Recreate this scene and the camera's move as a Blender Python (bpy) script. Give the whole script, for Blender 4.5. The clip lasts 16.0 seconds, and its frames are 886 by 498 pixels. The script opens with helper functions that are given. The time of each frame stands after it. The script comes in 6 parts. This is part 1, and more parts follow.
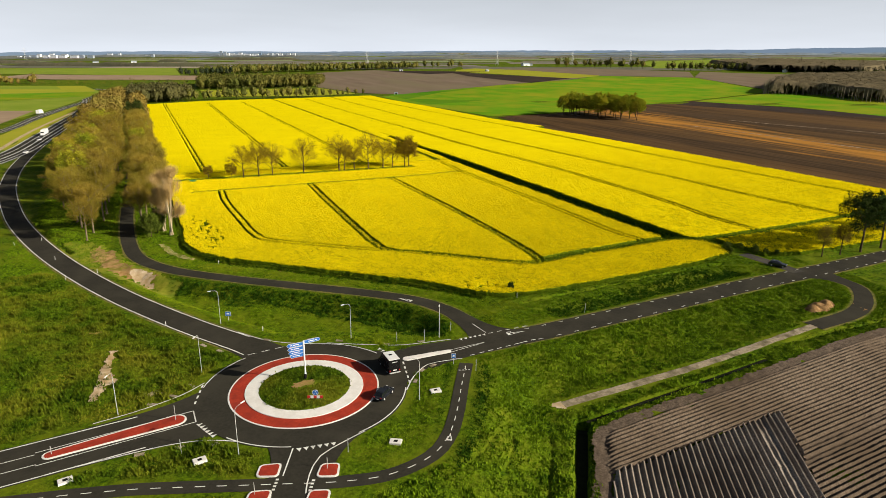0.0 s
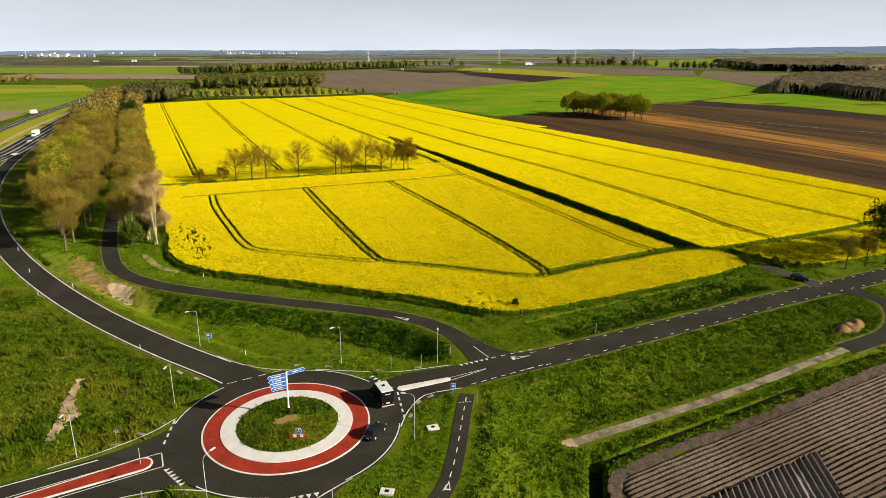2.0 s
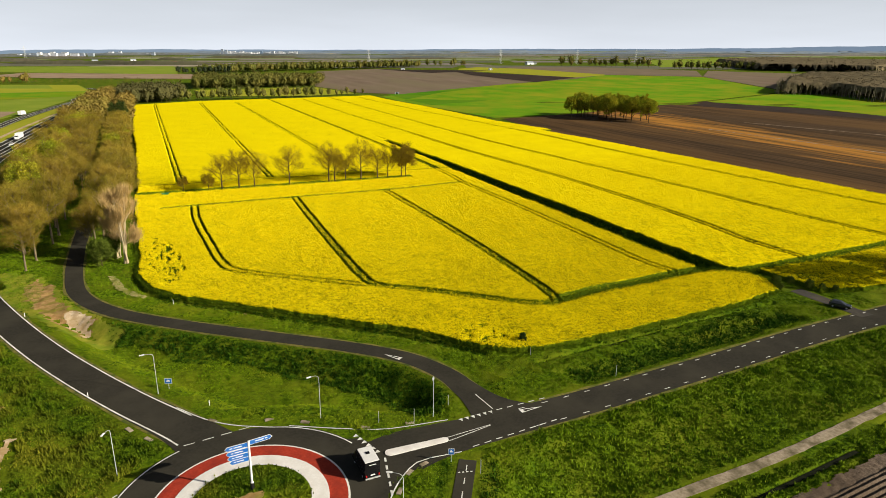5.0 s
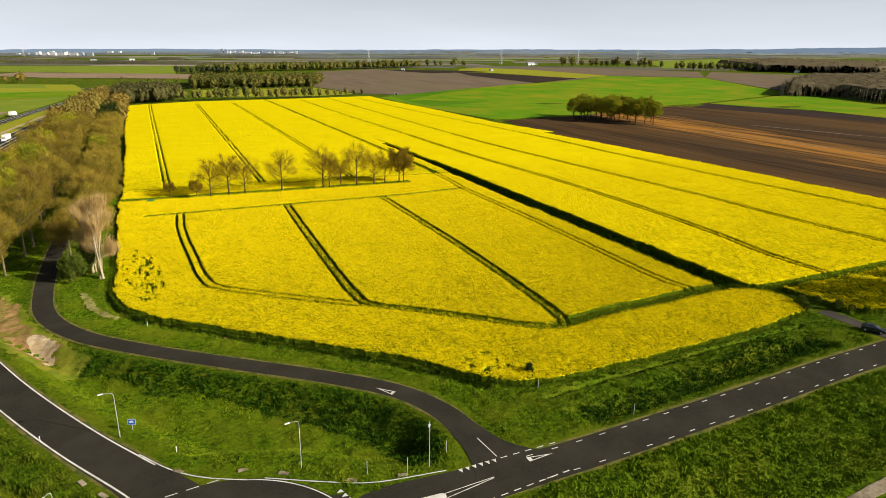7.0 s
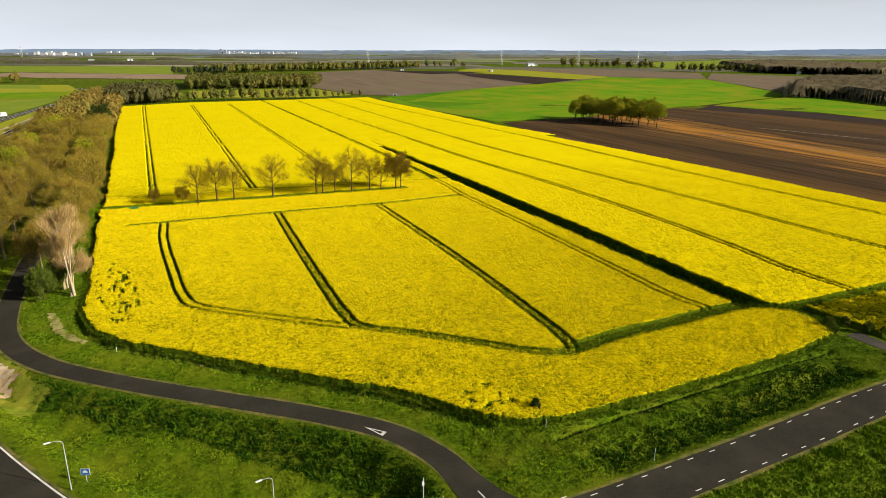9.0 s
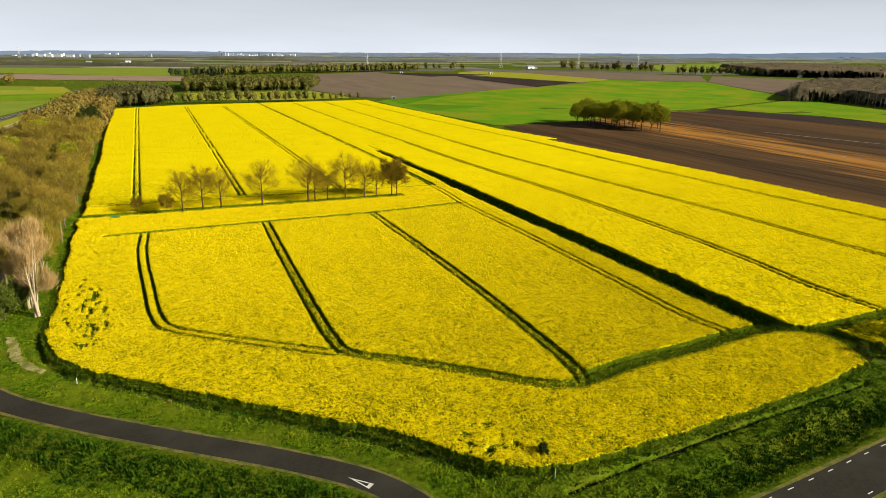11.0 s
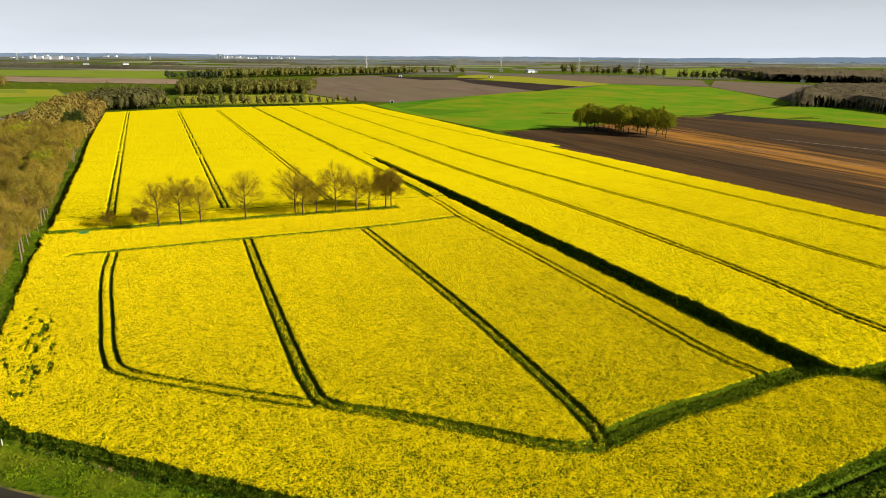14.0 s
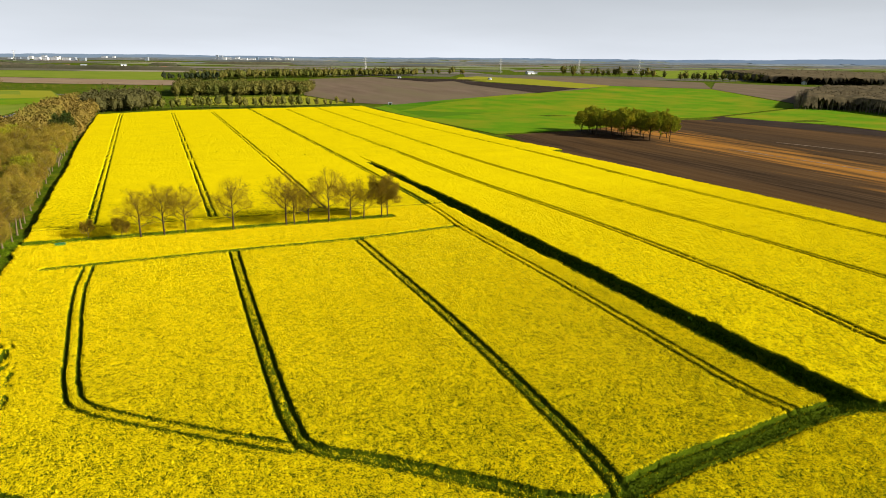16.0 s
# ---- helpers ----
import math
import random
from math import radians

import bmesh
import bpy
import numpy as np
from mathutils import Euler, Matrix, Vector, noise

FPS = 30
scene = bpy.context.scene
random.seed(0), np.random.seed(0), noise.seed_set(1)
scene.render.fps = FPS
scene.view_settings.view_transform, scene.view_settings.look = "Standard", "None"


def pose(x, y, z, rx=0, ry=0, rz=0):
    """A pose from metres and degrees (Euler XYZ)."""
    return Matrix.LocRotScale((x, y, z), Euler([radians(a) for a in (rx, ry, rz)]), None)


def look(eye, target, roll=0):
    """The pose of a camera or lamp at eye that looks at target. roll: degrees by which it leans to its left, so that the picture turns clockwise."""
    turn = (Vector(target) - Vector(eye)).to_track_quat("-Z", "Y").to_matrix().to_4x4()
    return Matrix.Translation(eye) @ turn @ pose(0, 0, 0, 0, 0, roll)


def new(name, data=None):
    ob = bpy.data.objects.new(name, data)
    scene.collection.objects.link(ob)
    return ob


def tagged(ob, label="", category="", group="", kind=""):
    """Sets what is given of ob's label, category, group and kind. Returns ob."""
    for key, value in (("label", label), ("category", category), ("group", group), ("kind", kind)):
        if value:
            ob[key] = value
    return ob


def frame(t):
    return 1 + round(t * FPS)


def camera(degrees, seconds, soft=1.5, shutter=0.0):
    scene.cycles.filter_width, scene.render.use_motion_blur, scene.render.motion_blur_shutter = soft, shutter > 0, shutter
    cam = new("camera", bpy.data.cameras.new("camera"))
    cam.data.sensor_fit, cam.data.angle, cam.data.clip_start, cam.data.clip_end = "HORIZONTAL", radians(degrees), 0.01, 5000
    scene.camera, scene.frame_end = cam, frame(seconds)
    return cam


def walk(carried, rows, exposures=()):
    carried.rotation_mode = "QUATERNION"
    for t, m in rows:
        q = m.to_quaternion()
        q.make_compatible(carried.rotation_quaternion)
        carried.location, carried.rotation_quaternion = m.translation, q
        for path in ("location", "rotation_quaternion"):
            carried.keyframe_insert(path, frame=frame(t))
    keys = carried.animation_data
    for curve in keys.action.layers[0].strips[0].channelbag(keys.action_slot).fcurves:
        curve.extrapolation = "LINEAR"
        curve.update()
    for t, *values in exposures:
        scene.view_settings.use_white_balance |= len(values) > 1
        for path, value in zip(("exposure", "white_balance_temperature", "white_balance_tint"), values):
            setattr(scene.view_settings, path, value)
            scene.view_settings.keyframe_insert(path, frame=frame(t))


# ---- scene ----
SUN_ELEVATION, SUN_X, SUN_Y = radians(24.5), 0.78, -0.626
cam = camera(70.2, 16.0, soft=0.85)
PATH = [
    (0, (-16.437, -93.538, 51.666), (-15.675, -91.783, 51.083), 0.6),
    (0.5, (-15.281, -91.215, 51.635), (-14.521, -89.46, 51.052), 0.6),
    (1, (-14.132, -88.83, 51.619), (-13.373, -87.075, 51.035), 0.6),
    (1.5, (-12.921, -86.323, 51.682), (-12.163, -84.567, 51.098), 0.6),
    (2, (-11.734, -83.864, 51.749), (-10.977, -82.108, 51.163), 0.6),
    (2.5, (-10.516, -81.422, 51.828), (-9.76, -79.666, 51.242), 0.5),
    (3, (-9.275, -78.883, 51.901), (-8.52, -77.126, 51.315), 0.6),
    (3.5, (-8.087, -76.338, 51.957), (-7.332, -74.581, 51.37), 0.5),
    (4, (-6.882, -73.746, 51.983), (-6.128, -71.989, 51.396), 0.6),
    (6.5, (-0.865, -60.375, 52.157), (-0.111, -58.618, 51.569), 0.7),
    (7, (0.375, -57.706, 52.184), (1.129, -55.949, 51.597), 0.8),
    (7.5, (1.605, -55.079, 52.21), (2.36, -53.322, 51.623), 0.8),
    (8, (2.791, -52.496, 52.204), (3.546, -50.739, 51.617), 0.8),
    (8.5, (3.935, -49.969, 52.207), (4.691, -48.213, 51.621), 0.8),
    (9, (5.106, -47.468, 52.176), (5.862, -45.711, 51.591), 0.9),
    (11.5, (11.321, -34.419, 51.757), (12.081, -32.661, 51.181), 1.1),
    (12, (12.539, -31.887, 51.737), (13.3, -30.128, 51.163), 1.2),
    (12.5, (13.719, -29.402, 51.739), (14.48, -27.643, 51.168), 1.2),
    (13, (14.893, -26.909, 51.767), (15.653, -25.15, 51.196), 1.2),
    (13.5, (16.061, -24.386, 51.783), (16.822, -22.627, 51.213), 1.2),
    (14, (17.262, -21.893, 51.813), (18.024, -20.133, 51.245), 1.2),
    (14.5, (18.392, -19.423, 51.82), (19.155, -17.663, 51.254), 1.3),
    (15, (19.518, -16.933, 51.858), (20.282, -15.174, 51.293), 1.3),
    (15.5, (20.637, -14.421, 51.896), (21.401, -12.661, 51.332), 1.3),
    (16, (21.764, -11.729, 51.912), (22.529, -9.969, 51.348), 1.3),
]
walk(cam, [(t, look(eye, target, roll)) for t, eye, target, roll in PATH])

# ---- light ----
scene.view_settings.exposure = 0.5
world = bpy.data.worlds.new("world")
scene.world = world
world.use_nodes = True
wn, wl = world.node_tree.nodes, world.node_tree.links
wn.clear()
sky = wn.new("ShaderNodeTexSky")
sky.sky_type, sky.sun_disc = "NISHITA", False
sky.sun_elevation, sky.sun_rotation = SUN_ELEVATION, math.atan2(SUN_X, SUN_Y)
sky.air_density, sky.dust_density, sky.ozone_density = 1.0, 3.0, 1.0
# thin high haze: white near the horizon, bluer and darker overhead
wcoord, wmap, wnoise, wramp = [wn.new("ShaderNode" + k) for k in ("TexCoord", "Mapping", "TexNoise", "MapRange")]
wsep, whaze, wmul, wmix = [wn.new("ShaderNode" + k) for k in ("SeparateXYZ", "MapRange", "Math", "MixRGB")]
wmap.inputs["Scale"].default_value = (1.2, 1.2, 9.0)
wnoise.inputs["Scale"].default_value, wnoise.inputs["Detail"].default_value = 2.2, 6
wramp.inputs["From Min"].default_value, wramp.inputs["From Max"].default_value = 0.35, 0.7
wramp.inputs["To Min"].default_value, wramp.inputs["To Max"].default_value = 0.9, 1.0
whaze.inputs["From Min"].default_value, whaze.inputs["From Max"].default_value = 0.0, 0.27
whaze.inputs["To Min"].default_value, whaze.inputs["To Max"].default_value = 0.95, 0.02
wmul.operation = "MULTIPLY"
wmix.inputs["Color2"].default_value = (21.2, 22.6, 24.8, 1)
wbg, wout = wn.new("ShaderNodeBackground"), wn.new("ShaderNodeOutputWorld")
wbg.inputs["Strength"].default_value = 0.03
wl.new(wcoord.outputs["Generated"], wmap.inputs["Vector"])
wl.new(wcoord.outputs["Generated"], wsep.inputs["Vector"])
wl.new(wsep.outputs["Z"], whaze.inputs["Value"])
wl.new(wmap.outputs["Vector"], wnoise.inputs["Vector"])
wl.new(wnoise.outputs["Fac"], wramp.inputs["Value"])
wl.new(wramp.outputs["Result"], wmul.inputs[0])
wl.new(whaze.outputs["Result"], wmul.inputs[1])
wl.new(wmul.outputs["Value"], wmix.inputs["Fac"])
wl.new(sky.outputs["Color"], wmix.inputs["Color1"])
wl.new(wmix.outputs["Color"], wbg.inputs["Color"])
wl.new(wbg.outputs["Background"], wout.inputs["Surface"])
sun = new("sun", bpy.data.lights.new("sun", "SUN"))
sun.data.energy, sun.data.angle, sun.data.color = 5.0, radians(0.6), (1.0, 0.91, 0.74)
sun.matrix_world = look((300 * SUN_X, 300 * SUN_Y, 300 * math.tan(SUN_ELEVATION)), (0, 0, 0))


# ---- materials ----
def surface(name, a, b, size, c=None, size_c=None, rough=0.9, bump=0.0, bump_size=None, spread=0.18, island=0.0, piece=0.0, spec=0.2, metal=0.0, stretch=None):
    """Two-scale procedural surface: a and b mixed by noise of a grain in metres, c over it in wide patches."""
    m = bpy.data.materials.new(name)
    m.use_nodes = True
    n, l = m.node_tree.nodes, m.node_tree.links
    bsdf = n["Principled BSDF"]
    bsdf.inputs["Roughness"].default_value, bsdf.inputs["Metallic"].default_value = rough, metal
    bsdf.inputs["Specular IOR Level"].default_value = 0.03 if rough >= 0.8 else spec
    geo = n.new("ShaderNodeNewGeometry")
    where = geo.outputs["Position"]
    if stretch:
        mp = n.new("ShaderNodeMapping")
        mp.inputs["Rotation"].default_value, mp.inputs["Scale"].default_value = (0, 0, radians(stretch[0])), (stretch[1], stretch[2], 1)
        l.new(where, mp.inputs["Vector"])
        where = mp.outputs["Vector"]

    def grain(metres, detail=4.0):
        t = n.new("ShaderNodeTexNoise")
        t.inputs["Scale"].default_value, t.inputs["Detail"].default_value, t.inputs["Roughness"].default_value = 1.0 / metres, detail, 0.62
        l.new(where, t.inputs["Vector"])
        return t.outputs["Fac"]

    def ramp(fac, lo, hi):
        r = n.new("ShaderNodeMapRange")
        r.inputs["From Min"].default_value, r.inputs["From Max"].default_value = lo, hi
        l.new(fac, r.inputs["Value"])
        return r.outputs["Result"]

    def mix(fac, x, y):
        k = n.new("ShaderNodeMixRGB")
        l.new(fac, k.inputs["Fac"])
        for sock, v in ((k.inputs["Color1"], x), (k.inputs["Color2"], y)):
            if isinstance(v, tuple):
                sock.default_value = (*v, 1)
            else:
                l.new(v, sock)
        return k.outputs["Color"]

    col = mix(ramp(grain(size), 0.5 - spread, 0.5 + spread), a, b)
    if c:
        col = mix(ramp(grain(size_c, 3.0), 0.42, 0.66), col, c)
    for amount, per_piece in ((island, False), (piece, True)):
        if amount:
            r, h = n.new("ShaderNodeMapRange"), n.new("ShaderNodeHueSaturation")
            r.inputs["To Min"].default_value, r.inputs["To Max"].default_value = 1 - amount, 1 + amount
            l.new(n.new("ShaderNodeObjectInfo").outputs["Random"] if per_piece else geo.outputs["Random Per Island"], r.inputs["Value"])
            l.new(r.outputs["Result"], h.inputs["Value"])
            l.new(col, h.inputs["Color"])
            col = h.outputs["Color"]
    l.new(col, bsdf.inputs["Base Color"])
    if bump:
        bp = n.new("ShaderNodeBump")
        bp.inputs["Strength"].default_value, bp.inputs["Distance"].default_value = bump, 0.6 * (bump_size or size)
        l.new(grain(bump_size or size, 5.0), bp.inputs["Height"])
        l.new(bp.outputs["Normal"], bsdf.inputs["Normal"])
    return m


def crop_surface(name, level_of_bloom=1.6):
    """Rape in bloom: yellow flower heads over green stems, by the height on the plant."""
    m = bpy.data.materials.new(name)
    m.use_nodes = True
    n, l = m.node_tree.nodes, m.node_tree.links
    bsdf = n["Principled BSDF"]
    bsdf.inputs["Roughness"].default_value, bsdf.inputs["Specular IOR Level"].default_value = 0.9, 0.0
    geo, sep = n.new("ShaderNodeNewGeometry"), n.new("ShaderNodeSeparateXYZ")
    l.new(geo.outputs["Position"], sep.inputs["Vector"])
    noises = []
    for metres, detail in ((0.25, 3.0), (0.09, 2.0), (14.0, 3.0), (0.75, 2.0)):
        t = n.new("ShaderNodeTexNoise")
        t.inputs["Scale"].default_value, t.inputs["Detail"].default_value = 1 / metres, detail
        l.new(geo.outputs["Position"], t.inputs["Vector"])
        noises.append(t.outputs["Fac"])

    def math_node(op, x, y, clamp=False):
        k = n.new("ShaderNodeMath")
        k.operation, k.use_clamp = op, clamp
        for i, v in enumerate((x, y)):
            if isinstance(v, float):
                k.inputs[i].default_value = v
            else:
                l.new(v, k.inputs[i])
        return k.outputs["Value"]

    speck = math_node("ADD", math_node("MULTIPLY", noises[0], 0.9), math_node("MULTIPLY", noises[1], 0.6))
    speck = math_node("ADD", speck, math_node("MULTIPLY", math_node("SUBTRACT", noises[3], 0.5), 0.4))
    level = math_node("ADD", sep.outputs["Z"], speck)
    bloom = math_node("MULTIPLY", math_node("SUBTRACT", level, level_of_bloom), 5.0, True)
    green, yellow, final = [n.new("ShaderNodeMixRGB") for _ in range(3)]
    l.new(noises[0], green.inputs["Fac"])
    green.inputs["Color1"].default_value, green.inputs["Color2"].default_value = (0.025, 0.05, 0.003, 1), (0.11, 0.155, 0.006, 1)
    wide = math_node("MULTIPLY", math_node("SUBTRACT", noises[2], 0.35), 3.0, True)
    l.new(wide, yellow.inputs["Fac"])
    yellow.inputs["Color1"].default_value, yellow.inputs["Color2"].default_value = (0.79, 0.64, 0.003, 1), (0.84, 0.69, 0.003, 1)
    l.new(bloom, final.inputs["Fac"])
    l.new(green.outputs["Color"], final.inputs["Color1"])
    l.new(yellow.outputs["Color"], final.inputs["Color2"])
    l.new(final.outputs["Color"], bsdf.inputs["Base Color"])
    bp = n.new("ShaderNodeBump")
    bp.inputs["Strength"].default_value, bp.inputs["Distance"].default_value = 0.5, 0.15
    l.new(speck, bp.inputs["Height"])
    l.new(bp.outputs["Normal"], bsdf.inputs["Normal"])
    return m


GRASS = surface("meadow_grass", (0.018, 0.046, 0.002), (0.108, 0.175, 0.005), 0.75, (0.135, 0.165, 0.008), 10.0, 0.95, 0.8, 0.4, spread=0.15)
TUFT = surface("grass_blades", (0.026, 0.074, 0.002), (0.168, 0.265, 0.007), 0.75, (0.160, 0.240, 0.008), 8.0, 0.8, island=0.2, spread=0.17)
LUSH = surface("lush_meadow_plants", (0.012, 0.036, 0.002), (0.105, 0.170, 0.006), 0.8, (0.175, 0.180, 0.012), 12.0, 0.8, island=0.25, spread=0.16)
# yellower lane grass; the shine of sunlit tips is put into its colour
SUN_TONED = surface("sun_toned_verge_grass", (0.058, 0.120, 0.002), (0.185, 0.270, 0.008), 0.8, (0.195, 0.240, 0.010), 7.0, 0.8, island=0.15, spread=0.17)
NETTLE = surface("dark_rough_grass", (0.018, 0.052, 0.003), (0.05, 0.11, 0.005), 1.5, None, None, 0.85, island=0.35)
ASPHALT = surface("asphalt", (0.030, 0.028, 0.022), (0.042, 0.039, 0.031), 0.5, (0.050, 0.046, 0.035), 9.0, 0.85, 0.15, 0.05)
ASPHALT_OLD = surface("worn_asphalt", (0.05, 0.047, 0.042), (0.075, 0.068, 0.06), 0.7, (0.09, 0.08, 0.065), 6.0, 0.9, 0.2, 0.06)
CONCRETE = surface("old_concrete", (0.27, 0.215, 0.145), (0.43, 0.36, 0.27), 0.5, (0.13, 0.11, 0.065), 2.5, 0.9, 0.2, 0.1)
CLAY = surface("bare_clay", (0.26, 0.15, 0.055), (0.42, 0.27, 0.12), 0.9, (0.20, 0.18, 0.03), 3.0, 0.95, 0.4, 0.3)
SAND = surface("bare_sand", (0.44, 0.32, 0.19), (0.64, 0.52, 0.38), 0.9, (0.36, 0.25, 0.12), 3.5, 0.95, 0.4, 0.3)
VERGE = surface("verge_edge", (0.13, 0.13, 0.025), (0.24, 0.20, 0.06), 0.5, (0.07, 0.10, 0.02), 2.5, 0.95, 0.4, 0.2)
PAINT = surface("road_paint", (0.70, 0.70, 0.66), (0.82, 0.82, 0.79), 0.25, (0.55, 0.54, 0.50), 2.0, 0.7)
RED_PAVE = surface("red_asphalt", (0.32, 0.034, 0.018), (0.43, 0.056, 0.03), 0.35, (0.26, 0.035, 0.022), 2.4, 0.8, 0.15, 0.06)
WHITE_STONE = surface("white_concrete", (0.74, 0.71, 0.68), (0.82, 0.80, 0.77), 0.3, (0.68, 0.65, 0.61), 2.0, 0.75, 0.1, 0.1)
SOIL = surface("ridged_soil", (0.075, 0.055, 0.040), (0.215, 0.165, 0.124), 0.35, (0.095, 0.069, 0.048), 25.0, 0.95, 0.6, 0.2)
PALE_RIDGE = surface("dried_ridge_soil", (0.17, 0.142, 0.118), (0.36, 0.31, 0.262), 0.3, (0.15, 0.12, 0.095), 12.0, 0.95, 0.6, 0.2)
# dark bottom of field ditches; in the narrow ones it stands for shade
MUD_AND_SHADE = surface("ditch_mud_and_shade", (0.010, 0.012, 0.007), (0.020, 0.023, 0.011), 1.0, None, None, 0.85, 0.1)
CROP = crop_surface("rape_in_bloom")
CROP_TALL = crop_surface("tall_rape_in_bloom", 2.06)
BARK = surface("grey_bark", (0.05, 0.036, 0.02), (0.11, 0.08, 0.045), 0.4, None, None, 0.95, 0.4, 0.15)
BELT_BARK = surface("brown_grey_bark", (0.13, 0.10, 0.06), (0.23, 0.18, 0.11), 0.5, None, None, 0.95, 0.3, 0.15)
PALE_BARK = surface("pale_bark", (0.36, 0.28, 0.17), (0.54, 0.44, 0.29), 0.5, None, None, 0.9, 0.2, 0.1)
TWIG = surface("budding_twigs", (0.19, 0.135, 0.018), (0.31, 0.222, 0.034), 3.0, (0.21, 0.18, 0.02), 9.0, 0.9, island=0.3, piece=0.27)
TWIG_DARK = surface("dark_twigs", (0.17, 0.115, 0.010), (0.28, 0.195, 0.018), 3.0, None, None, 0.9, island=0.4, piece=0.15)
PALE_TWIG = surface("pale_twigs", (0.40, 0.27, 0.10), (0.54, 0.38, 0.17), 2.0, None, None, 0.9, island=0.3)
LEAF = surface("spring_leaves", (0.17, 0.215, 0.012), (0.30, 0.325, 0.020), 2.0, (0.31, 0.265, 0.018), 6.0, 0.8, island=0.45)
LEAF_DARK = surface("dark_leaves", (0.02, 0.038, 0.008), (0.05, 0.075, 0.014), 2.0, None, None, 0.8, island=0.45)


# ---- mesh helpers ----
def mesh_of(name, verts, faces, material, smooth=False):
    me = bpy.data.meshes.new(name)
    me.from_pydata(verts, [], faces)
    me.materials.append(material)
    if smooth:
        me.polygons.foreach_set("use_smooth", [True] * len(me.polygons))
    me.update()
    return me


def part(name, me, parent, label="", m=None):
    ob = new(name, me)
    ob.parent = parent
    if m is not None:
        ob.matrix_basis = m
    return tagged(ob, label)


def setting(name, me, label, category):
    return tagged(new(name, me), label, category, kind="structure")


def spline(pts, step=1.5):
    """Catmull-Rom curve through the points of a plan."""
    p = [np.array(q, float) for q in pts]
    p = [2 * p[0] - p[1]] + p + [2 * p[-1] - p[-2]]
    out = []
    for i in range(1, len(p) - 2):
        k = max(2, int(np.linalg.norm(p[i + 1][:2] - p[i][:2]) / step))
        for j in range(k):
            t = j / k
            out.append(0.5 * (2 * p[i] + (p[i + 1] - p[i - 1]) * t + (2 * p[i - 1] - 5 * p[i] + 4 * p[i + 1] - p[i + 2]) * t * t
                              + (3 * p[i] - p[i - 1] - 3 * p[i + 1] + p[i + 2]) * t ** 3))
    return np.array(out + [p[-2]])


def normals(c):
    d = np.gradient(c[:, :2], axis=0)
    d /= np.linalg.norm(d, axis=1)[:, None] + 1e-9
    return np.stack([-d[:, 1], d[:, 0]], 1)


def land(x, y):
    """The far land rises gently towards the horizon."""
    u, v = 0.4 * x + 0.917 * y, 0.917 * x - 0.4 * y
    return max(0.0, u - 700.0) * (0.020 + 0.015 * max(-1.0, min(1.0, v / max(u, 1.0))))


def far_land(x, y):
    """land() for many places."""
    u, v = 0.4 * x + 0.917 * y, 0.917 * x - 0.4 * y
    return np.maximum(0.0, u - 700.0) * (0.020 + 0.015 * np.clip(v / np.maximum(u, 1.0), -1, 1))


def ribbon(c, left, right, z, material, name, thick=0.0, low=False):
    """A strip along the curve c between two offsets (numbers or one per point)."""
    n = normals(c)
    a, b = c[:, :2] + n * np.reshape(left, (-1, 1)), c[:, :2] + n * np.reshape(right, (-1, 1))
    v = [(x, y, z + land(x, y)) for x, y in a] + [(x, y, z + land(x, y)) for x, y in b]
    if low:
        v = [(x, y, q + float(low_land(np.array([x]), np.array([y]))[0])) for x, y, q in v]
    k = len(c)
    f = [(i, k + i, k + i + 1, i + 1) for i in range(k - 1)]
    if thick:
        v += [(x, y, q - thick) for x, y, q in v]
        f += [(2 * k + i, i, i + 1, 2 * k + i + 1) for i in range(k - 1)]
        f += [(k + i, 3 * k + i, 3 * k + i + 1, k + i + 1) for i in range(k - 1)]
        f += [(0, 2 * k, 3 * k, k), (k - 1, 2 * k - 1, 4 * k - 1, 3 * k - 1)]
    return mesh_of(name, v, f, material)


def arc_length(c):
    return np.concatenate([[0], np.cumsum(np.linalg.norm(np.diff(c[:, :2], axis=0), axis=1))])


def dashes(c, offset, length, gap, width, z, material, name, start=0.0, end=None):
    """A broken line beside the curve c."""
    s, n = arc_length(c), normals(c)
    end = end or s[-1]
    v, f, at = [], [], start
    while at + length < end:
        for d in (at, at + length):
            p = np.array([np.interp(d, s, c[:, 0]), np.interp(d, s, c[:, 1])])
            q = np.array([np.interp(d, s, n[:, 0]), np.interp(d, s, n[:, 1])])
            for o in (offset - width / 2, offset + width / 2):
                x, y = p + q * o
                v.append((x, y, z + land(x, y)))
        k = len(v)
        f.append((k - 4, k - 2, k - 1, k - 3))
        at += length + gap
    return mesh_of(name, v, f, material)


def ring(cx, cy, r0, r1, z0, z1, material, name, n=96, drop=0.15):
    """A raised ring with its outer kerb face."""
    v, f = [], []
    for i in range(n):
        a = 2 * math.pi * i / n
        for r, z in ((r0, z0), (r1, z1), (r1 + 0.02, z1 - drop)):
            v.append((cx + r * math.cos(a), cy + r * math.sin(a), z))
    for i in range(n):
        j = (i + 1) % n
        f += [(3 * i, 3 * i + 1, 3 * j + 1, 3 * j), (3 * i + 1, 3 * i + 2, 3 * j + 2, 3 * j + 1)]
    return mesh_of(name, v, f, material)


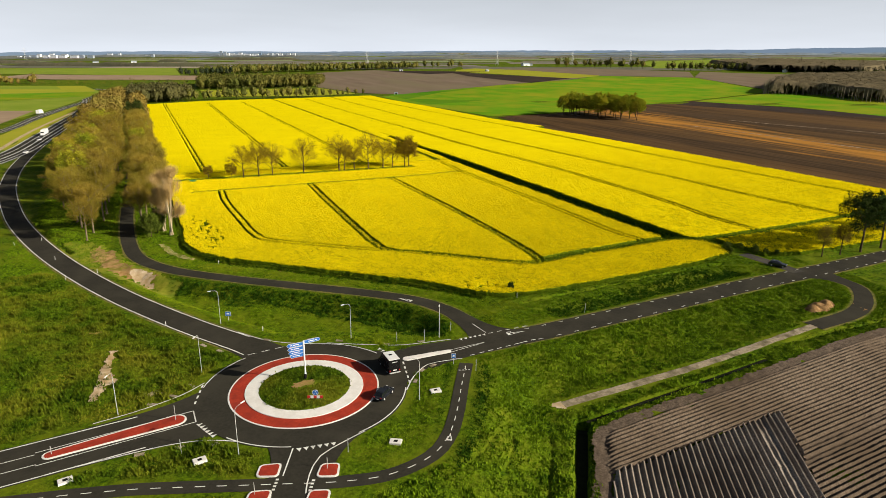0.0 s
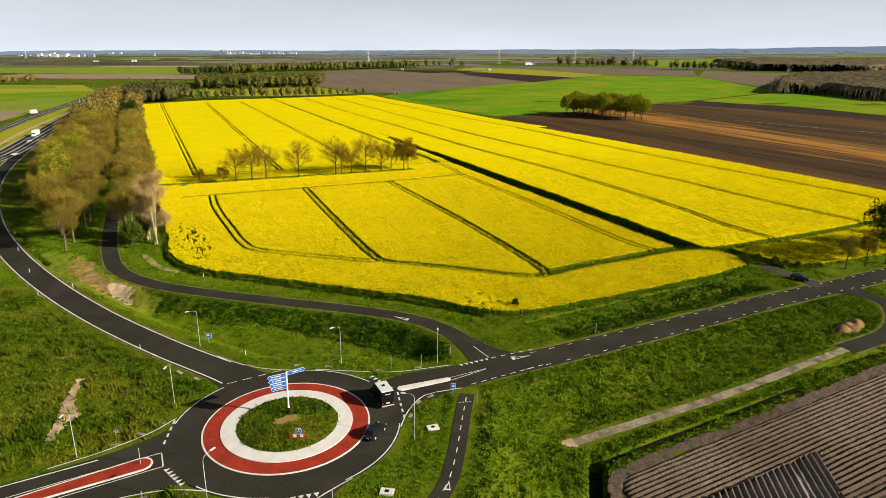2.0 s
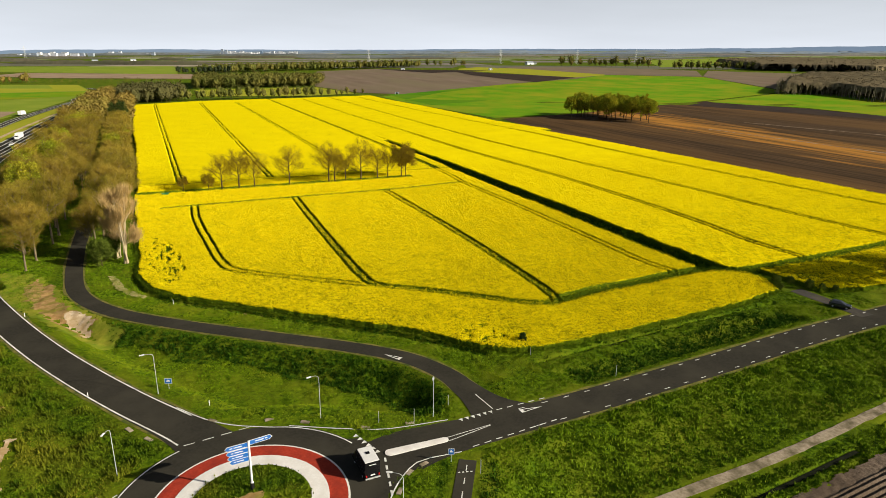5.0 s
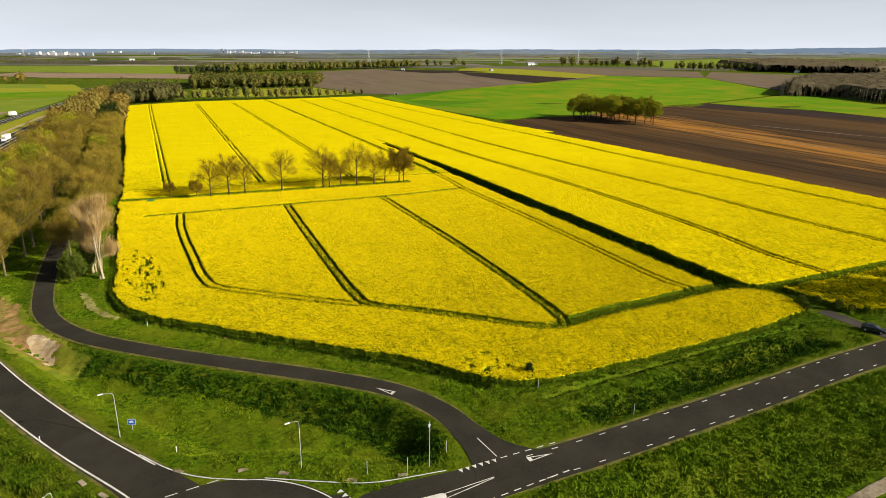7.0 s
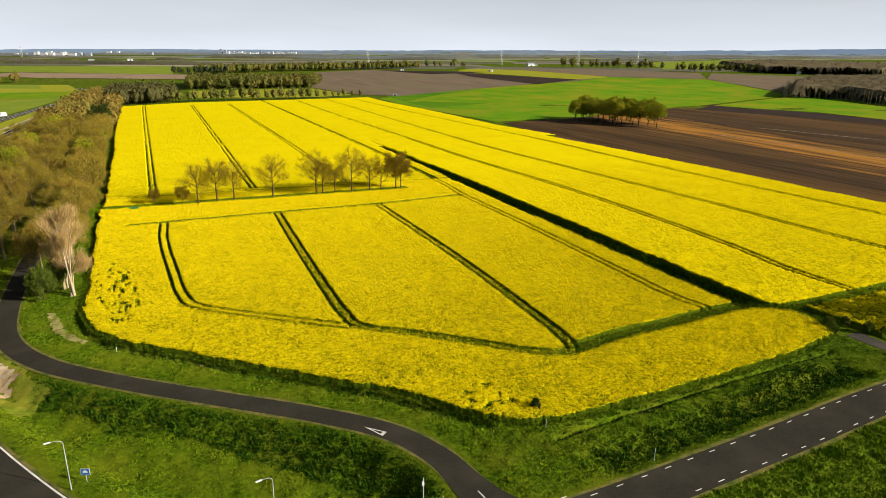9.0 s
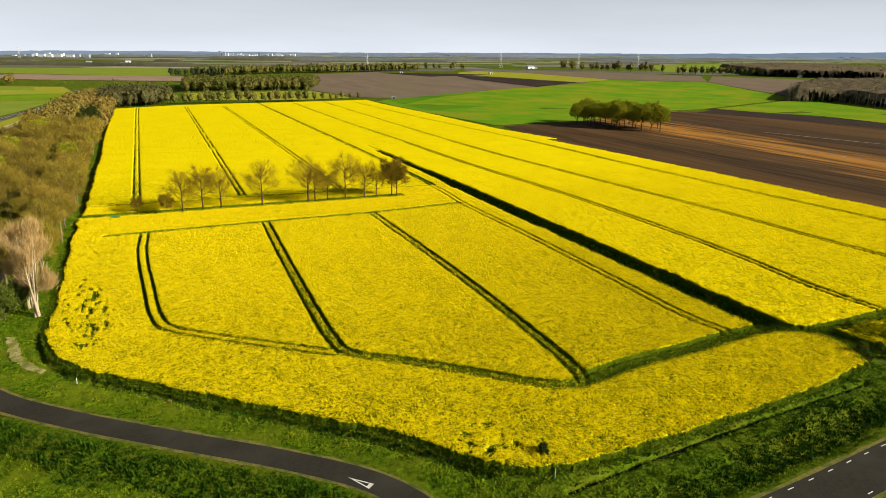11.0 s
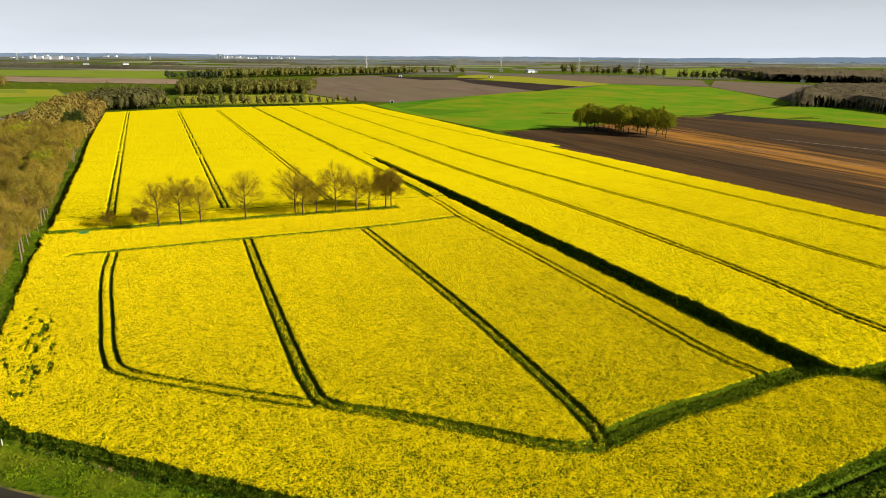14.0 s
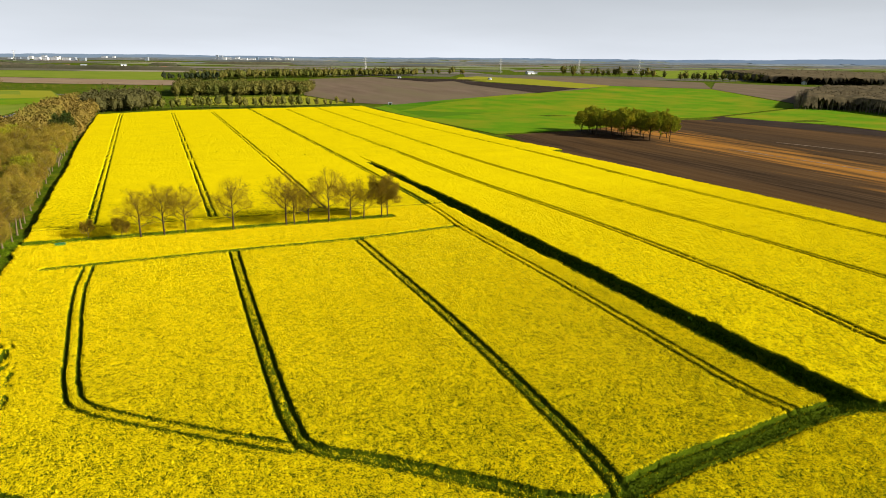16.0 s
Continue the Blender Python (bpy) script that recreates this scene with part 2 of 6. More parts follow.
def slab(pts, z, material, name, thick=0.15):
    """A flat polygon with thickness."""
    k = len(pts)
    v = [(x, y, z + land(x, y)) for x, y in pts] + [(x, y, z - thick + land(x, y)) for x, y in pts]
    f = [tuple(range(k))] + [(i, k + i, k + (i + 1) % k, (i + 1) % k) for i in range(k)]
    me = mesh_of(name, v, f, material)
    bm = bmesh.new()
    bm.from_mesh(me)
    bmesh.ops.recalc_face_normals(bm, faces=bm.faces)
    bm.to_mesh(me)
    bm.free()
    return me


def rounded(pts, r, n=4):
    """The polygon with its corners rounded off."""
    out, k = [], len(pts)
    for i in range(k):
        p, a, b = [np.array(pts[j % k], float) for j in (i, i - 1, i + 1)]
        da, db = (a - p), (b - p)
        q = min(r, 0.45 * np.linalg.norm(da), 0.45 * np.linalg.norm(db))
        s, e = p + da / np.linalg.norm(da) * q, p + db / np.linalg.norm(db) * q
        for j in range(n + 1):
            t = j / n
            out.append(tuple((1 - t) ** 2 * s + 2 * t * (1 - t) * p + t * t * e))
    return out


def away(x, y, line):
    """Distance of many places from a polyline."""
    best = np.full(np.shape(x), 1e9)
    for a, b in zip(line[:-1], line[1:]):
        dx, dy = b[0] - a[0], b[1] - a[1]
        t = np.clip(((x - a[0]) * dx + (y - a[1]) * dy) / (dx * dx + dy * dy + 1e-9), 0, 1)
        best = np.minimum(best, np.hypot(x - a[0] - t * dx, y - a[1] - t * dy))
    return best


def inside(x, y, poly):
    """Which of many places lie in a polygon."""
    res = np.zeros(np.shape(x), bool)
    for (x0, y0), (x1, y1) in zip(poly, poly[1:] + poly[:1]):
        if y0 != y1:
            res ^= ((y0 > y) != (y1 > y)) & (x < (x1 - x0) * (y - y0) / (y1 - y0) + x0)
    return res


def step(v, lo, hi):
    t = np.clip((v - lo) / (hi - lo), 0, 1)
    return t * t * (3 - 2 * t)


def waves(x, y, size, seed=0):
    """Smooth value noise in -1 .. 1 for many places."""
    g = np.random.RandomState(seed).uniform(-1, 1, (256, 256))
    u, w = np.asarray(x) / size + 1000.0, np.asarray(y) / size + 1000.0
    i, j = np.floor(u).astype(int), np.floor(w).astype(int)
    a, b = u - i, w - j
    a, b = a * a * (3 - 2 * a), b * b * (3 - 2 * b)
    i0, i1, j0, j1 = i % 256, (i + 1) % 256, j % 256, (j + 1) % 256
    return (g[i0, j0] * (1 - a) + g[i1, j0] * a) * (1 - b) + (g[i0, j1] * (1 - a) + g[i1, j1] * a) * b


def grid_mesh(name, X, Y, Z, keep, material, smooth=True):
    """A height sheet over a grid, with the cells that are kept."""
    r, c = X.shape
    idx = np.arange(r * c).reshape(r, c)
    quads = np.stack([idx[:-1, :-1], idx[:-1, 1:], idx[1:, 1:], idx[1:, :-1]], -1)[keep]
    used = np.unique(quads)
    remap = np.zeros(r * c, int)
    remap[used] = np.arange(len(used))
    v = np.stack([X.ravel(), Y.ravel(), Z.ravel()], 1)[used]
    q = remap[quads]
    me = bpy.data.meshes.new(name)
    me.vertices.add(len(v))
    me.vertices.foreach_set("co", v.ravel())
    me.loops.add(q.size)
    me.loops.foreach_set("vertex_index", q.ravel())
    me.polygons.add(len(q))
    me.polygons.foreach_set("loop_start", np.arange(0, q.size, 4))
    me.polygons.foreach_set("use_smooth", np.full(len(q), smooth))
    me.materials.append(material)
    me.update(calc_edges=True)
    return me


def soup(name, tris, material):
    """A mesh of many loose triangles, n x 3 x 3."""
    k = len(tris)
    me = bpy.data.meshes.new(name)
    me.vertices.add(3 * k)
    me.vertices.foreach_set("co", np.asarray(tris, float).ravel())
    me.loops.add(3 * k)
    me.loops.foreach_set("vertex_index", np.arange(3 * k))
    me.polygons.add(k)
    me.polygons.foreach_set("loop_start", np.arange(0, 3 * k, 3))
    me.materials.append(material)
    me.update(calc_edges=True)
    return me


# ---- plan: roads ----
RC = (-0.4, -0.9)
NW = spline([(-3.5, 12), (-7, 18.5), (-15.1, 30.2), (-22.8, 42.4), (-30.3, 55.5), (-38.5, 71.8), (-47.4, 92), (-56.2, 115.5), (-65, 144), (-73.7, 181.8), (-79.5, 216), (-84, 264), (-86, 330), (-86, 400)])
WEST = spline([(-13, -2.5), (-22, -4.2), (-41, -6.9), (-70, -11), (-140, -22)])
SOUTH = spline([(-2.2, -14), (-4.4, -20), (-7.2, -26.4), (-14, -42), (-28, -75), (-60, -150), (-100, -250)])
EAST = spline([(14.5, 1.2), (24, 2.6), (34, 2.9), (50, 3.45), (64, 4.4), (83, 5.8), (103, 7.6), (120, 8.6), (140, 9.6), (170, 11.5), (260, 16), (400, 22)])
LOOP = spline([(37.5, 4), (36.3, 9), (35.4, 14.5), (34.0, 21), (29.6, 28.9), (20.3, 37.5), (6.9, 47.8), (-7.3, 59), (-19.5, 70.5), (-27, 83.5), (-30, 100), (-31.6, 125), (-32.3, 150)])
AVENUE = spline([(-32.3, 149), (-33.3, 180), (-34.5, 230), (-37, 320), (-42, 450), (-48, 600)], 6)
BIKE = spline([(-80, -7), (-40, -14.5), (-27.4, -17.3), (-21, -19.3), (-9.2, -23.5), (-1, -26.3), (5.5, -27.3), (11.8, -25.6), (15.9, -22), (19.4, -16.9), (24, -9), (27.6, -3.0)])
SIDE = spline([(131, 7), (131.6, 1.5), (130.5, -3.5), (125.5, -8.2), (119, -12), (112, -14), (100, -15)])
TRACK = spline([(100.2, -15), (85, -15.9), (67, -16.9), (38.9, -16.8)])
DAM = spline([(127.5, 10), (127.6, 15), (127.3, 21), (127, 27)])
HIGHWAY = spline([(-140, 150), (-108, 230), (-92, 300), (-88.5, 380), (-86, 480), (-84, 560), (-86, 640), (-95, 760), (-125, 950)], 8)
HIGHWAY_FAR = spline([(-150, 300), (-121, 423), (-115, 530), (-104, 656), (-87, 812), (-84, 885), (-95, 950), (-140, 1000), (-300, 1040)], 8)

# ---- plan: fields ----
CROP_FRONT = [(-15.2, 92), (-12.7, 82.3), (-7.9, 75), (0.8, 67.3), (11.6, 57.6), (22.5, 48.5), (34.1, 38.5), (40.8, 31.1), (45.2, 26.2), (49.4, 23.0), (55.4, 21.6), (77.5, 22.2), (107, 24.6), (121.7, 27.3)]
CROP_LEFT = [(-19.0, 200), (-18.9, 177), (-16.7, 132), (-15.5, 108)]
NEAR_FIELD = CROP_LEFT + CROP_FRONT + [(124.5, 33), (124.5, 40.5), (115.4, 46), (115.2, 200), (115.2, 307), (118, 307), (118, 330), (60, 330), (-24, 330)]
FAR_FIELD = [(-24, 327), (250, 327), (240, 395), (240, 530), (232, 722), (114, 704), (24, 682), (-36, 642), (-30, 440)]
RIGHT_FIELD = [(122.8, 44.5), (130, 40), (131, 24), (142, 20.5), (180, 20), (256, 22), (253, 110), (251, 190), (246, 263), (239.5, 330), (118, 330), (118.6, 307), (122.4, 190)]
TRAMS = [  # plan, height of the plants between the wheel ruts
    (spline([(0.2, 163), (0.0, 141), (2.2, 110), (3.6, 95), (6.5, 86.5), (18.8, 76), (33.1, 65.2)]), 1.1),
    (spline([(35.2, 165), (34.4, 128), (34.0, 90), (34.3, 70), (36.2, 63.8), (43.7, 58.0), (54.6, 48.8), (62, 42.3), (67, 40.0), (69.3, 40.1), (70.6, 46), (71.4, 60), (72.0, 100), (70.8, 166)]), 0.75),
    (spline([(70.8, 40.0), (82, 41.9), (94.5, 42.6), (108, 44), (117, 44), (125, 41)]), 0.45),
    (spline([(72.2, 41.6), (82, 43.4), (94.5, 44.1), (107, 45.4), (116, 45.6)]), 0.5),
    (spline([(-9.6, 162.7), (10.6, 163.7), (34.6, 164.9), (71, 166.2), (105.5, 170.3)]), 0.55),
    (spline([(108.5, 45), (106.2, 57), (106.6, 80), (107.1, 119), (106.7, 160), (106.8, 172), (108.5, 202), (108, 290), (103, 617), (102, 700)], 4), 0.95),
    (spline([(-3.5, 207), (-15.2, 577), (-17, 650)], 6), 1.1),
    (spline([(32.5, 207), (26.5, 648)], 6), 1.1),
    (spline([(70, 209), (68.6, 319), (62.5, 657)], 6), 1.1),
    (spline([(149.5, 42), (148.6, 60), (151.5, 83), (153, 121), (152, 180), (146, 262), (144, 365), (140.5, 500), (140, 690)], 5), 1.1),
    (spline([(195, 40), (190.5, 85), (190, 114), (187, 157), (181.5, 221), (175, 324), (176, 607), (176, 710)], 6), 1.1),
    (spline([(236, 70), (233, 113), (230, 158), (226.3, 238), (225, 311), (215, 500), (210, 700)], 6), 1.1),
    (spline([(125, 41), (150, 41.5), (190, 44), (252, 52)], 3), 0.6),
]
DITCHES = [  # plan, half width, depth
    ([(118.5, 47), (118.4, 180), (116.7, 306)], 3.4, 2.3),
    (CROP_LEFT[2:] + [(x - 1.3, y - 1.1) for x, y in CROP_FRONT[:9]], 0.95, 0.8),
    ([(51.6, 18.3), (64.2, 19.7), (79, 21.0), (97, 22.3), (116, 23.4)], 0.75, 1.1),
    ([(56, 11.6), (70, 12.8), (90, 14.4), (112, 16.4)], 4.4, 0.85),  # the trough below the road
    ([(38.9, -22.2), (28.2, -37.3), (10, -63)], 1.7, 1.6),
    ([(39.4, -22.5), (50.4, -21.9), (62.4, -21.5), (80.9, -20.5)], 0.8, 0.75),
    ([(90, -17.6), (102, -18.2), (117, -18.2), (170, -15)], 0.8, 0.8),
    ([(-45, 95), (-52, 112), (-58, 135)], 2.0, 1.9),
    ([(15.6, -28.7), (19.9, -26.1), (23.6, -22.6)], 0.45, 0.35),  # wheel ruts on the bank
    ([(19.4, -31.4), (24.5, -25.8), (26.6, -21.5)], 0.45, 0.3),
    ([(24, -36), (27.6, -30.8), (30.8, -26.2), (33.2, -21.0)], 0.5, 0.35),
]
BASIN = [(-36, 77), (-24, 73), (-7.6, 56), (6.4, 45.5), (19.6, 35.2), (27.8, 28.2), (32.4, 20.9), (32.6, 14.5), (28.5, 8.5), (20, 11), (8, 18), (-2.5, 21.5), (-12.5, 34.5), (-20, 46), (-28, 59)]
ROADS = [(NW, 3.4), (WEST, 5.5), (SOUTH, 4.5), (EAST, 3.3), (LOOP, 2.2), (BIKE, 1.4), (SIDE, 2.2), (TRACK, 1.4), (DAM, 2.0)]


def road_gap(x, y):
    """Distance from the nearest paved edge."""
    best = np.hypot(x - RC[0], y - RC[1]) - 17.0
    for c, half in ROADS:
        best = np.minimum(best, away(x, y, c[::3, :2].tolist() + [c[-1, :2].tolist()]) - half)
    return best


SE_EDGE = [(-14, -60), (3, -31), (7.5, -29.6), (13.5, -27.4), (18, -22.8), (21.6, -16.4), (26, -8.4), (29, -3.5), (36, -1.0), (60, 0.4), (100, 3.4), (140, 5.5), (400, 16)]
SE_LAND = SE_EDGE + [(400, -300), (-120, -300)]


def low_land(x, y):
    """The fields below the road embankment, falling towards the south-west."""
    fall = -3.3 * np.clip(1 - (x - 38) / 62, 0, 1)
    return np.where(inside(x, y, SE_LAND), fall * step(away(x, y, SE_EDGE), 0.5, 13.0), 0.0)


def height(x, y, gap=None):
    """The lie of the ground."""
    gap = road_gap(x, y) if gap is None else gap
    z = far_land(x, y) + low_land(x, y)
    free = step(gap, 0.3, 3.0)
    z = z - 0.03 + free * (1 - step(np.hypot(x - 60, y - 60), 260, 420)) * (0.18 * waves(x, y, 7.0, 1) + 0.17 * waves(x, y, 2.2, 2) + 0.11 * waves(x, y, 1.1, 3))
    basin = np.where(inside(x, y, BASIN), step(away(x, y, BASIN + BASIN[:1]), 0.6, 7.0), 0)
    z = z - 2.8 * basin
    for line, half, depth in DITCHES:
        z = z - depth * (1 - step(away(x, y, line), 0.25 * half, half)) * step(gap, 0.2, 1.0)
    return z


# ---- ground ----
def axis(parts):
    out = []
    for a, b, d in parts:
        out += list(np.arange(a, b, d))
    return np.array(out)


def spaced(a, b, n):
    return list(a + (b - a) * (np.linspace(0, 1, n) ** 2.2))


gx = np.array(sorted(set([round(v, 2) for v in list(axis([(-110, -45, 1.5), (-45, 135, 0.5), (135, 200, 1.5)])) + spaced(-110, -4800, 28) + spaced(200, 4800, 28)])))
gy = np.array(sorted(set([round(v, 2) for v in list(axis([(-75, -55, 1.0), (-55, 62, 0.5), (62, 320, 1.5)])) + spaced(-75, -1500, 16) + spaced(320, 4900, 36)])))
GX, GY = np.meshgrid(gx, gy)
GZ = height(GX, GY)
setting("ground", grid_mesh("ground", GX, GY, GZ, np.ones((len(gy) - 1, len(gx) - 1), bool), GRASS), "wide flat grassland with rough verges and ditches", "ground")

# ---- rape fields ----
def crop_top(X, Y, cell, poly, base=1.17, floor=0.12, slim=0.25):
    """Where the rape stands and how tall it is, with wheel ruts and gaps."""
    inn = inside(X + 0.35 * waves(X, Y, 1.3, 5) + 0.5 * waves(X, Y, 6.0, 6), Y + 0.35 * waves(X, Y, 1.3, 7), poly)
    taller = 0.09 * step(Y, 50, 170) + 0.28 * step(Y, 150, 300)
    if base < 1.2:
        taller = taller + 0.23 * step(Y, 205, 325)
    Z = base + 0.02 * waves(X, Y, 11.0, 8) + 0.03 * waves(X, Y, 2.4, 9) + 0.065 * waves(X, Y, 0.85, 29) + taller
    for line, between in TRAMS:
        lo, hi = line[:, :2].min(0) - 3, line[:, :2].max(0) + 3
        sel = (X > lo[0]) & (X < hi[0]) & (Y > lo[1]) & (Y < hi[1])
        if not sel.any():
            continue
        d = away(X[sel], Y[sel], line[:, :2].tolist()) + 0.12 * waves(X[sel], Y[sel], 1.1, 10)
        rut = 1 - step(np.abs(d - 1.05), slim, slim + max(0.2, 0.5 * cell))
        z = Z[sel]
        z = np.where(d < 1.05, np.minimum(z, between + 1.3 * taller[sel] + 0.12 * waves(X[sel], Y[sel], 0.6, 15)), z)
        Z[sel] = z * (1 - rut) + floor * rut
    # grassy strip under the row of trees, the gappy corner by the birch, thin spots
    strip = (X < 91) & (np.abs(Y - 189.6 - 0.012 * X) < 2.5 + 0.5 * waves(X, Y, 3.0, 11))
    Z = np.where(strip, 0.55 + 0.25 * waves(X, Y, 0.8, 12), Z)
    gaps = (np.hypot((X + 9.5 + 0.12 * (Y - 101)) / 4.2, (Y - 103) / 21) < 1) & (waves(X, Y * 0.25, 0.6, 13) + 0.5 * waves(X, Y * 0.6, 0.4, 16) > 0.42)
    gaps |= (np.hypot((X - 47) / 5, (Y - 31) / 4) < 1) & (waves(X, Y, 1.0, 14) > 0.55)
    Z = np.where((X > 122) & (Y < 41.5), Z - 0.11 - 0.06 * waves(X, Y, 4.0, 23), Z)
    gaps |= waves(X, Y, 1.5, 17) + 0.3 * waves(X, Y, 0.5, 18) > 1.12
    Z = np.where(gaps, 0.3 + 0.15 * waves(X, Y, 0.5, 19), Z)
    return inn, Z


def crop_sheet(name, poly, box, dx, dy, label, base=1.24, floor=0.12, rough=0.1, slim=0.25, material=CROP):
    x0, x1, y0, y1 = box
    X, Y = np.meshgrid(np.arange(x0, x1 + dx, dx), np.arange(y0, y1 + dy, dy))
    rng = np.random.RandomState(len(label))
    X, Y = X + rng.uniform(-0.3, 0.3, X.shape) * dx, Y + rng.uniform(-0.3, 0.3, X.shape) * dy
    inn, Z = crop_top(X, Y, dx, poly, base, floor, slim)
    Z = np.where(inn, Z + rng.uniform(-rough, rough, X.shape), -0.12)
    Z = Z + far_land(X, Y)
    keep = inn[:-1, :-1] | inn[1:, :-1] | inn[:-1, 1:] | inn[1:, 1:]
    return tagged(new(name, grid_mesh(name, X, Y, Z, keep, material)), label, "rape field", group="rape fields", kind="stuff")


crop_sheet("rape_field", NEAR_FIELD, (-25, 128, 19, 203.6), 0.32, 0.32, "bright yellow rape field in bloom with wheel tracks", 0.935, 0.1, 0.06)
crop_sheet("rape_field", [(-19.3, 203.6), (115.2, 203.6), (115.2, 307), (118, 307), (118, 334), (-24, 334)], (-28, 120, 203.2, 335), 0.4, 0.5, "yellow rape field behind a row of bare trees", 1.3, 0.5, 0.07, 0.12, CROP_TALL)
crop_sheet("rape_field", RIGHT_FIELD, (116, 260, 18, 331), 0.5, 0.55, "yellow rape field beyond a dark ditch", 1.05, 0.25, 0.1, 0.34)
crop_sheet("rape_field", FAR_FIELD, (-42, 256, 326, 725), 0.5, 2.0, "far yellow rape field with straight wheel tracks", 1.29, 0.6, 0.06, 0.06, CROP_TALL)


# ---- ploughed field ----
def ridges(name, poly, ux, uy, pitch, material, label, span, rise=0.2, sharp=0.7, rolled=()):
    """Earth ridges that run along (ux, uy) inside a polygon, pressed flat along the rolled lines."""
    k = math.hypot(ux, uy)
    ux, uy = ux / k, uy / k
    cx, cy = np.mean([p[0] for p in poly]), np.mean([p[1] for p in poly])
    U, V = np.meshgrid(np.arange(-span, span, 0.8), np.arange(-span, span, pitch / 8))
    X, Y = cx + U * ux - V * uy, cy + U * uy + V * ux
    wob = 0.07 * waves(X, Y, 9.0, 20)
    crest = (0.5 + 0.5 * np.cos(2 * np.pi * (V + wob) / pitch)) ** sharp
    for x, y in rolled:
        flat = 1 - step(np.abs(V - (-(x - cx) * uy + (y - cy) * ux)), 0.5, 1.0)
        crest = crest * (1 - 0.6 * flat) + 0.45 * flat * (0.5 + 0.5 * waves(X, Y, 0.5, 27))
    crest = crest * step(away(X, Y, HEADLAND), 0.6, 2.0)
    Z = low_land(X, Y) + 0.18 + rise * crest + 0.06 * waves(X, Y, 0.4, 21) * crest + 0.05 * waves(X, Y, 1.7, 22)
    inn = inside(X + 0.25 * waves(X, Y, 0.8, 28), Y, poly)
    keep = inn[:-1, :-1] | inn[1:, 1:]
    return setting(name, grid_mesh(name, X, Y, Z, keep, material), label, "ploughed field")


HEADLAND = [(11, -64), (22.4, -47.4), (34.0, -34.4), (38.9, -26.8), (41, -25.6), (52.4, -24.9), (66, -24.7), (80.7, -23.9), (93, -23.2), (112, -22.2)]
FIELD_S = [(39.5, -25.0), (46, -23.9), (66, -23.9), (81, -22.7), (112, -21.4), (230, -10), (230, -120), (-10, -120), (12, -62), (33.3, -34.4), (38.6, -26.2)]
outer = [(39.4, -26.6), (52.4, -26.1), (64.3, -25.6), (77.2, -25.3), (93, -23.9), (112, -22.9), (190, -15), (170, -95), (22.5, -95), (68.2, -34.2), (35.3, -35.0), (35.3, -34.2), (39.3, -28.2)]
ridges("ploughed_field_south", outer, 1, 0.045, 0.8, SOIL, "brown soil drawn up in long straight ridges", 110, 0.46, 1.2, ((120, -40), (120, -42)))
ridges("ploughed_field_block", [(35.2, -35.2), (49, -35.1), (68.0, -34.4), (22.2, -95), (-8, -95), (12, -62)], -0.54, -0.84, 0.9, PALE_RIDGE, "pale dry soil ridged across the other rows", 60, 0.5, 1.15, ((62.5, -35),))
hx, hy = np.meshgrid(np.arange(4, 116, 0.25), np.arange(-66, -19, 0.25))
hinn = (away(hx, hy, HEADLAND) + 0.25 * waves(hx, hy, 0.9, 24) < 1.25)
hz = low_land(hx, hy) + 0.15 + 0.06 * waves(hx, hy, 0.5, 25) + 0.06 * waves(hx, hy, 1.3, 26)
setting("ploughed_headland", grid_mesh("headland", hx, hy, hz, hinn[:-1, :-1] & hinn[1:, 1:], SOIL), "rough turned brown soil along the field edge", "ploughed field")

# ---- roads ----
def flare(c, base, more, reach):
    return base + more * np.exp(-arc_length(c) / reach)


setting("road_roundabout", ring(RC[0], RC[1], 9.0, 16.6, 0.046, 0.046, ASPHALT, "roundabout", 128), "dark asphalt roundabout lane", "road")
w = flare(NW, 3.05, 1.4, 6)
setting("road_northwest", ribbon(NW, w, -w, 0.030, ASPHALT, "nw"), "dark asphalt slip road curving away", "road")
w = flare(WEST, 4.75, 3.2, 6)
setting("road_west", ribbon(WEST, w, -w, 0.034, ASPHALT, "west"), "dark asphalt road with a red splitter island", "road")
w = flare(SOUTH, 3.3, 4.5, 4.5)
setting("road_south", ribbon(SOUTH, w, -w, 0.038, ASPHALT, "south"), "narrow asphalt road crossed by a cycle path", "road")
w = flare(EAST, 3.15, 3.6, 8)
setting("road_east", ribbon(EAST, w, -w, 0.026, ASPHALT, "east"), "asphalt country road with dashed edge lines", "road")
w = flare(LOOP, 1.95, 4.8, 4.2)
setting("road_loop", ribbon(LOOP, w, -w, 0.042, ASPHALT, "loop"), "narrow curving asphalt lane beside the rape", "road")
setting("road_avenue", ribbon(AVENUE, 1.45, -1.45, 0.05, ASPHALT, "avenue"), "worn lane between two rows of trees", "road")
setting("path_cycle", ribbon(BIKE, 1.2, -1.2, 0.022, ASPHALT, "bike"), "narrow asphalt cycle path with dashes", "path")
w = flare(SIDE, 1.9, 3.5, 2.5)
setting("road_side", ribbon(SIDE, w, -w, 0.042, ASPHALT, "side"), "short worn side road turning back", "road")
setting("path_concrete", ribbon(TRACK, 0.82 + 0.13 * waves(TRACK[:, 0], TRACK[:, 1], 2.0, 35), -0.82 - 0.13 * waves(TRACK[:, 0], TRACK[:, 1], 2.0, 36), 0.06, CONCRETE, "track", 0.25, True), "old pale concrete farm track", "path")
setting("road_dam", ribbon(DAM, 1.9, -1.9, 0.048, ASPHALT_OLD, "dam"), "worn field entrance over a ditch", "road")
setting("road_highway", ribbon(HIGHWAY, 9.0, -5.5, 0.15, ASPHALT, "highway"), "wide asphalt main road with lane lines", "road")
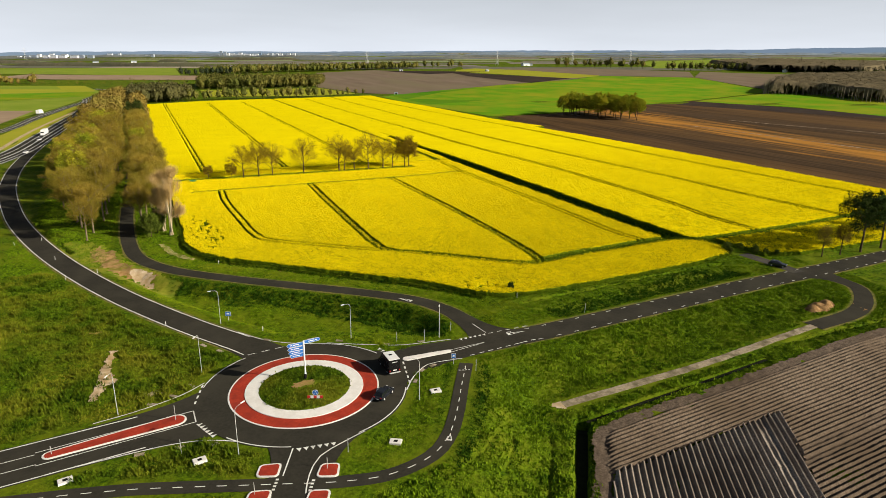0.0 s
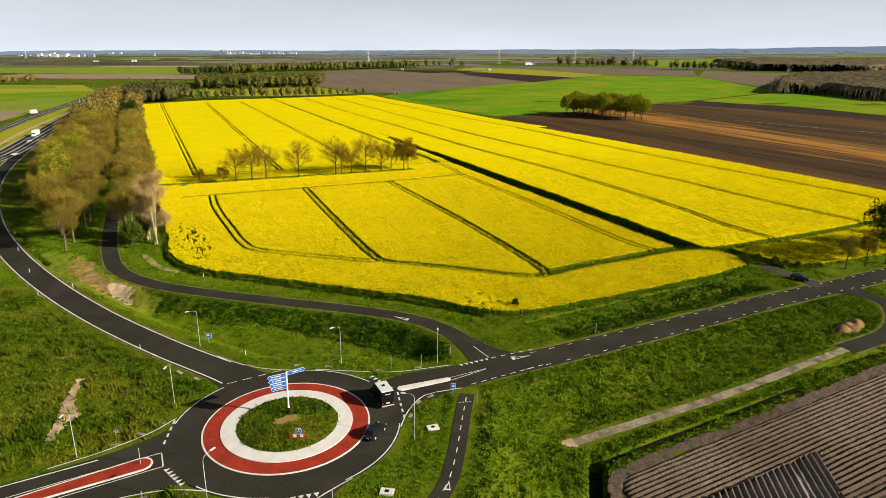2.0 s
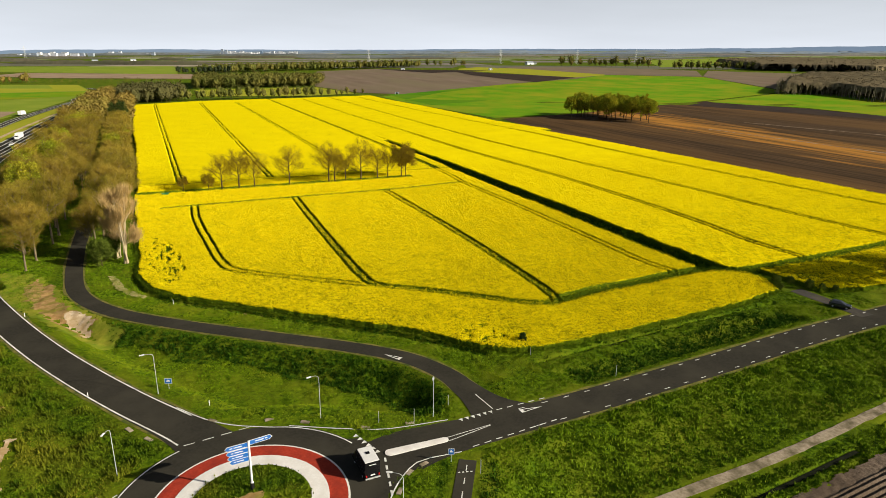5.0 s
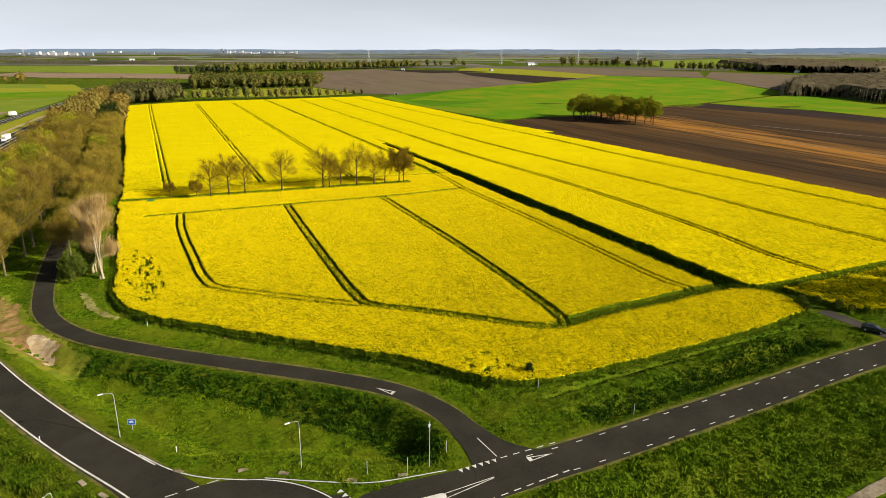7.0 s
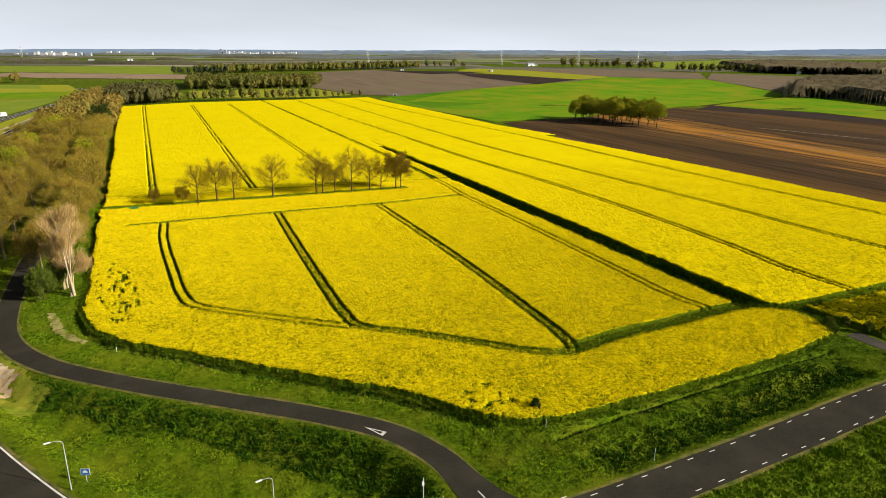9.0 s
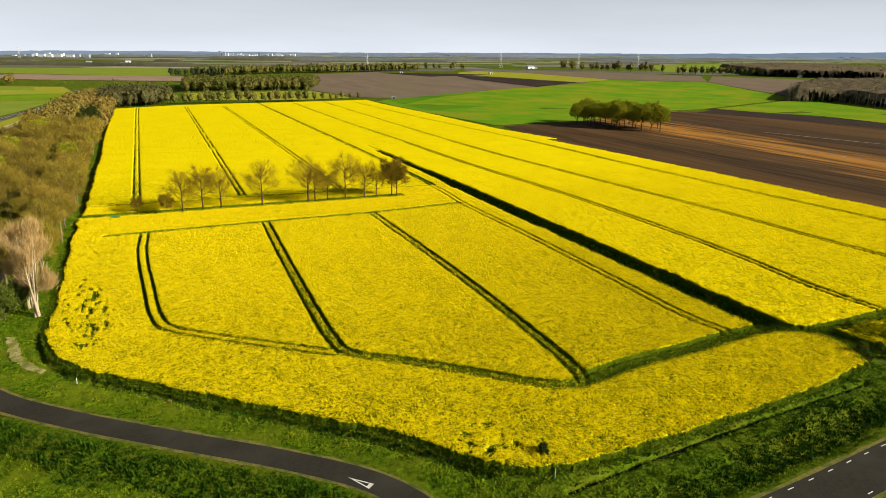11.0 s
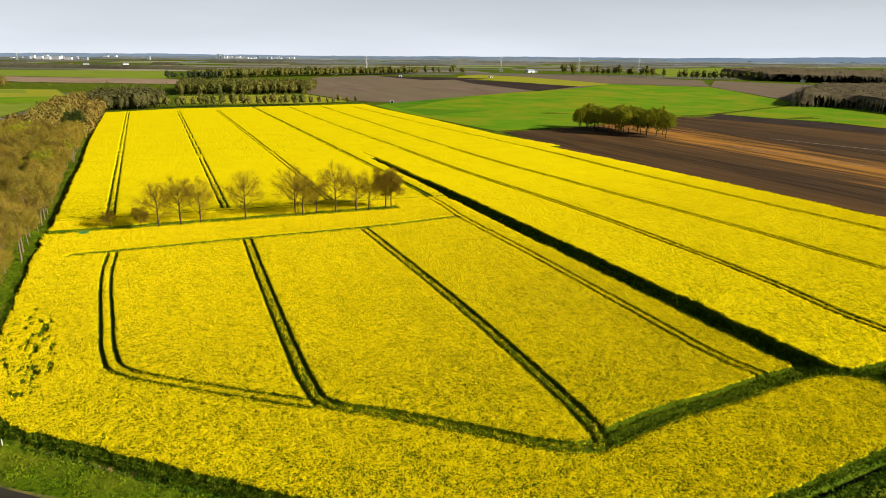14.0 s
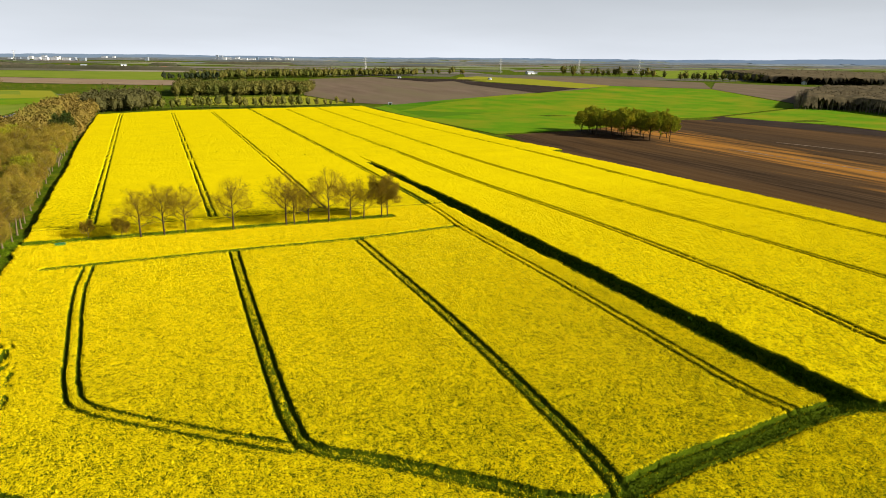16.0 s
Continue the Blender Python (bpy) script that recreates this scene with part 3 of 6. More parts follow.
setting("road_highway_far", ribbon(HIGHWAY_FAR, 4.2, -4.2, 0.15, ASPHALT, "highway2"), "far asphalt carriageway curving away", "road")
for i, (c, a, z) in enumerate(((LOOP, 1.95, 0.012), (NW, 3.05, 0.008), (EAST, 3.15, 0.010), (SIDE, 1.9, 0.014))):
    wob = 0.25 * waves(c[:, 0], c[:, 1], 3.0, 30 + i)
    setting("verge_%d" % i, ribbon(c, a + 0.5 + wob, -a - 0.5 - wob, z, VERGE, "verge"), "yellowed mown strip along an asphalt edge", "verge")


def line_mark(name, me, label="white painted road line"):
    return setting(name, me, label, "road marking")


for o in (1, -1):
    line_mark("marking_nw", ribbon(NW[3 if o > 0 else 6:], o * 2.95, o * 2.70, 0.062, PAINT, "line"))
    line_mark("marking_west", ribbon(WEST[8:], o * 4.55, o * 4.33, 0.062, PAINT, "line"))
    line_mark("marking_east", dashes(EAST, o * 2.55, 1.1, 3.1, 0.14, 0.062, PAINT, "dash", 26), "white dashes along a road edge")
    line_mark("marking_highway_far", ribbon(HIGHWAY_FAR, o * 3.6, o * 3.2, 0.27, PAINT, "line"))
line_mark("marking_highway_far_mid", ribbon(HIGHWAY_FAR, 0.3, -0.3, 0.27, PAINT, "line"))
line_mark("marking_cycle", dashes(BIKE, 0.0, 1.25, 1.45, 0.14, 0.05, PAINT, "dash", 4), "white centre dashes of a cycle path")
for o, n in ((8.2, 0.3), (4.6, 0.22), (1.0, 0.35), (-2.2, 0.25), (-4.9, 0.3)):
    line_mark("marking_highway", ribbon(HIGHWAY, o + n, o - n, 0.27, PAINT, "line"))


def arc_mark(a0, a1, r, width):
    a = np.radians(np.linspace(a0, a1, 40))
    c = np.stack([RC[0] + r * np.cos(a), RC[1] + r * np.sin(a)], 1)
    line_mark("marking_edge", ribbon(c, width / 2, -width / 2, 0.068, PAINT, "arc"), "thin white edge line of the roundabout")


def teeth(p, q, count, size, name="give_way_teeth"):
    """A row of give-way triangles from p to q, pointing to the left of that way."""
    p, q = np.array(p, float), np.array(q, float)
    d = (q - p) / np.linalg.norm(q - p)
    n = np.array([-d[1], d[0]])
    v, f = [], []
    for i in range(count):
        m = p + (q - p) * (i + 0.5) / count
        for a in (m - d * size * 0.45, m + d * size * 0.45, m + n * size):
            v.append((a[0], a[1], 0.07))
        f.append((3 * i, 3 * i + 1, 3 * i + 2))
    line_mark("marking_teeth", mesh_of(name, v, f, PAINT), "row of white give-way triangles")


def dash_row(p, q, length=0.9, gap=0.8, width=0.28):
    c = np.array([np.array(p) + (np.array(q) - np.array(p)) * i / 8 for i in range(9)], float)
    line_mark("marking_dashes", dashes(c, 0, length, gap, width, 0.07, PAINT, "dash"), "short white entry dashes")


def hollow_triangle(at, toward, length, width):
    """A long painted triangle, hollow inside."""
    a = np.array(at, float)
    d = np.array(toward, float) / np.linalg.norm(toward)
    n = np.array([-d[1], d[0]])
    o = [a + d * length, a + n * width / 2, a - n * width / 2]
    m = sum(o) / 3
    i = [m + (p - m) * 0.55 for p in o]
    v = [(p[0], p[1], 0.07) for p in o + i]
    line_mark("marking_triangle", mesh_of("triangle", v, [(0, 1, 4, 3), (1, 2, 5, 4), (2, 0, 3, 5)], PAINT), "hollow white give-way triangle on the asphalt")


# ---- roundabout and road details ----
for a0, a1 in ((27, 72), (118, 158), (217, 252), (286, 338)):
    arc_mark(a0, a1, 16.35, 0.18)
setting("roundabout_apron", ring(RC[0], RC[1], 9.3, 11.75, 0.13, 0.10, RED_PAVE, "apron"), "red asphalt overrun apron of the roundabout", "apron")
setting("roundabout_apron_kerb", ring(RC[0], RC[1], 11.7, 11.95, 0.105, 0.095, WHITE_STONE, "apron_kerb"), "pale kerb round the red apron", "kerb")
setting("roundabout_ring", ring(RC[0], RC[1], 7.25, 9.4, 0.26, 0.22, WHITE_STONE, "white_ring"), "white concrete ring round the island", "kerb")
iv, iff = [(RC[0], RC[1], 0.75)], []
for k in range(1, 13):
    for i in range(60):
        a, r = 2 * math.pi * i / 60, 7.27 * k / 12
        iv.append((RC[0] + r * math.cos(a), RC[1] + r * math.sin(a), 0.23 + 0.5 * (1 - (k / 12) ** 2) + 0.05 * random.uniform(-1, 1) * (k < 12)))
for i in range(60):
    iff.append((0, 1 + i, 1 + (i + 1) % 60))
    for k in range(11):
        a, b = 1 + 60 * k, 61 + 60 * k
        iff.append((a + i, b + i, b + (i + 1) % 60, a + (i + 1) % 60))
setting("roundabout_island", mesh_of("island", iv, iff, GRASS, True), "grassy mound in the middle of the roundabout", "ground")
px, py = np.meshgrid(np.arange(-3.2, 3.2, 0.15), np.arange(-2.4, 2.4, 0.15))
pinn = np.hypot(px / 2.3, py / 1.1) + 0.35 * waves(px, py, 0.8, 33) + 0.2 * waves(px, py, 0.3, 34) < 0.9
pz = 0.23 + 0.5 * (1 - (np.hypot(px, py) / 7.27) ** 2) + 0.06 + 0.03 * waves(px, py, 0.4, 36)
setting("bare_patch_island", grid_mesh("patch", px + RC[0], py + RC[1], pz, pinn[:-1, :-1] & pinn[1:, 1:], CLAY), "bare dry soil on the island", "ground")


def island(name, pts, label, fill=RED_PAVE, r=0.7):
    """A kerbed traffic island."""
    o = rounded(pts, r)
    c = np.mean(o, 0)
    n = [tuple(np.array(p) + (c - np.array(p)) / np.linalg.norm(c - np.array(p)) * 0.28) for p in o]
    ob = setting(name, slab(o, 0.15, WHITE_STONE, name, 0.2), label, "traffic island")
    part("paving", slab(n, 0.17, fill, name + "_top", 0.1), ob)


def long_island(name, p, q, w0, w1, label, fill):
    """A long kerbed island with round ends."""
    p, q = np.array(p, float), np.array(q, float)
    d = (q - p) / np.linalg.norm(q - p)
    n = np.array([-d[1], d[0]])

    def outline(cut):
        out = []
        for c, w, s in ((p, w0, 1), (q, w1, -1)):
            for k in range(9):
                a = math.pi * k / 8
                out.append(tuple(c + s * (n * math.cos(a) - d * math.sin(a)) * (w - cut)))
        return out

    ob = setting(name, slab(outline(0), 0.15, WHITE_STONE, name, 0.2), label, "traffic island")
    part("paving", slab(outline(0.26), 0.17, fill, name + "_top", 0.1), ob)


long_island("island_west", (-35.6, -6.1), (-19.9, -3.4), 0.95, 1.5, "long red splitter island with a pale kerb", RED_PAVE)
long_island("island_east", (18.4, 2.4), (26.5, 2.35), 0.72, 0.55, "long white splitter island", WHITE_STONE)
island("island_south", [(-10.9, -21.4), (-10.0, -19.0), (-7.2, -19.7), (-8.2, -22.4)], "red cycle crossing island with a pale kerb")
island("island_south_b", [(-3.8, -24.3), (-2.5, -21.8), (-0.1, -22.6), (-1.1, -25.3)], "red cycle crossing island with a pale kerb")
island("island_south_c", [(-13.2, -26.6), (-11.9, -23.9), (-9.2, -24.7), (-10.4, -27.4)], "red cycle crossing island with a pale kerb")
island("island_south_d", [(-6.4, -29.2), (-5.0, -26.5), (-2.5, -27.4), (-3.6, -30.0)], "red cycle crossing island with a pale kerb")


def stripe(p, q, width=0.18):
    c = np.array([p, ((p[0] + q[0]) / 2, (p[1] + q[1]) / 2), q], float)
    line_mark("marking_stripe", ribbon(c, width / 2, -width / 2, 0.072, PAINT, "stripe"))


teeth((17.3, 2.9), (15.2, 8.6), 6, 0.8)
teeth((-17.2, -5.6), (-15.2, -10.1), 6, 0.8)
teeth((0.6, -17.7), (-5.0, -17.1), 6, 0.8)
teeth((36.4, 6.75), (30.3, 6.45), 6, 0.75)
dash_row((17.4, 1.6), (15.6, -7.4))
dash_row((-15.6, 6.2), (-17.5, -1.0))
dash_row((-7.5, 14.6), (1.5, 16.0), 1.5, 1.0, 0.16)
dash_row((36.9, 6.62), (46.6, 6.95), 1.05, 0.9, 0.16)
dash_row((29.5, -0.6), (44.5, 0.9), 1.05, 0.9, 0.16)
dash_row((-8.3, -22.7), (-9.3, -25.0), 0.35, 0.3, 0.4)
dash_row((-4.1, -24.6), (-5.1, -26.8), 0.35, 0.3, 0.4)
dash_row((25.2, -5.0), (27.4, -5.6), 0.3, 0.25, 0.2)
stripe((36.0, 12.0), (36.6, 7.1), 0.14)
stripe((-5.3, -16.9), (-7.6, -22.4))
stripe((-9.6, -25.6), (-14.0, -36.0))
stripe((-17.4, -1.6), (-17.2, -4.9))
stripe((-17.4, -1.6), (-37.5, -4.75), 0.14)
stripe((-17.2, -4.9), (-37.0, -8.0), 0.14)
stripe((-37.5, -5.2), (-80, -11.2), 0.14)
stripe((-37.0, -7.7), (-80, -13.4), 0.14)
stripe((27.0, 2.75), (34.2, 3.35), 0.12)
stripe((27.0, 1.9), (34.2, 3.2), 0.12)
line_mark("marking_south", ribbon(spline([(-5.6, -26.9), (-4.4, -23.4), (-2.2, -20.0), (1.6, -18.0), (5.0, -16.6)]), 0.09, -0.09, 0.072, PAINT, "curve"))
line_mark("marking_east_curve", ribbon(spline([(14.6, -7.9), (17.2, -4.2), (21.0, -1.0), (25.0, -0.9), (27.6, -1.1)]), 0.09, -0.09, 0.072, PAINT, "curve"))
line_mark("marking_nw_curve", ribbon(spline([(4.65, 14.65), (2.0, 15.9), (-1.0, 17.6), (-4.4, 20.6), (-8.2, 25.6)]), 0.09, -0.09, 0.073, PAINT, "curve"))
line_mark("marking_north_curve", ribbon(spline([(6.8, 14.2), (14.5, 10.2), (20, 8.0), (29.0, 6.9)]), 0.09, -0.09, 0.072, PAINT, "curve"))
line_mark("marking_west_curve", ribbon(spline([(-15.3, 6.8), (-19, 4.0), (-25, 1.6), (-31, 0.2)]), 0.09, -0.09, 0.072, PAINT, "curve"))
line_mark("marking_west_curve_b", ribbon(spline([(-12.0, -12.4), (-16, -10.4), (-21, -9.6), (-28, -9.9), (-34, -10.4)]), 0.09, -0.09, 0.072, PAINT, "curve"))
hollow_triangle((29.0, 28.2), (-2.3, 2.9), 3.6, 1.1)
hollow_triangle((40.2, 4.9), (1, -0.01), 3.9, 1.0)
hollow_triangle((15.3, -23.4), (0.5, 0.9), 1.9, 0.8)

# ---- bare ground ----
def bare(name, pts, z, label, material=SAND, seed=1, rag=1.0):
    """A ragged patch of bare soil over the ground."""
    x0, x1, y0, y1 = min(p[0] for p in pts) - 1, max(p[0] for p in pts) + 1, min(p[1] for p in pts) - 1, max(p[1] for p in pts) + 1
    X, Y = np.meshgrid(np.arange(x0, x1, 0.25), np.arange(y0, y1, 0.25))
    inn = inside(X + rag * (0.9 * waves(X, Y, 1.4, seed) + 0.5 * waves(X, Y, 0.5, seed + 1)), Y + 0.9 * rag * waves(X, Y, 1.2, seed + 2), pts)
    Z = height(X, Y) + z
    setting(name, grid_mesh(name, X, Y, Z, inn[:-1, :-1] & inn[1:, 1:], material), label, "bare ground")


MOWN = surface("dry_mown_grass", (0.19, 0.21, 0.018), (0.28, 0.27, 0.032), 0.8, (0.13, 0.19, 0.014), 5.0, 0.95, 0.4, 0.3)
bare("mown_bend", [(-46, 108), (-38, 102), (-32.5, 92), (-29.5, 82), (-23, 70), (-17, 62), (-21, 56), (-30, 66), (-40, 82), (-48, 100)], 0.06, "yellowed mown grass beside the lane", MOWN, 5)
bare("bare_strip", [(-30.2, 26), (-29.3, 25.5), (-29.5, 18), (-28.6, 13), (-30.2, 11), (-31.0, 6.5), (-32.2, 6.8), (-31.6, 13), (-31.3, 19)], 0.16, "pale bare sandy strip in rough grass", SAND, 1, 0.45)
bare("bare_spot", [(-25.5, 5.2), (-21.5, 6.8), (-21.8, 7.6), (-25.8, 6.2)], 0.1, "dry bare spot in the verge")
bare("bare_bend", [(-38, 98), (-33.5, 92), (-31.0, 82), (-27.5, 75), (-22.5, 68), (-25, 62.5), (-30, 69), (-36, 80), (-39, 90)], 0.1, "trodden sandy ground at a bend of the lane", CLAY)
bare("bare_bend_sand", [(-29.6, 74), (-26.5, 74), (-22.8, 68), (-24.6, 63.5), (-27.5, 68)], 0.14, "pale washed sand at a bend of the lane")
DRY_STRIP = surface("dry_trodden_grass", (0.28, 0.24, 0.08), (0.48, 0.40, 0.20), 0.5, (0.16, 0.18, 0.02), 2.0, 0.95, 0.4, 0.3)
bare("bare_crop_strip", [(-22.6, 95.5), (-20.6, 95), (-18.1, 86), (-15.6, 81.4), (-13.2, 78), (-13.8, 76.8), (-17.2, 80.2), (-20.0, 85)], 0.1, "pale trodden strip between lane and rape", DRY_STRIP, 9, 0.3)
bare("bare_crop_verge", [(-3.5, 69.4), (3.2, 63.6), (9.2, 58.2), (8.8, 57.2), (2.6, 62.4), (-3.9, 68.4)], 0.1, "dry brown strip beside the rape", CLAY, 12, 0.3)
bare("bare_meadow_spot", [(-34.5, 36), (-32, 36.5), (-31.6, 35.6), (-34.2, 35)], 0.1, "dry bare spot in the meadow", CLAY, 14)
bare("bare_track_end", [(37.6, -16.2), (39.6, -16.1), (39.6, -17.5), (37.8, -17.4)], 0.07, "dry soil at the end of the concrete track")

# ---- furniture ----
STEEL = surface("galvanised_steel", (0.42, 0.43, 0.42), (0.55, 0.56, 0.55), 0.3, None, None, 0.5, spec=0.5, metal=0.2)
WHITE = surface("white_coat", (0.70, 0.70, 0.69), (0.78, 0.78, 0.77), 0.5, None, None, 0.5, spec=0.4)
BLUE = surface("sign_blue", (0.012, 0.11, 0.42), (0.02, 0.14, 0.48), 0.5, None, None, 0.4, spec=0.4)
SIGN_RED = surface("sign_red", (0.50, 0.02, 0.02), (0.58, 0.03, 0.025), 0.4, None, None, 0.45, spec=0.4)
BLACK = surface("black_paint", (0.006, 0.006, 0.007), (0.010, 0.010, 0.011), 0.8, None, None, 0.25, spec=0.5)
DARK_BLUE = surface("dark_paint", (0.012, 0.014, 0.018), (0.018, 0.02, 0.026), 0.8, None, None, 0.25, spec=0.5)
GLASS = surface("tinted_glass", (0.008, 0.010, 0.012), (0.012, 0.014, 0.016), 0.5, None, None, 0.08, spec=0.6)
RUBBER = surface("tyre_rubber", (0.012, 0.012, 0.012), (0.022, 0.021, 0.02), 0.1, None, None, 0.85)
LAMP_RED = surface("rear_lamp", (0.35, 0.01, 0.01), (0.45, 0.02, 0.02), 0.2, None, None, 0.3)
LAMP_WHITE = surface("head_lamp", (0.65, 0.66, 0.66), (0.75, 0.75, 0.75), 0.2, None, None, 0.2)


def shape(name, build, material, smooth=False):
    bm = bmesh.new()
    build(bm)
    me = bpy.data.meshes.new(name)
    bm.to_mesh(me)
    bm.free()
    me.materials.append(material)
    return me


def box(x0, x1, y0, y1, z0, z1, bevel=0.0):
    def build(bm):
        bmesh.ops.create_cube(bm, size=1, matrix=Matrix.Translation(((x0 + x1) / 2, (y0 + y1) / 2, (z0 + z1) / 2)) @ Matrix.Diagonal((x1 - x0, y1 - y0, z1 - z0, 1)))
        if bevel:
            bmesh.ops.bevel(bm, geom=list(bm.edges), offset=bevel, segments=2, affect="EDGES")
    return build


def pipe(points, radii, n=8):
    v, f = [], []
    for p, q, a, b in zip(points, points[1:], radii, radii[1:]):
        tube(v, f, p, q, a, b, n)
    f.append(tuple(range(len(v) - n, len(v))))
    return v, f


def tube(v, f, p, q, r0, r1, n=5):
    p, q = Vector(p), Vector(q)
    rot = (q - p).to_track_quat("Z", "Y").to_matrix()
    k = len(v)
    for c, r in ((p, r0), (q, r1)):
        for i in range(n):
            a = 2 * math.pi * i / n
            v.append(tuple(c + rot @ Vector((r * math.cos(a), r * math.sin(a), 0))))
    f += [(k + i, k + (i + 1) % n, k + n + (i + 1) % n, k + n + i) for i in range(n)]


pole_me = mesh_of("pole", *pipe([(0, 0, -0.5), (0, 0, 0.9), (0, 0, 0.95), (0, 0, 6.6)], [0.075, 0.075, 0.05, 0.034]), STEEL, True)
arm_me = mesh_of("arm", *pipe([(0, 0, 6.55), (0.12, 0, 6.9), (0.45, 0, 7.1), (1.3, 0, 7.2)], [0.034, 0.032, 0.03, 0.028]), STEEL, True)
head_me = shape("lamp_head", box(1.2, 1.95, -0.14, 0.14, 7.14, 7.27, 0.05), WHITE)
for x, y, turn in ((-27.8, 1.7, 246), (-12.3, -15.4, 40), (-10.8, 31.2, 190), (-15.5, 10.8, 246), (11.6, 14.8, 195), (27.3, 8.6, 246), (15.4, -11.5, 150)):
    lp = tagged(new("street_lamp"), "slim grey street lamp with a curved arm", "street lamp", group="street lamps")
    lp.matrix_basis = pose(x, y, min(0.0, float(height(np.array([x]), np.array([y]))[0])), 0, 0, turn)
    part("pole", pole_me, lp)
    part("arm", arm_me, lp)
    part("lamp_head", head_me, lp)


def arrow_board(width, tall, point):
    """A direction board with one pointed end, along +x."""
    v = [(0, 0), (width - point, 0), (width, tall / 2), (width - point, tall), (0, tall)]
    return v


def board(name, outline, thick, z, material, turn, parent, at=0.12, label=""):
    k = len(outline)
    v = [(at + x, -thick, z + h) for x, h in outline] + [(at + x, thick, z + h) for x, h in outline]
    f = [tuple(range(k)), tuple(range(2 * k - 1, k - 1, -1))] + [(i, k + i, k + (i + 1) % k, (i + 1) % k) for i in range(k)]
    return part(name, mesh_of(name, v, f, material), parent, label, pose(0, 0, 0, 0, 0, turn))


post = tagged(new("direction_signpost"), "tall white signpost with blue direction boards", "signpost")
post.matrix_basis = pose(0.1, 0.9, 0.6)
part("pole", mesh_of("pole", *pipe([(0, 0, -0.5), (0, 0, 1.1), (0, 0, 1.15), (0, 0, 6.9)], [0.2, 0.2, 0.14, 0.13], 10), WHITE, True), post)
part("pole_foot", mesh_of("foot", *pipe([(0, 0, -0.2), (0, 0, 1.0)], [0.24, 0.22], 10), RUBBER, True), post)
for z, wide, turn in ((6.15, 2.6, 186), (5.45, 2.5, 186), (4.8, 2.4, 186), (6.3, 2.7, 10), (4.2, 2.2, 186)):
    rim = board("board", arrow_board(wide + 0.1, 0.62, 0.3), 0.025, z, WHITE, turn, post, 0.1)
    face = board("board_face", arrow_board(wide, 0.52, 0.27), 0.032, z + 0.05, BLUE, 0, rim, 0.15)
    for k, (a, b) in enumerate(((0.25, 0.62), (0.68, 0.8))):
        board("text_bar", [(wide * a, 0), (wide * b, 0), (wide * b, 0.13), (wide * a, 0.13)], 0.037, z + 0.25, WHITE, 0, rim, 0.15)

fence = tagged(new("barrier_board"), "red and white striped barrier board on the island", "barrier")
fence.matrix_basis = pose(0.2, -5.9, 0.42, 0, 0, -22)
for k in range(5):
    part("stripe", shape("stripe", box(-1.2 + 0.48 * k, -0.72 + 0.48 * k, -0.03, 0.03, 0.25, 0.7), SIGN_RED if k % 2 == 0 else WHITE), fence)
for s in (-0.9, 0.9):
    part("leg", shape("leg", box(s - 0.04, s + 0.04, 0.031, 0.09, -0.3, 0.72), STEEL), fence)


def disc(r, y, n=20):
    return [(r * math.cos(2 * math.pi * i / n), y, r * math.sin(2 * math.pi * i / n)) for i in range(n)]


def round_sign(x, y, z, turn, label):
    ob = tagged(new("round_sign"), label, "road sign")
    ob.matrix_basis = pose(x, y, z, 0, 0, turn)
    part("post", mesh_of("post", *pipe([(0, 0.04, -0.3), (0, 0.04, 1.2)], [0.04, 0.04]), STEEL, True), ob)
    for name, r, yy, m in (("rim", 0.48, -0.02, WHITE), ("face", 0.43, -0.026, BLUE)):
        n = 20
        v = [(a, b, c + 1.1) for a, b, c in disc(r, yy) + disc(r, 0.03 if name == "rim" else -0.019)]
        f = [tuple(range(n)), tuple(range(2 * n - 1, n - 1, -1))] + [(i, n + i, n + (i + 1) % n, (i + 1) % n) for i in range(n)]
        part(name, mesh_of(name, v, f, m), ob)
    for k in range(3):
        part("arrow", shape("arrow", box(-0.04, 0.04, -0.034, -0.027, 0.08, 0.30), WHITE), ob, m=Matrix.Translation((0, 0, 1.1)) @ Matrix.Rotation(2.09 * k, 4, "Y"))


round_sign(0.3, -5.7, 0.42, -22, "round blue sign with white arrows on the island")


def square_sign(x, y, z, turn, w, h, top, label):
    ob = tagged(new("square_sign"), label, "road sign", group="square blue signs")
    ob.matrix_basis = pose(x, y, z, 0, 0, turn)
    part("post", mesh_of("post", *pipe([(0, 0.05, -0.5), (0, 0.05, top)], [0.04, 0.04]), STEEL, True), ob)
    part("rim", shape("rim", box(-w / 2, w / 2, -0.02, 0.02, top - h, top, 0.01), WHITE), ob)
    part("face", shape("face", box(-w / 2 + 0.05, w / 2 - 0.05, -0.027, -0.021, top - h + 0.05, top - 0.05), BLUE), ob)
    part("symbol", shape("symbol", box(-w / 4, w / 4, -0.033, -0.028, top - 0.62 * h, top - 0.4 * h, 0.002), WHITE), ob)
    part("symbol", shape("symbol", box(-w / 7, w / 7, -0.033, -0.028, top - 0.395 * h, top - 0.26 * h, 0.002), WHITE), ob)


square_sign(-9.2, 32.2, -0.4, -20, 1.15, 0.95, 2.3, "square blue road sign with a white car symbol")
square_sign(25.3, -2.6, 0, -20, 0.8, 0.9, 2.1, "square blue cycle path sign on a post")


def marker(x, y, z, tall, label, material=WHITE, r=0.06, group="marker posts"):
    ob = tagged(new("marker_post", mesh_of("post", *pipe([(0, 0, -0.3), (0, 0, tall * 0.9), (0, 0, tall)], [r, r, r * 0.6]), material, True)), label, "post", group=group)
    ob.matrix_basis = pose(x, y, z)


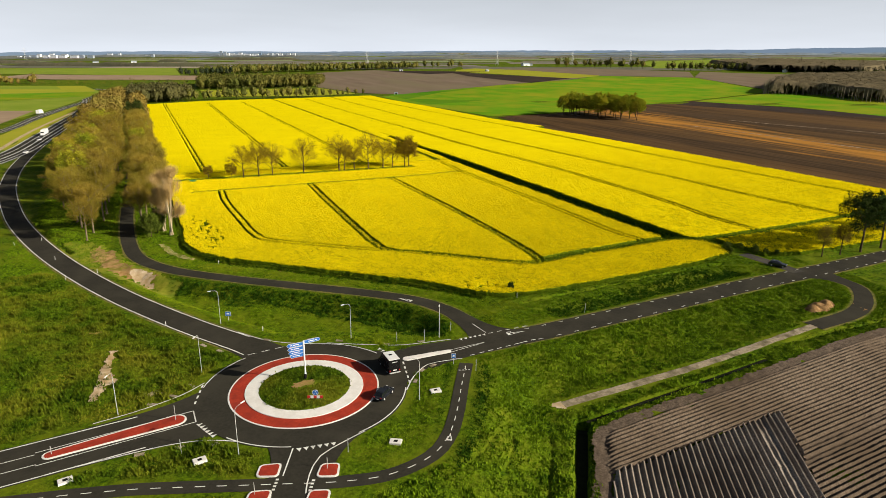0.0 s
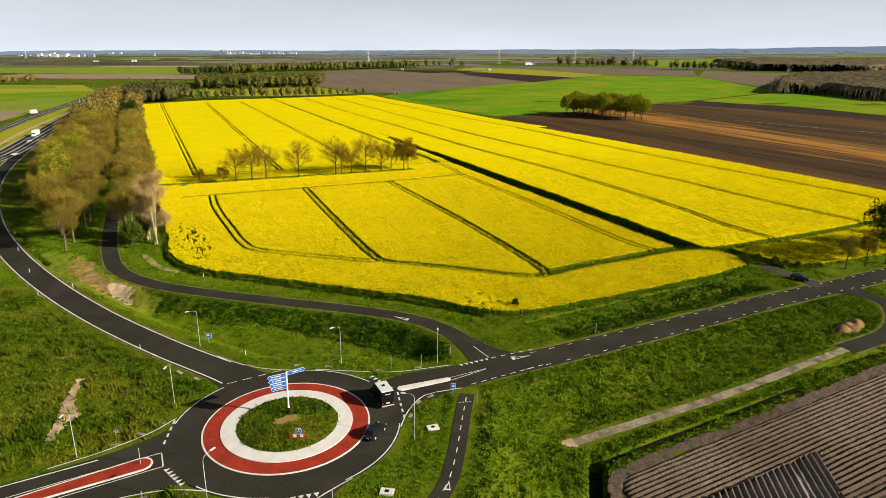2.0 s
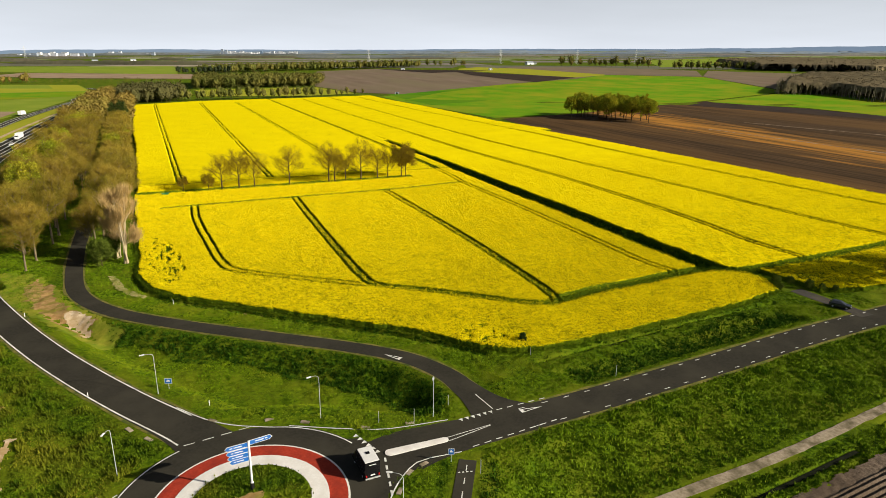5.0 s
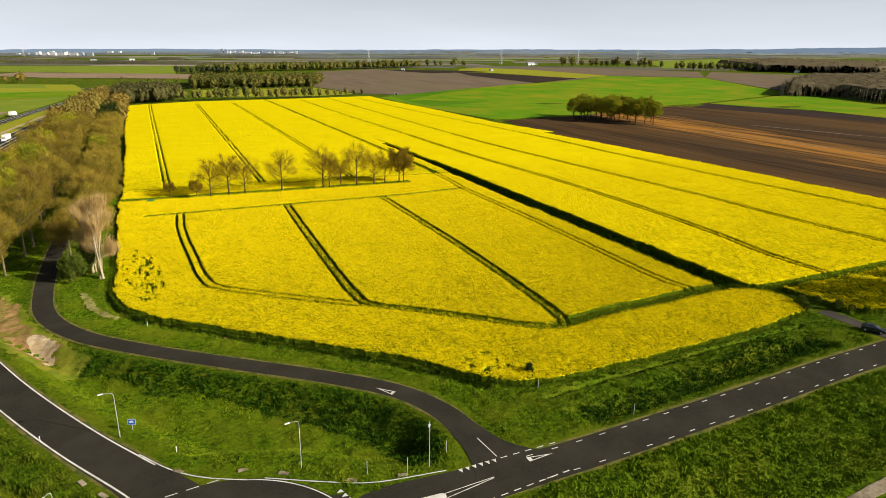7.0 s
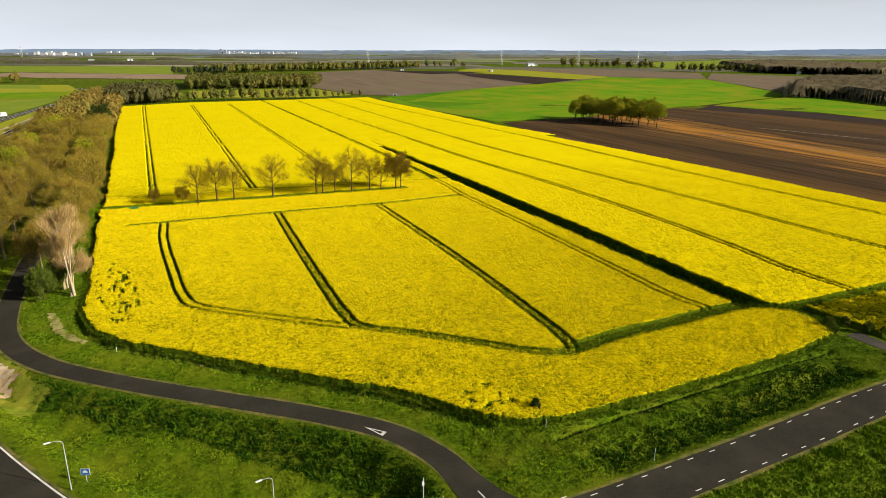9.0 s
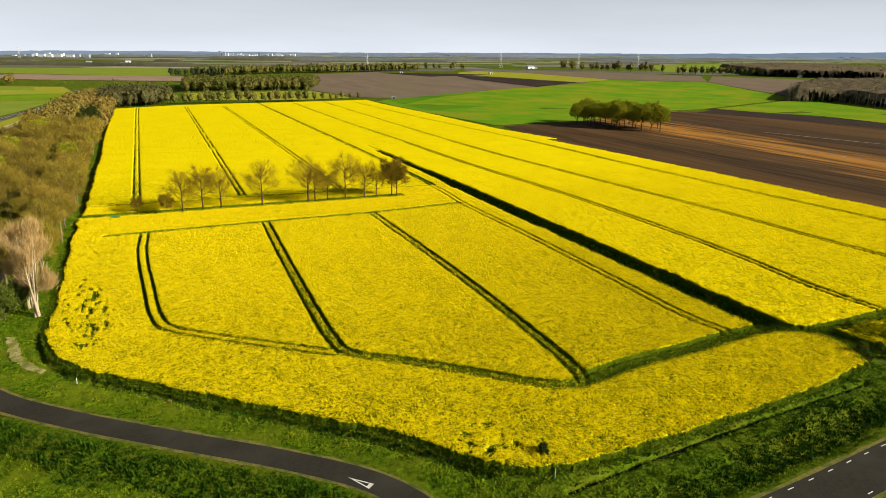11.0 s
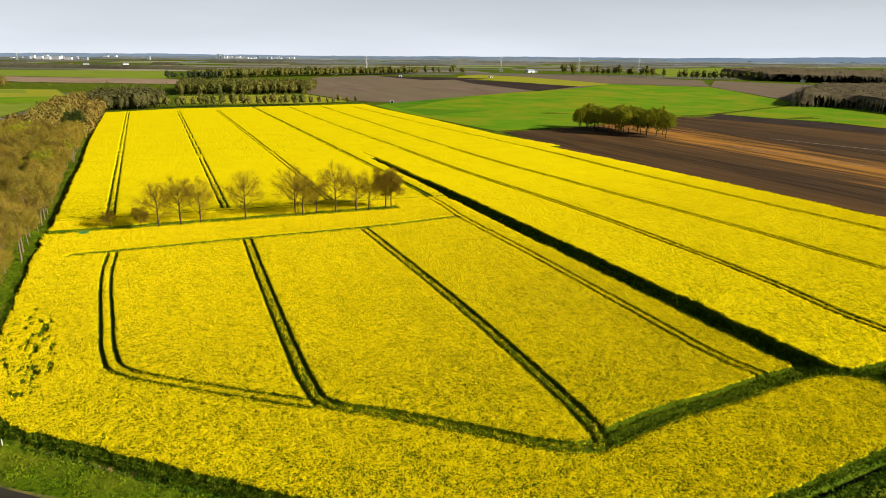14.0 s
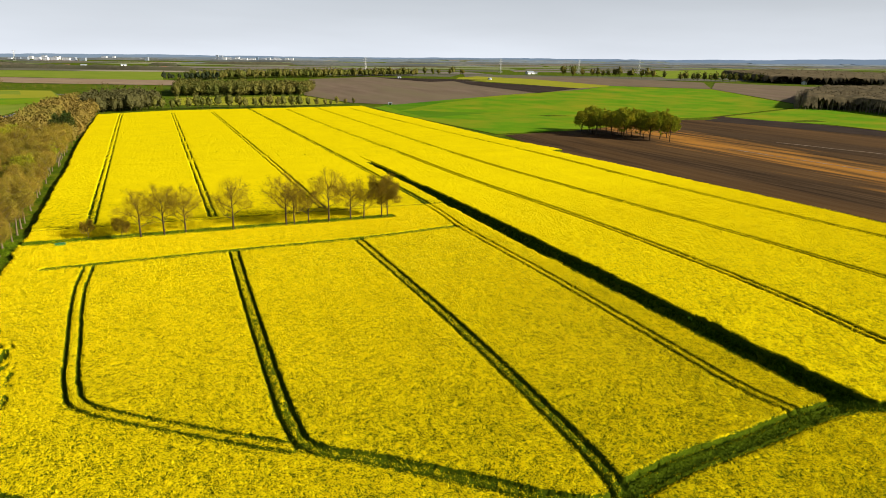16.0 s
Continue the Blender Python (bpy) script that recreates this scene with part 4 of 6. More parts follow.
for x, y, t in ((-59.3, 108.9, 1.0), (-42.5, 71.5, 1.0), (-36.0, 74.2, 1.0), (-20.9, 33.8, 1.0), (-53.0, 111.5, 1.0), (-8.0, 71.0, 1.0), (-47, 90, 1.0), (-3.5, 24.5, 0.9)):
    marker(x, y, 0, t, "short white roadside marker post")
for x, y, t in ((61.2, 8.9, 1.8), (24.1, 8.3, 2.4), (27.9, -6.2, 2.2), (19.2, 10.1, 2.0), (30.6, 10.6, 1.9), (-2.0, -23.2, 1.9), (-11.4, -24.8, 1.9), (1.5, -20.5, 2.2), (-19.4, -12.2, 2.2), (-35.4, -6.0, 1.4), (-19.9, -3.4, 2.6), (51.5, 21.0, 1.5)):
    marker(x, y, 0, t, "slim grey metal post beside the road", STEEL, 0.045, "metal posts")

cover_me = shape("slab", box(-0.85, 0.85, -0.6, 0.6, -0.2, 0.16, 0.03), WHITE_STONE)
lid_me = shape("lid", box(-0.28, 0.28, -0.25, 0.25, 0.15, 0.175, 0.01), RUBBER)
for x, y, turn in ((-33, -13.0, 12), (-17.2, -15.0, 10), (8.2, -20.9, -30), (18.8, -10.0, -5)):
    mh = tagged(new("drain_cover"), "white concrete drain cover with a dark lid in grass", "drain cover", group="drain covers")
    mh.matrix_basis = pose(x, y, 0.12, 0, 0, turn)
    part("slab", cover_me, mh)
    part("lid", lid_me, mh)
gully = shape("gully", lambda bm: (box(-0.65, 0.65, -0.3, 0.3, -0.1, 0.08, 0.02)(bm)), CONCRETE)
for x, y, turn in ((-23.2, 2.9, -20), (-20.2, 4.3, -30), (-17.4, 6.6, -45), (17.0, -5.6, 55), (19.4, -2.6, 40), (21.8, -1.6, 20), (-24.6, -10.4, 0), (-19.5, -10.6, 5), (-15.2, -11.8, 20), (4.4, 17.0, 5), (9.2, 14.3, -30), (17.0, 9.6, -22), (23.4, 8.2, -10), (-3.4, 19.8, -40), (-12.0, 18.2, -52), (-14.6, 21.8, -58)):
    g = tagged(new("gully_slab", gully), "pale concrete gully slab at the asphalt edge", "gully slab", group="gully slabs")
    g.matrix_basis = pose(x, y, 0.03, 0, 4, turn)


# ---- vehicles ----
def wheel(parent, x, y, r, w):
    n = 16
    v = [(r * math.cos(2 * math.pi * i / n), s * w / 2, r * math.sin(2 * math.pi * i / n)) for s in (-1, 1) for i in range(n)]
    f = [(i, (i + 1) % n, n + (i + 1) % n, n + i) for i in range(n)] + [tuple(range(n - 1, -1, -1)), tuple(range(n, 2 * n))]
    t = part("wheel", mesh_of("wheel", v, f, RUBBER, False), parent, m=pose(x, y, r))
    v = [(0.6 * r * math.cos(2 * math.pi * i / n), s * (w / 2 + 0.012), 0.6 * r * math.sin(2 * math.pi * i / n)) for s in (-1, 1) for i in range(n)]
    part("rim", mesh_of("rim", v, f, STEEL), t)


def loft(profile, half, top_half, material, name, top_z):
    """A body from a side profile (x, z), narrowing towards its top."""
    k = len(profile)
    v = []
    for s in (-1, 1):
        for x, z in profile:
            t = max(0.0, min(1.0, (z - 0.75) / (top_z - 0.75)))
            v.append((x, s * (half + (top_half - half) * t), z))
    f = [tuple(range(k - 1, -1, -1)), tuple(range(k, 2 * k))] + [(i, (i + 1) % k, k + (i + 1) % k, k + i) for i in range(k)]
    me = mesh_of(name, v, f, material)
    bm = bmesh.new()
    bm.from_mesh(me)
    bmesh.ops.recalc_face_normals(bm, faces=bm.faces)
    bmesh.ops.bevel(bm, geom=list(bm.edges), offset=0.05, segments=2, affect="EDGES")
    bm.to_mesh(me)
    bm.free()
    return me


def car(x, y, turn, material, label, size=1.0, z=0.05):
    ob = tagged(new("car"), label, "car", group="cars")
    ob.matrix_basis = pose(x, y, z, 0, 0, turn) @ Matrix.Scale(size, 4)
    part("body", loft([(-2.1, 0.3), (-2.15, 0.7), (-2.05, 0.95), (1.0, 0.95), (2.0, 0.78), (2.12, 0.5), (2.1, 0.3)], 0.87, 0.84, material, "body", 1.5), ob)
    part("cabin", loft([(-2.0, 0.93), (-1.55, 1.42), (0.1, 1.46), (1.1, 0.93)], 0.80, 0.62, GLASS, "cabin", 1.46), ob)
    part("roof", loft([(-1.5, 1.42), (-1.45, 1.49), (0.0, 1.51), (0.12, 1.45)], 0.66, 0.60, material, "roof", 1.5), ob)
    for sx in (-1.32, 1.32):
        for sy in (-0.78, 0.78):
            wheel(ob, sx, sy, 0.32, 0.2)
    for sy in (-0.62, 0.62):
        part("headlight", shape("headlight", box(2.0, 2.13, sy - 0.16, sy + 0.16, 0.6, 0.74, 0.02), LAMP_WHITE), ob)
        part("rear_light", shape("rear_light", box(-2.18, -2.06, sy - 0.14, sy + 0.14, 0.72, 0.9, 0.02), LAMP_RED), ob)
    part("plate_bar", shape("plate_bar", box(-2.19, -2.16, -0.26, 0.26, 0.5, 0.61), WHITE), ob)


def box_van(x, y, turn, label):
    ob = tagged(new("van"), label, "van")
    ob.matrix_basis = pose(x, y, 0.05, 0, 0, turn)
    part("body", loft([(-2.6, 0.35), (-2.62, 2.75), (0.9, 2.78), (1.6, 2.0), (2.1, 1.25), (2.7, 1.05), (2.8, 0.35)], 1.06, 1.0, BLACK, "body", 2.8), ob)
    part("roof", shape("roof", box(-2.58, 0.75, -0.96, 0.96, 2.76, 2.86, 0.03), WHITE), ob, "white flat roof")
    part("roof_hatch", shape("roof_hatch", box(-0.9, -0.4, -0.25, 0.25, 2.85, 2.95, 0.03), BLACK), ob)
    part("windscreen", mesh_of("windscreen", [(1.66, -0.88, 1.98), (2.12, -0.92, 1.32), (2.12, 0.92, 1.32), (1.66, 0.88, 1.98)], [(0, 1, 2, 3)], GLASS), ob)
    part("light_bar", shape("light_bar", box(-2.66, -2.60, -0.45, 0.45, 2.35, 2.43), WHITE), ob)
    part("bumper", shape("bumper", box(-2.74, -2.58, -1.0, 1.0, 0.38, 0.55, 0.03), STEEL), ob)
    part("plate_bar", shape("plate_bar", box(-2.67, -2.62, -0.3, 0.3, 0.85, 1.0), WHITE), ob)
    for s in (-0.85, 0.85):
        part("rear_light", shape("rear_light", box(-2.67, -2.60, s - 0.1, s + 0.1, 0.7, 1.0, 0.02), LAMP_RED), ob)
        for xx in (-1.6, 1.7):
            wheel(ob, xx, s * 1.08, 0.36, 0.24)


box_van(14.4, 0.2, 92, "tall black camper van with a white roof on the roundabout")
car(10.6, -8.3, 42, DARK_BLUE, "small dark car driving round the roundabout", 0.95)
car(126.6, 15.6, -60, DARK_BLUE, "dark car waiting at a field entrance", 1.0)
car(-89.5, 362, 265, LAMP_WHITE, "white car on the main road", 1.0, 0.2)
car(-87.5, 305, 262, LAMP_WHITE, "white car on the main road", 1.0, 0.2)


def truck(x, y, turn, label):
    ob = tagged(new("truck"), label, "truck", group="trucks")
    ob.matrix_basis = pose(x, y, 0.2, 0, 0, turn)
    part("cab", loft([(3.2, 0.5), (3.2, 2.9), (4.6, 2.9), (5.1, 1.7), (5.2, 0.5)], 1.2, 1.15, WHITE, "cab", 2.9), ob)
    part("windscreen", shape("windscreen", box(4.7, 4.98, -1.0, 1.0, 1.8, 2.6, 0.03), GLASS), ob)
    part("cargo_box", shape("cargo_box", box(-5.5, 3.0, -1.27, 1.27, 1.0, 3.9, 0.05), WHITE), ob)
    for xx in (-4.2, -2.9, 3.9):
        for s in (-1.05, 1.05):
            wheel(ob, xx, s, 0.5, 0.35)


truck(-90.5, 390, 266, "white box truck on the main road")
truck(-117.5, 562, 80, "white box truck on the far carriageway")

# ---- earth mound by the side road ----
md = [(110.1, -8.5, 2.4, 0.9), (112.5, -8.2, 2.0, 1.15), (107.9, -8.9, 1.8, 1.0), (114.1, -7.6, 1.5, 0.8), (110.8, -9.6, 1.5, 0.7)]
X, Y = np.meshgrid(np.arange(104, 120, 0.25), np.arange(-14, -3.5, 0.25))
Z = np.full(X.shape, -0.1)
for cx, cy, r, h in md:
    Z = np.maximum(Z, h * 1.4 * np.maximum(0, 1 - (np.hypot(X - cx, (Y - cy) * 1.15) / r) ** 1.6) + 0.17 * waves(X, Y, 0.7, 40) + 0.1 * waves(X, Y, 0.35, 41) - 0.1)
keep = (Z > 0.1)
keep = keep[:-1, :-1] | keep[1:, 1:]
tagged(new("earth_mound", grid_mesh("mound", X, Y, Z, keep, surface("dry_heap", (0.20, 0.115, 0.045), (0.38, 0.235, 0.11), 0.4, (0.14, 0.08, 0.035), 1.2, 0.95, 0.5, 0.25))), "heap of dry brown earth and straw on grass", "earth heap")

# ---- far fields ----
FAR_GREEN = surface("far_green_field", (0.085, 0.24, 0.004), (0.15, 0.30, 0.006), 30.0, (0.25, 0.275, 0.012), 70.0, 0.95)
FAR_PALE = surface("far_pale_green", (0.17, 0.25, 0.02), (0.24, 0.29, 0.035), 40.0, None, None, 0.95)
FAR_LIME = surface("far_lime_field", (0.28, 0.30, 0.02), (0.34, 0.33, 0.03), 40.0, None, None, 0.95)
FAR_BROWN = surface("far_brown_soil", (0.16, 0.118, 0.085), (0.22, 0.165, 0.12), 25.0, (0.18, 0.15, 0.09), 80.0, 0.95, stretch=(-20, 1.0, 0.2))
FAR_DARK = surface("far_dark_soil", (0.034, 0.025, 0.021), (0.056, 0.04, 0.032), 25.0, None, None, 0.95)
FAR_TAN = surface("far_tan_soil", (0.27, 0.19, 0.13), (0.34, 0.25, 0.17), 40.0, None, None, 0.95)
BIG_BROWN = surface("striped_brown_soil", (0.026, 0.017, 0.010), (0.092, 0.056, 0.028), 4.0, (0.14, 0.078, 0.03), 45.0, 0.95, 0.2, 2.0, stretch=(0, 1.0, 0.06))


def stain(m, x0, y0, lean, half, tint, size):
    """A soft long stain of other soil, ragged along its rows."""
    n, l = m.node_tree.nodes, m.node_tree.links
    bsdf = n["Principled BSDF"]
    old = bsdf.inputs["Base Color"].links[0].from_socket
    geo, sep, noise, mp = n.new("ShaderNodeNewGeometry"), n.new("ShaderNodeSeparateXYZ"), n.new("ShaderNodeTexNoise"), n.new("ShaderNodeMapping")
    l.new(geo.outputs["Position"], sep.inputs["Vector"])
    l.new(geo.outputs["Position"], mp.inputs["Vector"])
    mp.inputs["Scale"].default_value = (1.0, 0.1, 1.0)
    l.new(mp.outputs["Vector"], noise.inputs["Vector"])
    noise.inputs["Scale"].default_value, noise.inputs["Detail"].default_value = 1 / size, 6.0

    def op(kind, a, b, clamp=False):
        k = n.new("ShaderNodeMath")
        k.operation, k.use_clamp = kind, clamp
        for i, v in enumerate((a, b)):
            if isinstance(v, (int, float)):
                k.inputs[i].default_value = v
            else:
                l.new(v, k.inputs[i])
        return k.outputs["Value"]

    side = op("SUBTRACT", op("SUBTRACT", sep.outputs["X"], x0), op("MULTIPLY", op("SUBTRACT", sep.outputs["Y"], y0), lean))
    far = op("DIVIDE", op("ABSOLUTE", side, 0), half)
    ragged = op("MULTIPLY", op("SUBTRACT", noise.outputs["Fac"], 0.5), 4.5)
    mask = op("MULTIPLY", op("ADD", op("SUBTRACT", 1.0, far), ragged), 0.9, True)
    k = n.new("ShaderNodeMixRGB")
    l.new(mask, k.inputs["Fac"])
    l.new(old, k.inputs["Color1"])
    k.inputs["Color2"].default_value = (*tint, 1)
    l.new(k.outputs["Color"], bsdf.inputs["Base Color"])


stain(BIG_BROWN, 370, 230, 0.13, 32, (0.40, 0.185, 0.034), 9.0)
stain(BIG_BROWN, 412, 300, 0.2, 7, (0.24, 0.12, 0.03), 7.0)
stain(BIG_BROWN, 470, 250, -0.1, 30, (0.072, 0.046, 0.026), 6.0)


def clip(poly, side):
    """The part of a polygon on one side of the line where the land begins to rise."""
    out = []
    f = lambda p: side * (0.4 * p[0] + 0.917 * p[1] - 700.0)
    for p, q in zip(poly, poly[1:] + poly[:1]):
        a, b = f(p), f(q)
        if a >= 0:
            out.append(p)
        if a * b < 0:
            t = a / (a - b)
            out.append((p[0] + t * (q[0] - p[0]), p[1] + t * (q[1] - p[1])))
    return out


def far_field(name, poly, z, material, label):
    v, f = [], []
    for side in (1, -1):
        c = clip(poly, side)
        if len(c) > 2:
            f.append(tuple(range(len(v), len(v) + len(c))))
            v += [(x, y, z + land(x, y)) for x, y in c]
    me = mesh_of(name, v, f, material)
    bm = bmesh.new()
    bm.from_mesh(me)
    bmesh.ops.recalc_face_normals(bm, faces=bm.faces)
    for face in bm.faces:
        if face.normal.z < 0:
            face.normal_flip()
    bm.to_mesh(me)
    bm.free()
    return setting(name, me, label, "field")


far_field("field_big_brown", [(259, 420), (345, 441), (488, 504), (621, 543), (640, 424), (631, 312), (900, 180), (900, 20), (262, 22), (258, 110), (256, 190), (251, 263), (245, 335)], 0.25, BIG_BROWN, "brown harrowed field with orange and pale stripes")
far_field("field_green_big", [(244, 713), (247, 560), (256, 428), (347, 444), (488, 507), (620, 546), (839, 616), (1007, 951), (860, 1081), (716, 977), (532, 894), (376, 804), (282, 743)], 0.3, FAR_GREEN, "wide bright green winter wheat field")
far_field("field_green_strip", [(601, 532), (820, 601), (975, 485), (1100, 300), (900, 190), (631, 312), (649, 432)], 0.35, FAR_GREEN, "bright green field below a wood")
far_field("field_dark_band", [(596, 529), (640, 424), (631, 312), (900, 190), (900, 150), (610, 270), (560, 420), (540, 500)], 0.40, FAR_DARK, "dark ploughed soil band")
FAR_DEEP = surface("far_deep_green_field", (0.055, 0.18, 0.004), (0.085, 0.235, 0.005), 30.0, (0.12, 0.22, 0.008), 60.0, 0.95, stretch=(24, 0.3, 1.0))
far_field("field_green_dark", [(262, 742), (258, 580), (400, 650), (556, 740), (640, 860), (700, 958), (530, 884), (380, 798)], 0.37, FAR_DEEP, "deeper green strip of winter wheat")
far_field("field_brown_north", [(205, 925), (236, 779), (282, 743), (376, 804), (532, 894), (716, 977), (638, 1370), (486, 1533), (317, 1429)], 0.45, FAR_BROWN, "grey brown ploughed field")
far_field("field_dark_north", [(619, 1344), (738, 1010), (587, 910), (583, 1159)], 0.9, FAR_DARK, "dark ploughed field")
far_field("field_dark_north_b", [(490, 1493), (714, 1337), (542, 1280)], 0.9, FAR_DARK, "dark ploughed field corner")
far_field("field_lime_strip", [(696, 1471), (783, 1540), (940, 1189), (844, 1060), (741, 1017), (647, 1373)], 0.6, FAR_LIME, "yellow green field strip")
far_field("field_brown_mid", [(841, 1518), (1074, 1422), (1186, 1155), (1006, 952), (866, 1084)], 0.7, FAR_BROWN, "brown ploughed field")
far_field("field_brown_east", [(1006, 952), (1209, 1142), (1407, 803), (1181, 669), (940, 697), (847, 621)], 0.75, FAR_BROWN, "dark brown field before a wood")
far_field("field_brown_gap", [(716, 978), (860, 1083), (1007, 953), (1074, 1422), (696, 1471)], 0.5, FAR_BROWN, "brown ploughed field between green ones")
far_field("field_left", [(-247, 1098), (-128, 1063), (-94, 901), (-113, 628), (-140, 430), (-400, 300), (-600, 1000)], 0.3, FAR_PALE, "pale green meadow in bands")
far_field("field_left_lime", [(-209, 897), (-101, 915), (-128, 1058), (-246, 1088), (-715, 1177), (-700, 950)], 0.45, FAR_LIME, "yellow green meadow band")
far_field("field_left_green", [(-183, 755), (-100, 814), (-101, 902), (-209, 885), (-600, 900), (-600, 700)], 0.6, FAR_GREEN, "bright green meadow band")
far_field("field_left_soil", [(-155, 606), (-127, 597), (-131, 474), (-150, 400), (-400, 500), (-400, 640)], 0.6, FAR_TAN, "bare reddish soil beside a road")
far_field("field_far_green", [(-349, 2001), (21, 1900), (21, 1386), (-290, 1583), (-983, 1650), (-1054, 2071)], 0.5, FAR_PALE, "pale green field far off")
far_field("field_far_tan", [(-279, 1551), (84, 1357), (44, 1192), (-203, 1293), (-322, 1407)], 0.6, FAR_TAN, "bare pale soil field far off")
far_field("field_far_green_east", [(1617, 1864), (2347, 2066), (1599, 1379), (1249, 1350)], 0.6, FAR_PALE, "pale green field far off")
far_field("field_strip_north", [(30, 775), (165, 748), (228, 772), (203, 905), (32, 895)], 0.4, FAR_LIME, "yellow green meadow between two rows of trees")
far_field("field_road_verge", [(-120, 330), (-112, 500), (-100, 660), (-84, 800), (-62, 760), (-66, 640), (-76, 560), (-82, 480), (-96, 400), (-99, 320)], 0.08, FAR_LIME, "yellow green verge between two roads")
setting("path_sand_strip", ribbon(spline([(-103, 290), (-103, 388), (-100.5, 463), (-92, 602), (-86, 680)], 6), 1.3, -1.3, 0.14, SAND, "sand_strip"), "pale sandy strip between two roads", "path")
# far field tones paled and greyed to carry aerial haze in the colour
HAZED_GREEN = surface("hazed_meadow", (0.20, 0.24, 0.11), (0.27, 0.29, 0.15), 60.0, None, None, 0.95)
HAZED_TAN = surface("hazed_tan_field", (0.30, 0.26, 0.20), (0.37, 0.32, 0.25), 60.0, None, None, 0.95)
HAZED_SOIL = surface("hazed_soil", (0.19, 0.165, 0.145), (0.25, 0.22, 0.19), 60.0, None, None, 0.95)
HAZED_HEATH = surface("hazed_heath", (0.12, 0.12, 0.09), (0.17, 0.165, 0.12), 60.0, None, None, 0.95)
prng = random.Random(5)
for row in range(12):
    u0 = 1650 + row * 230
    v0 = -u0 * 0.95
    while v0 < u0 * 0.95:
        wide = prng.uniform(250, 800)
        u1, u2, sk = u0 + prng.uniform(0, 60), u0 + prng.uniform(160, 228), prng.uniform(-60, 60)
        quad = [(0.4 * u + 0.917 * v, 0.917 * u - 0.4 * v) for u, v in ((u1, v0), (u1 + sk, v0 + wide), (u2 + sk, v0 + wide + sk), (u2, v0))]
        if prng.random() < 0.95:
            far_field("field_patch", quad, 0.25 + 0.03 * row, prng.choice([HAZED_GREEN, HAZED_HEATH, HAZED_SOIL, HAZED_TAN, HAZED_HEATH, FAR_PALE if row < 3 else HAZED_GREEN, HAZED_SOIL]), "distant field strip")
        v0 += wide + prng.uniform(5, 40)


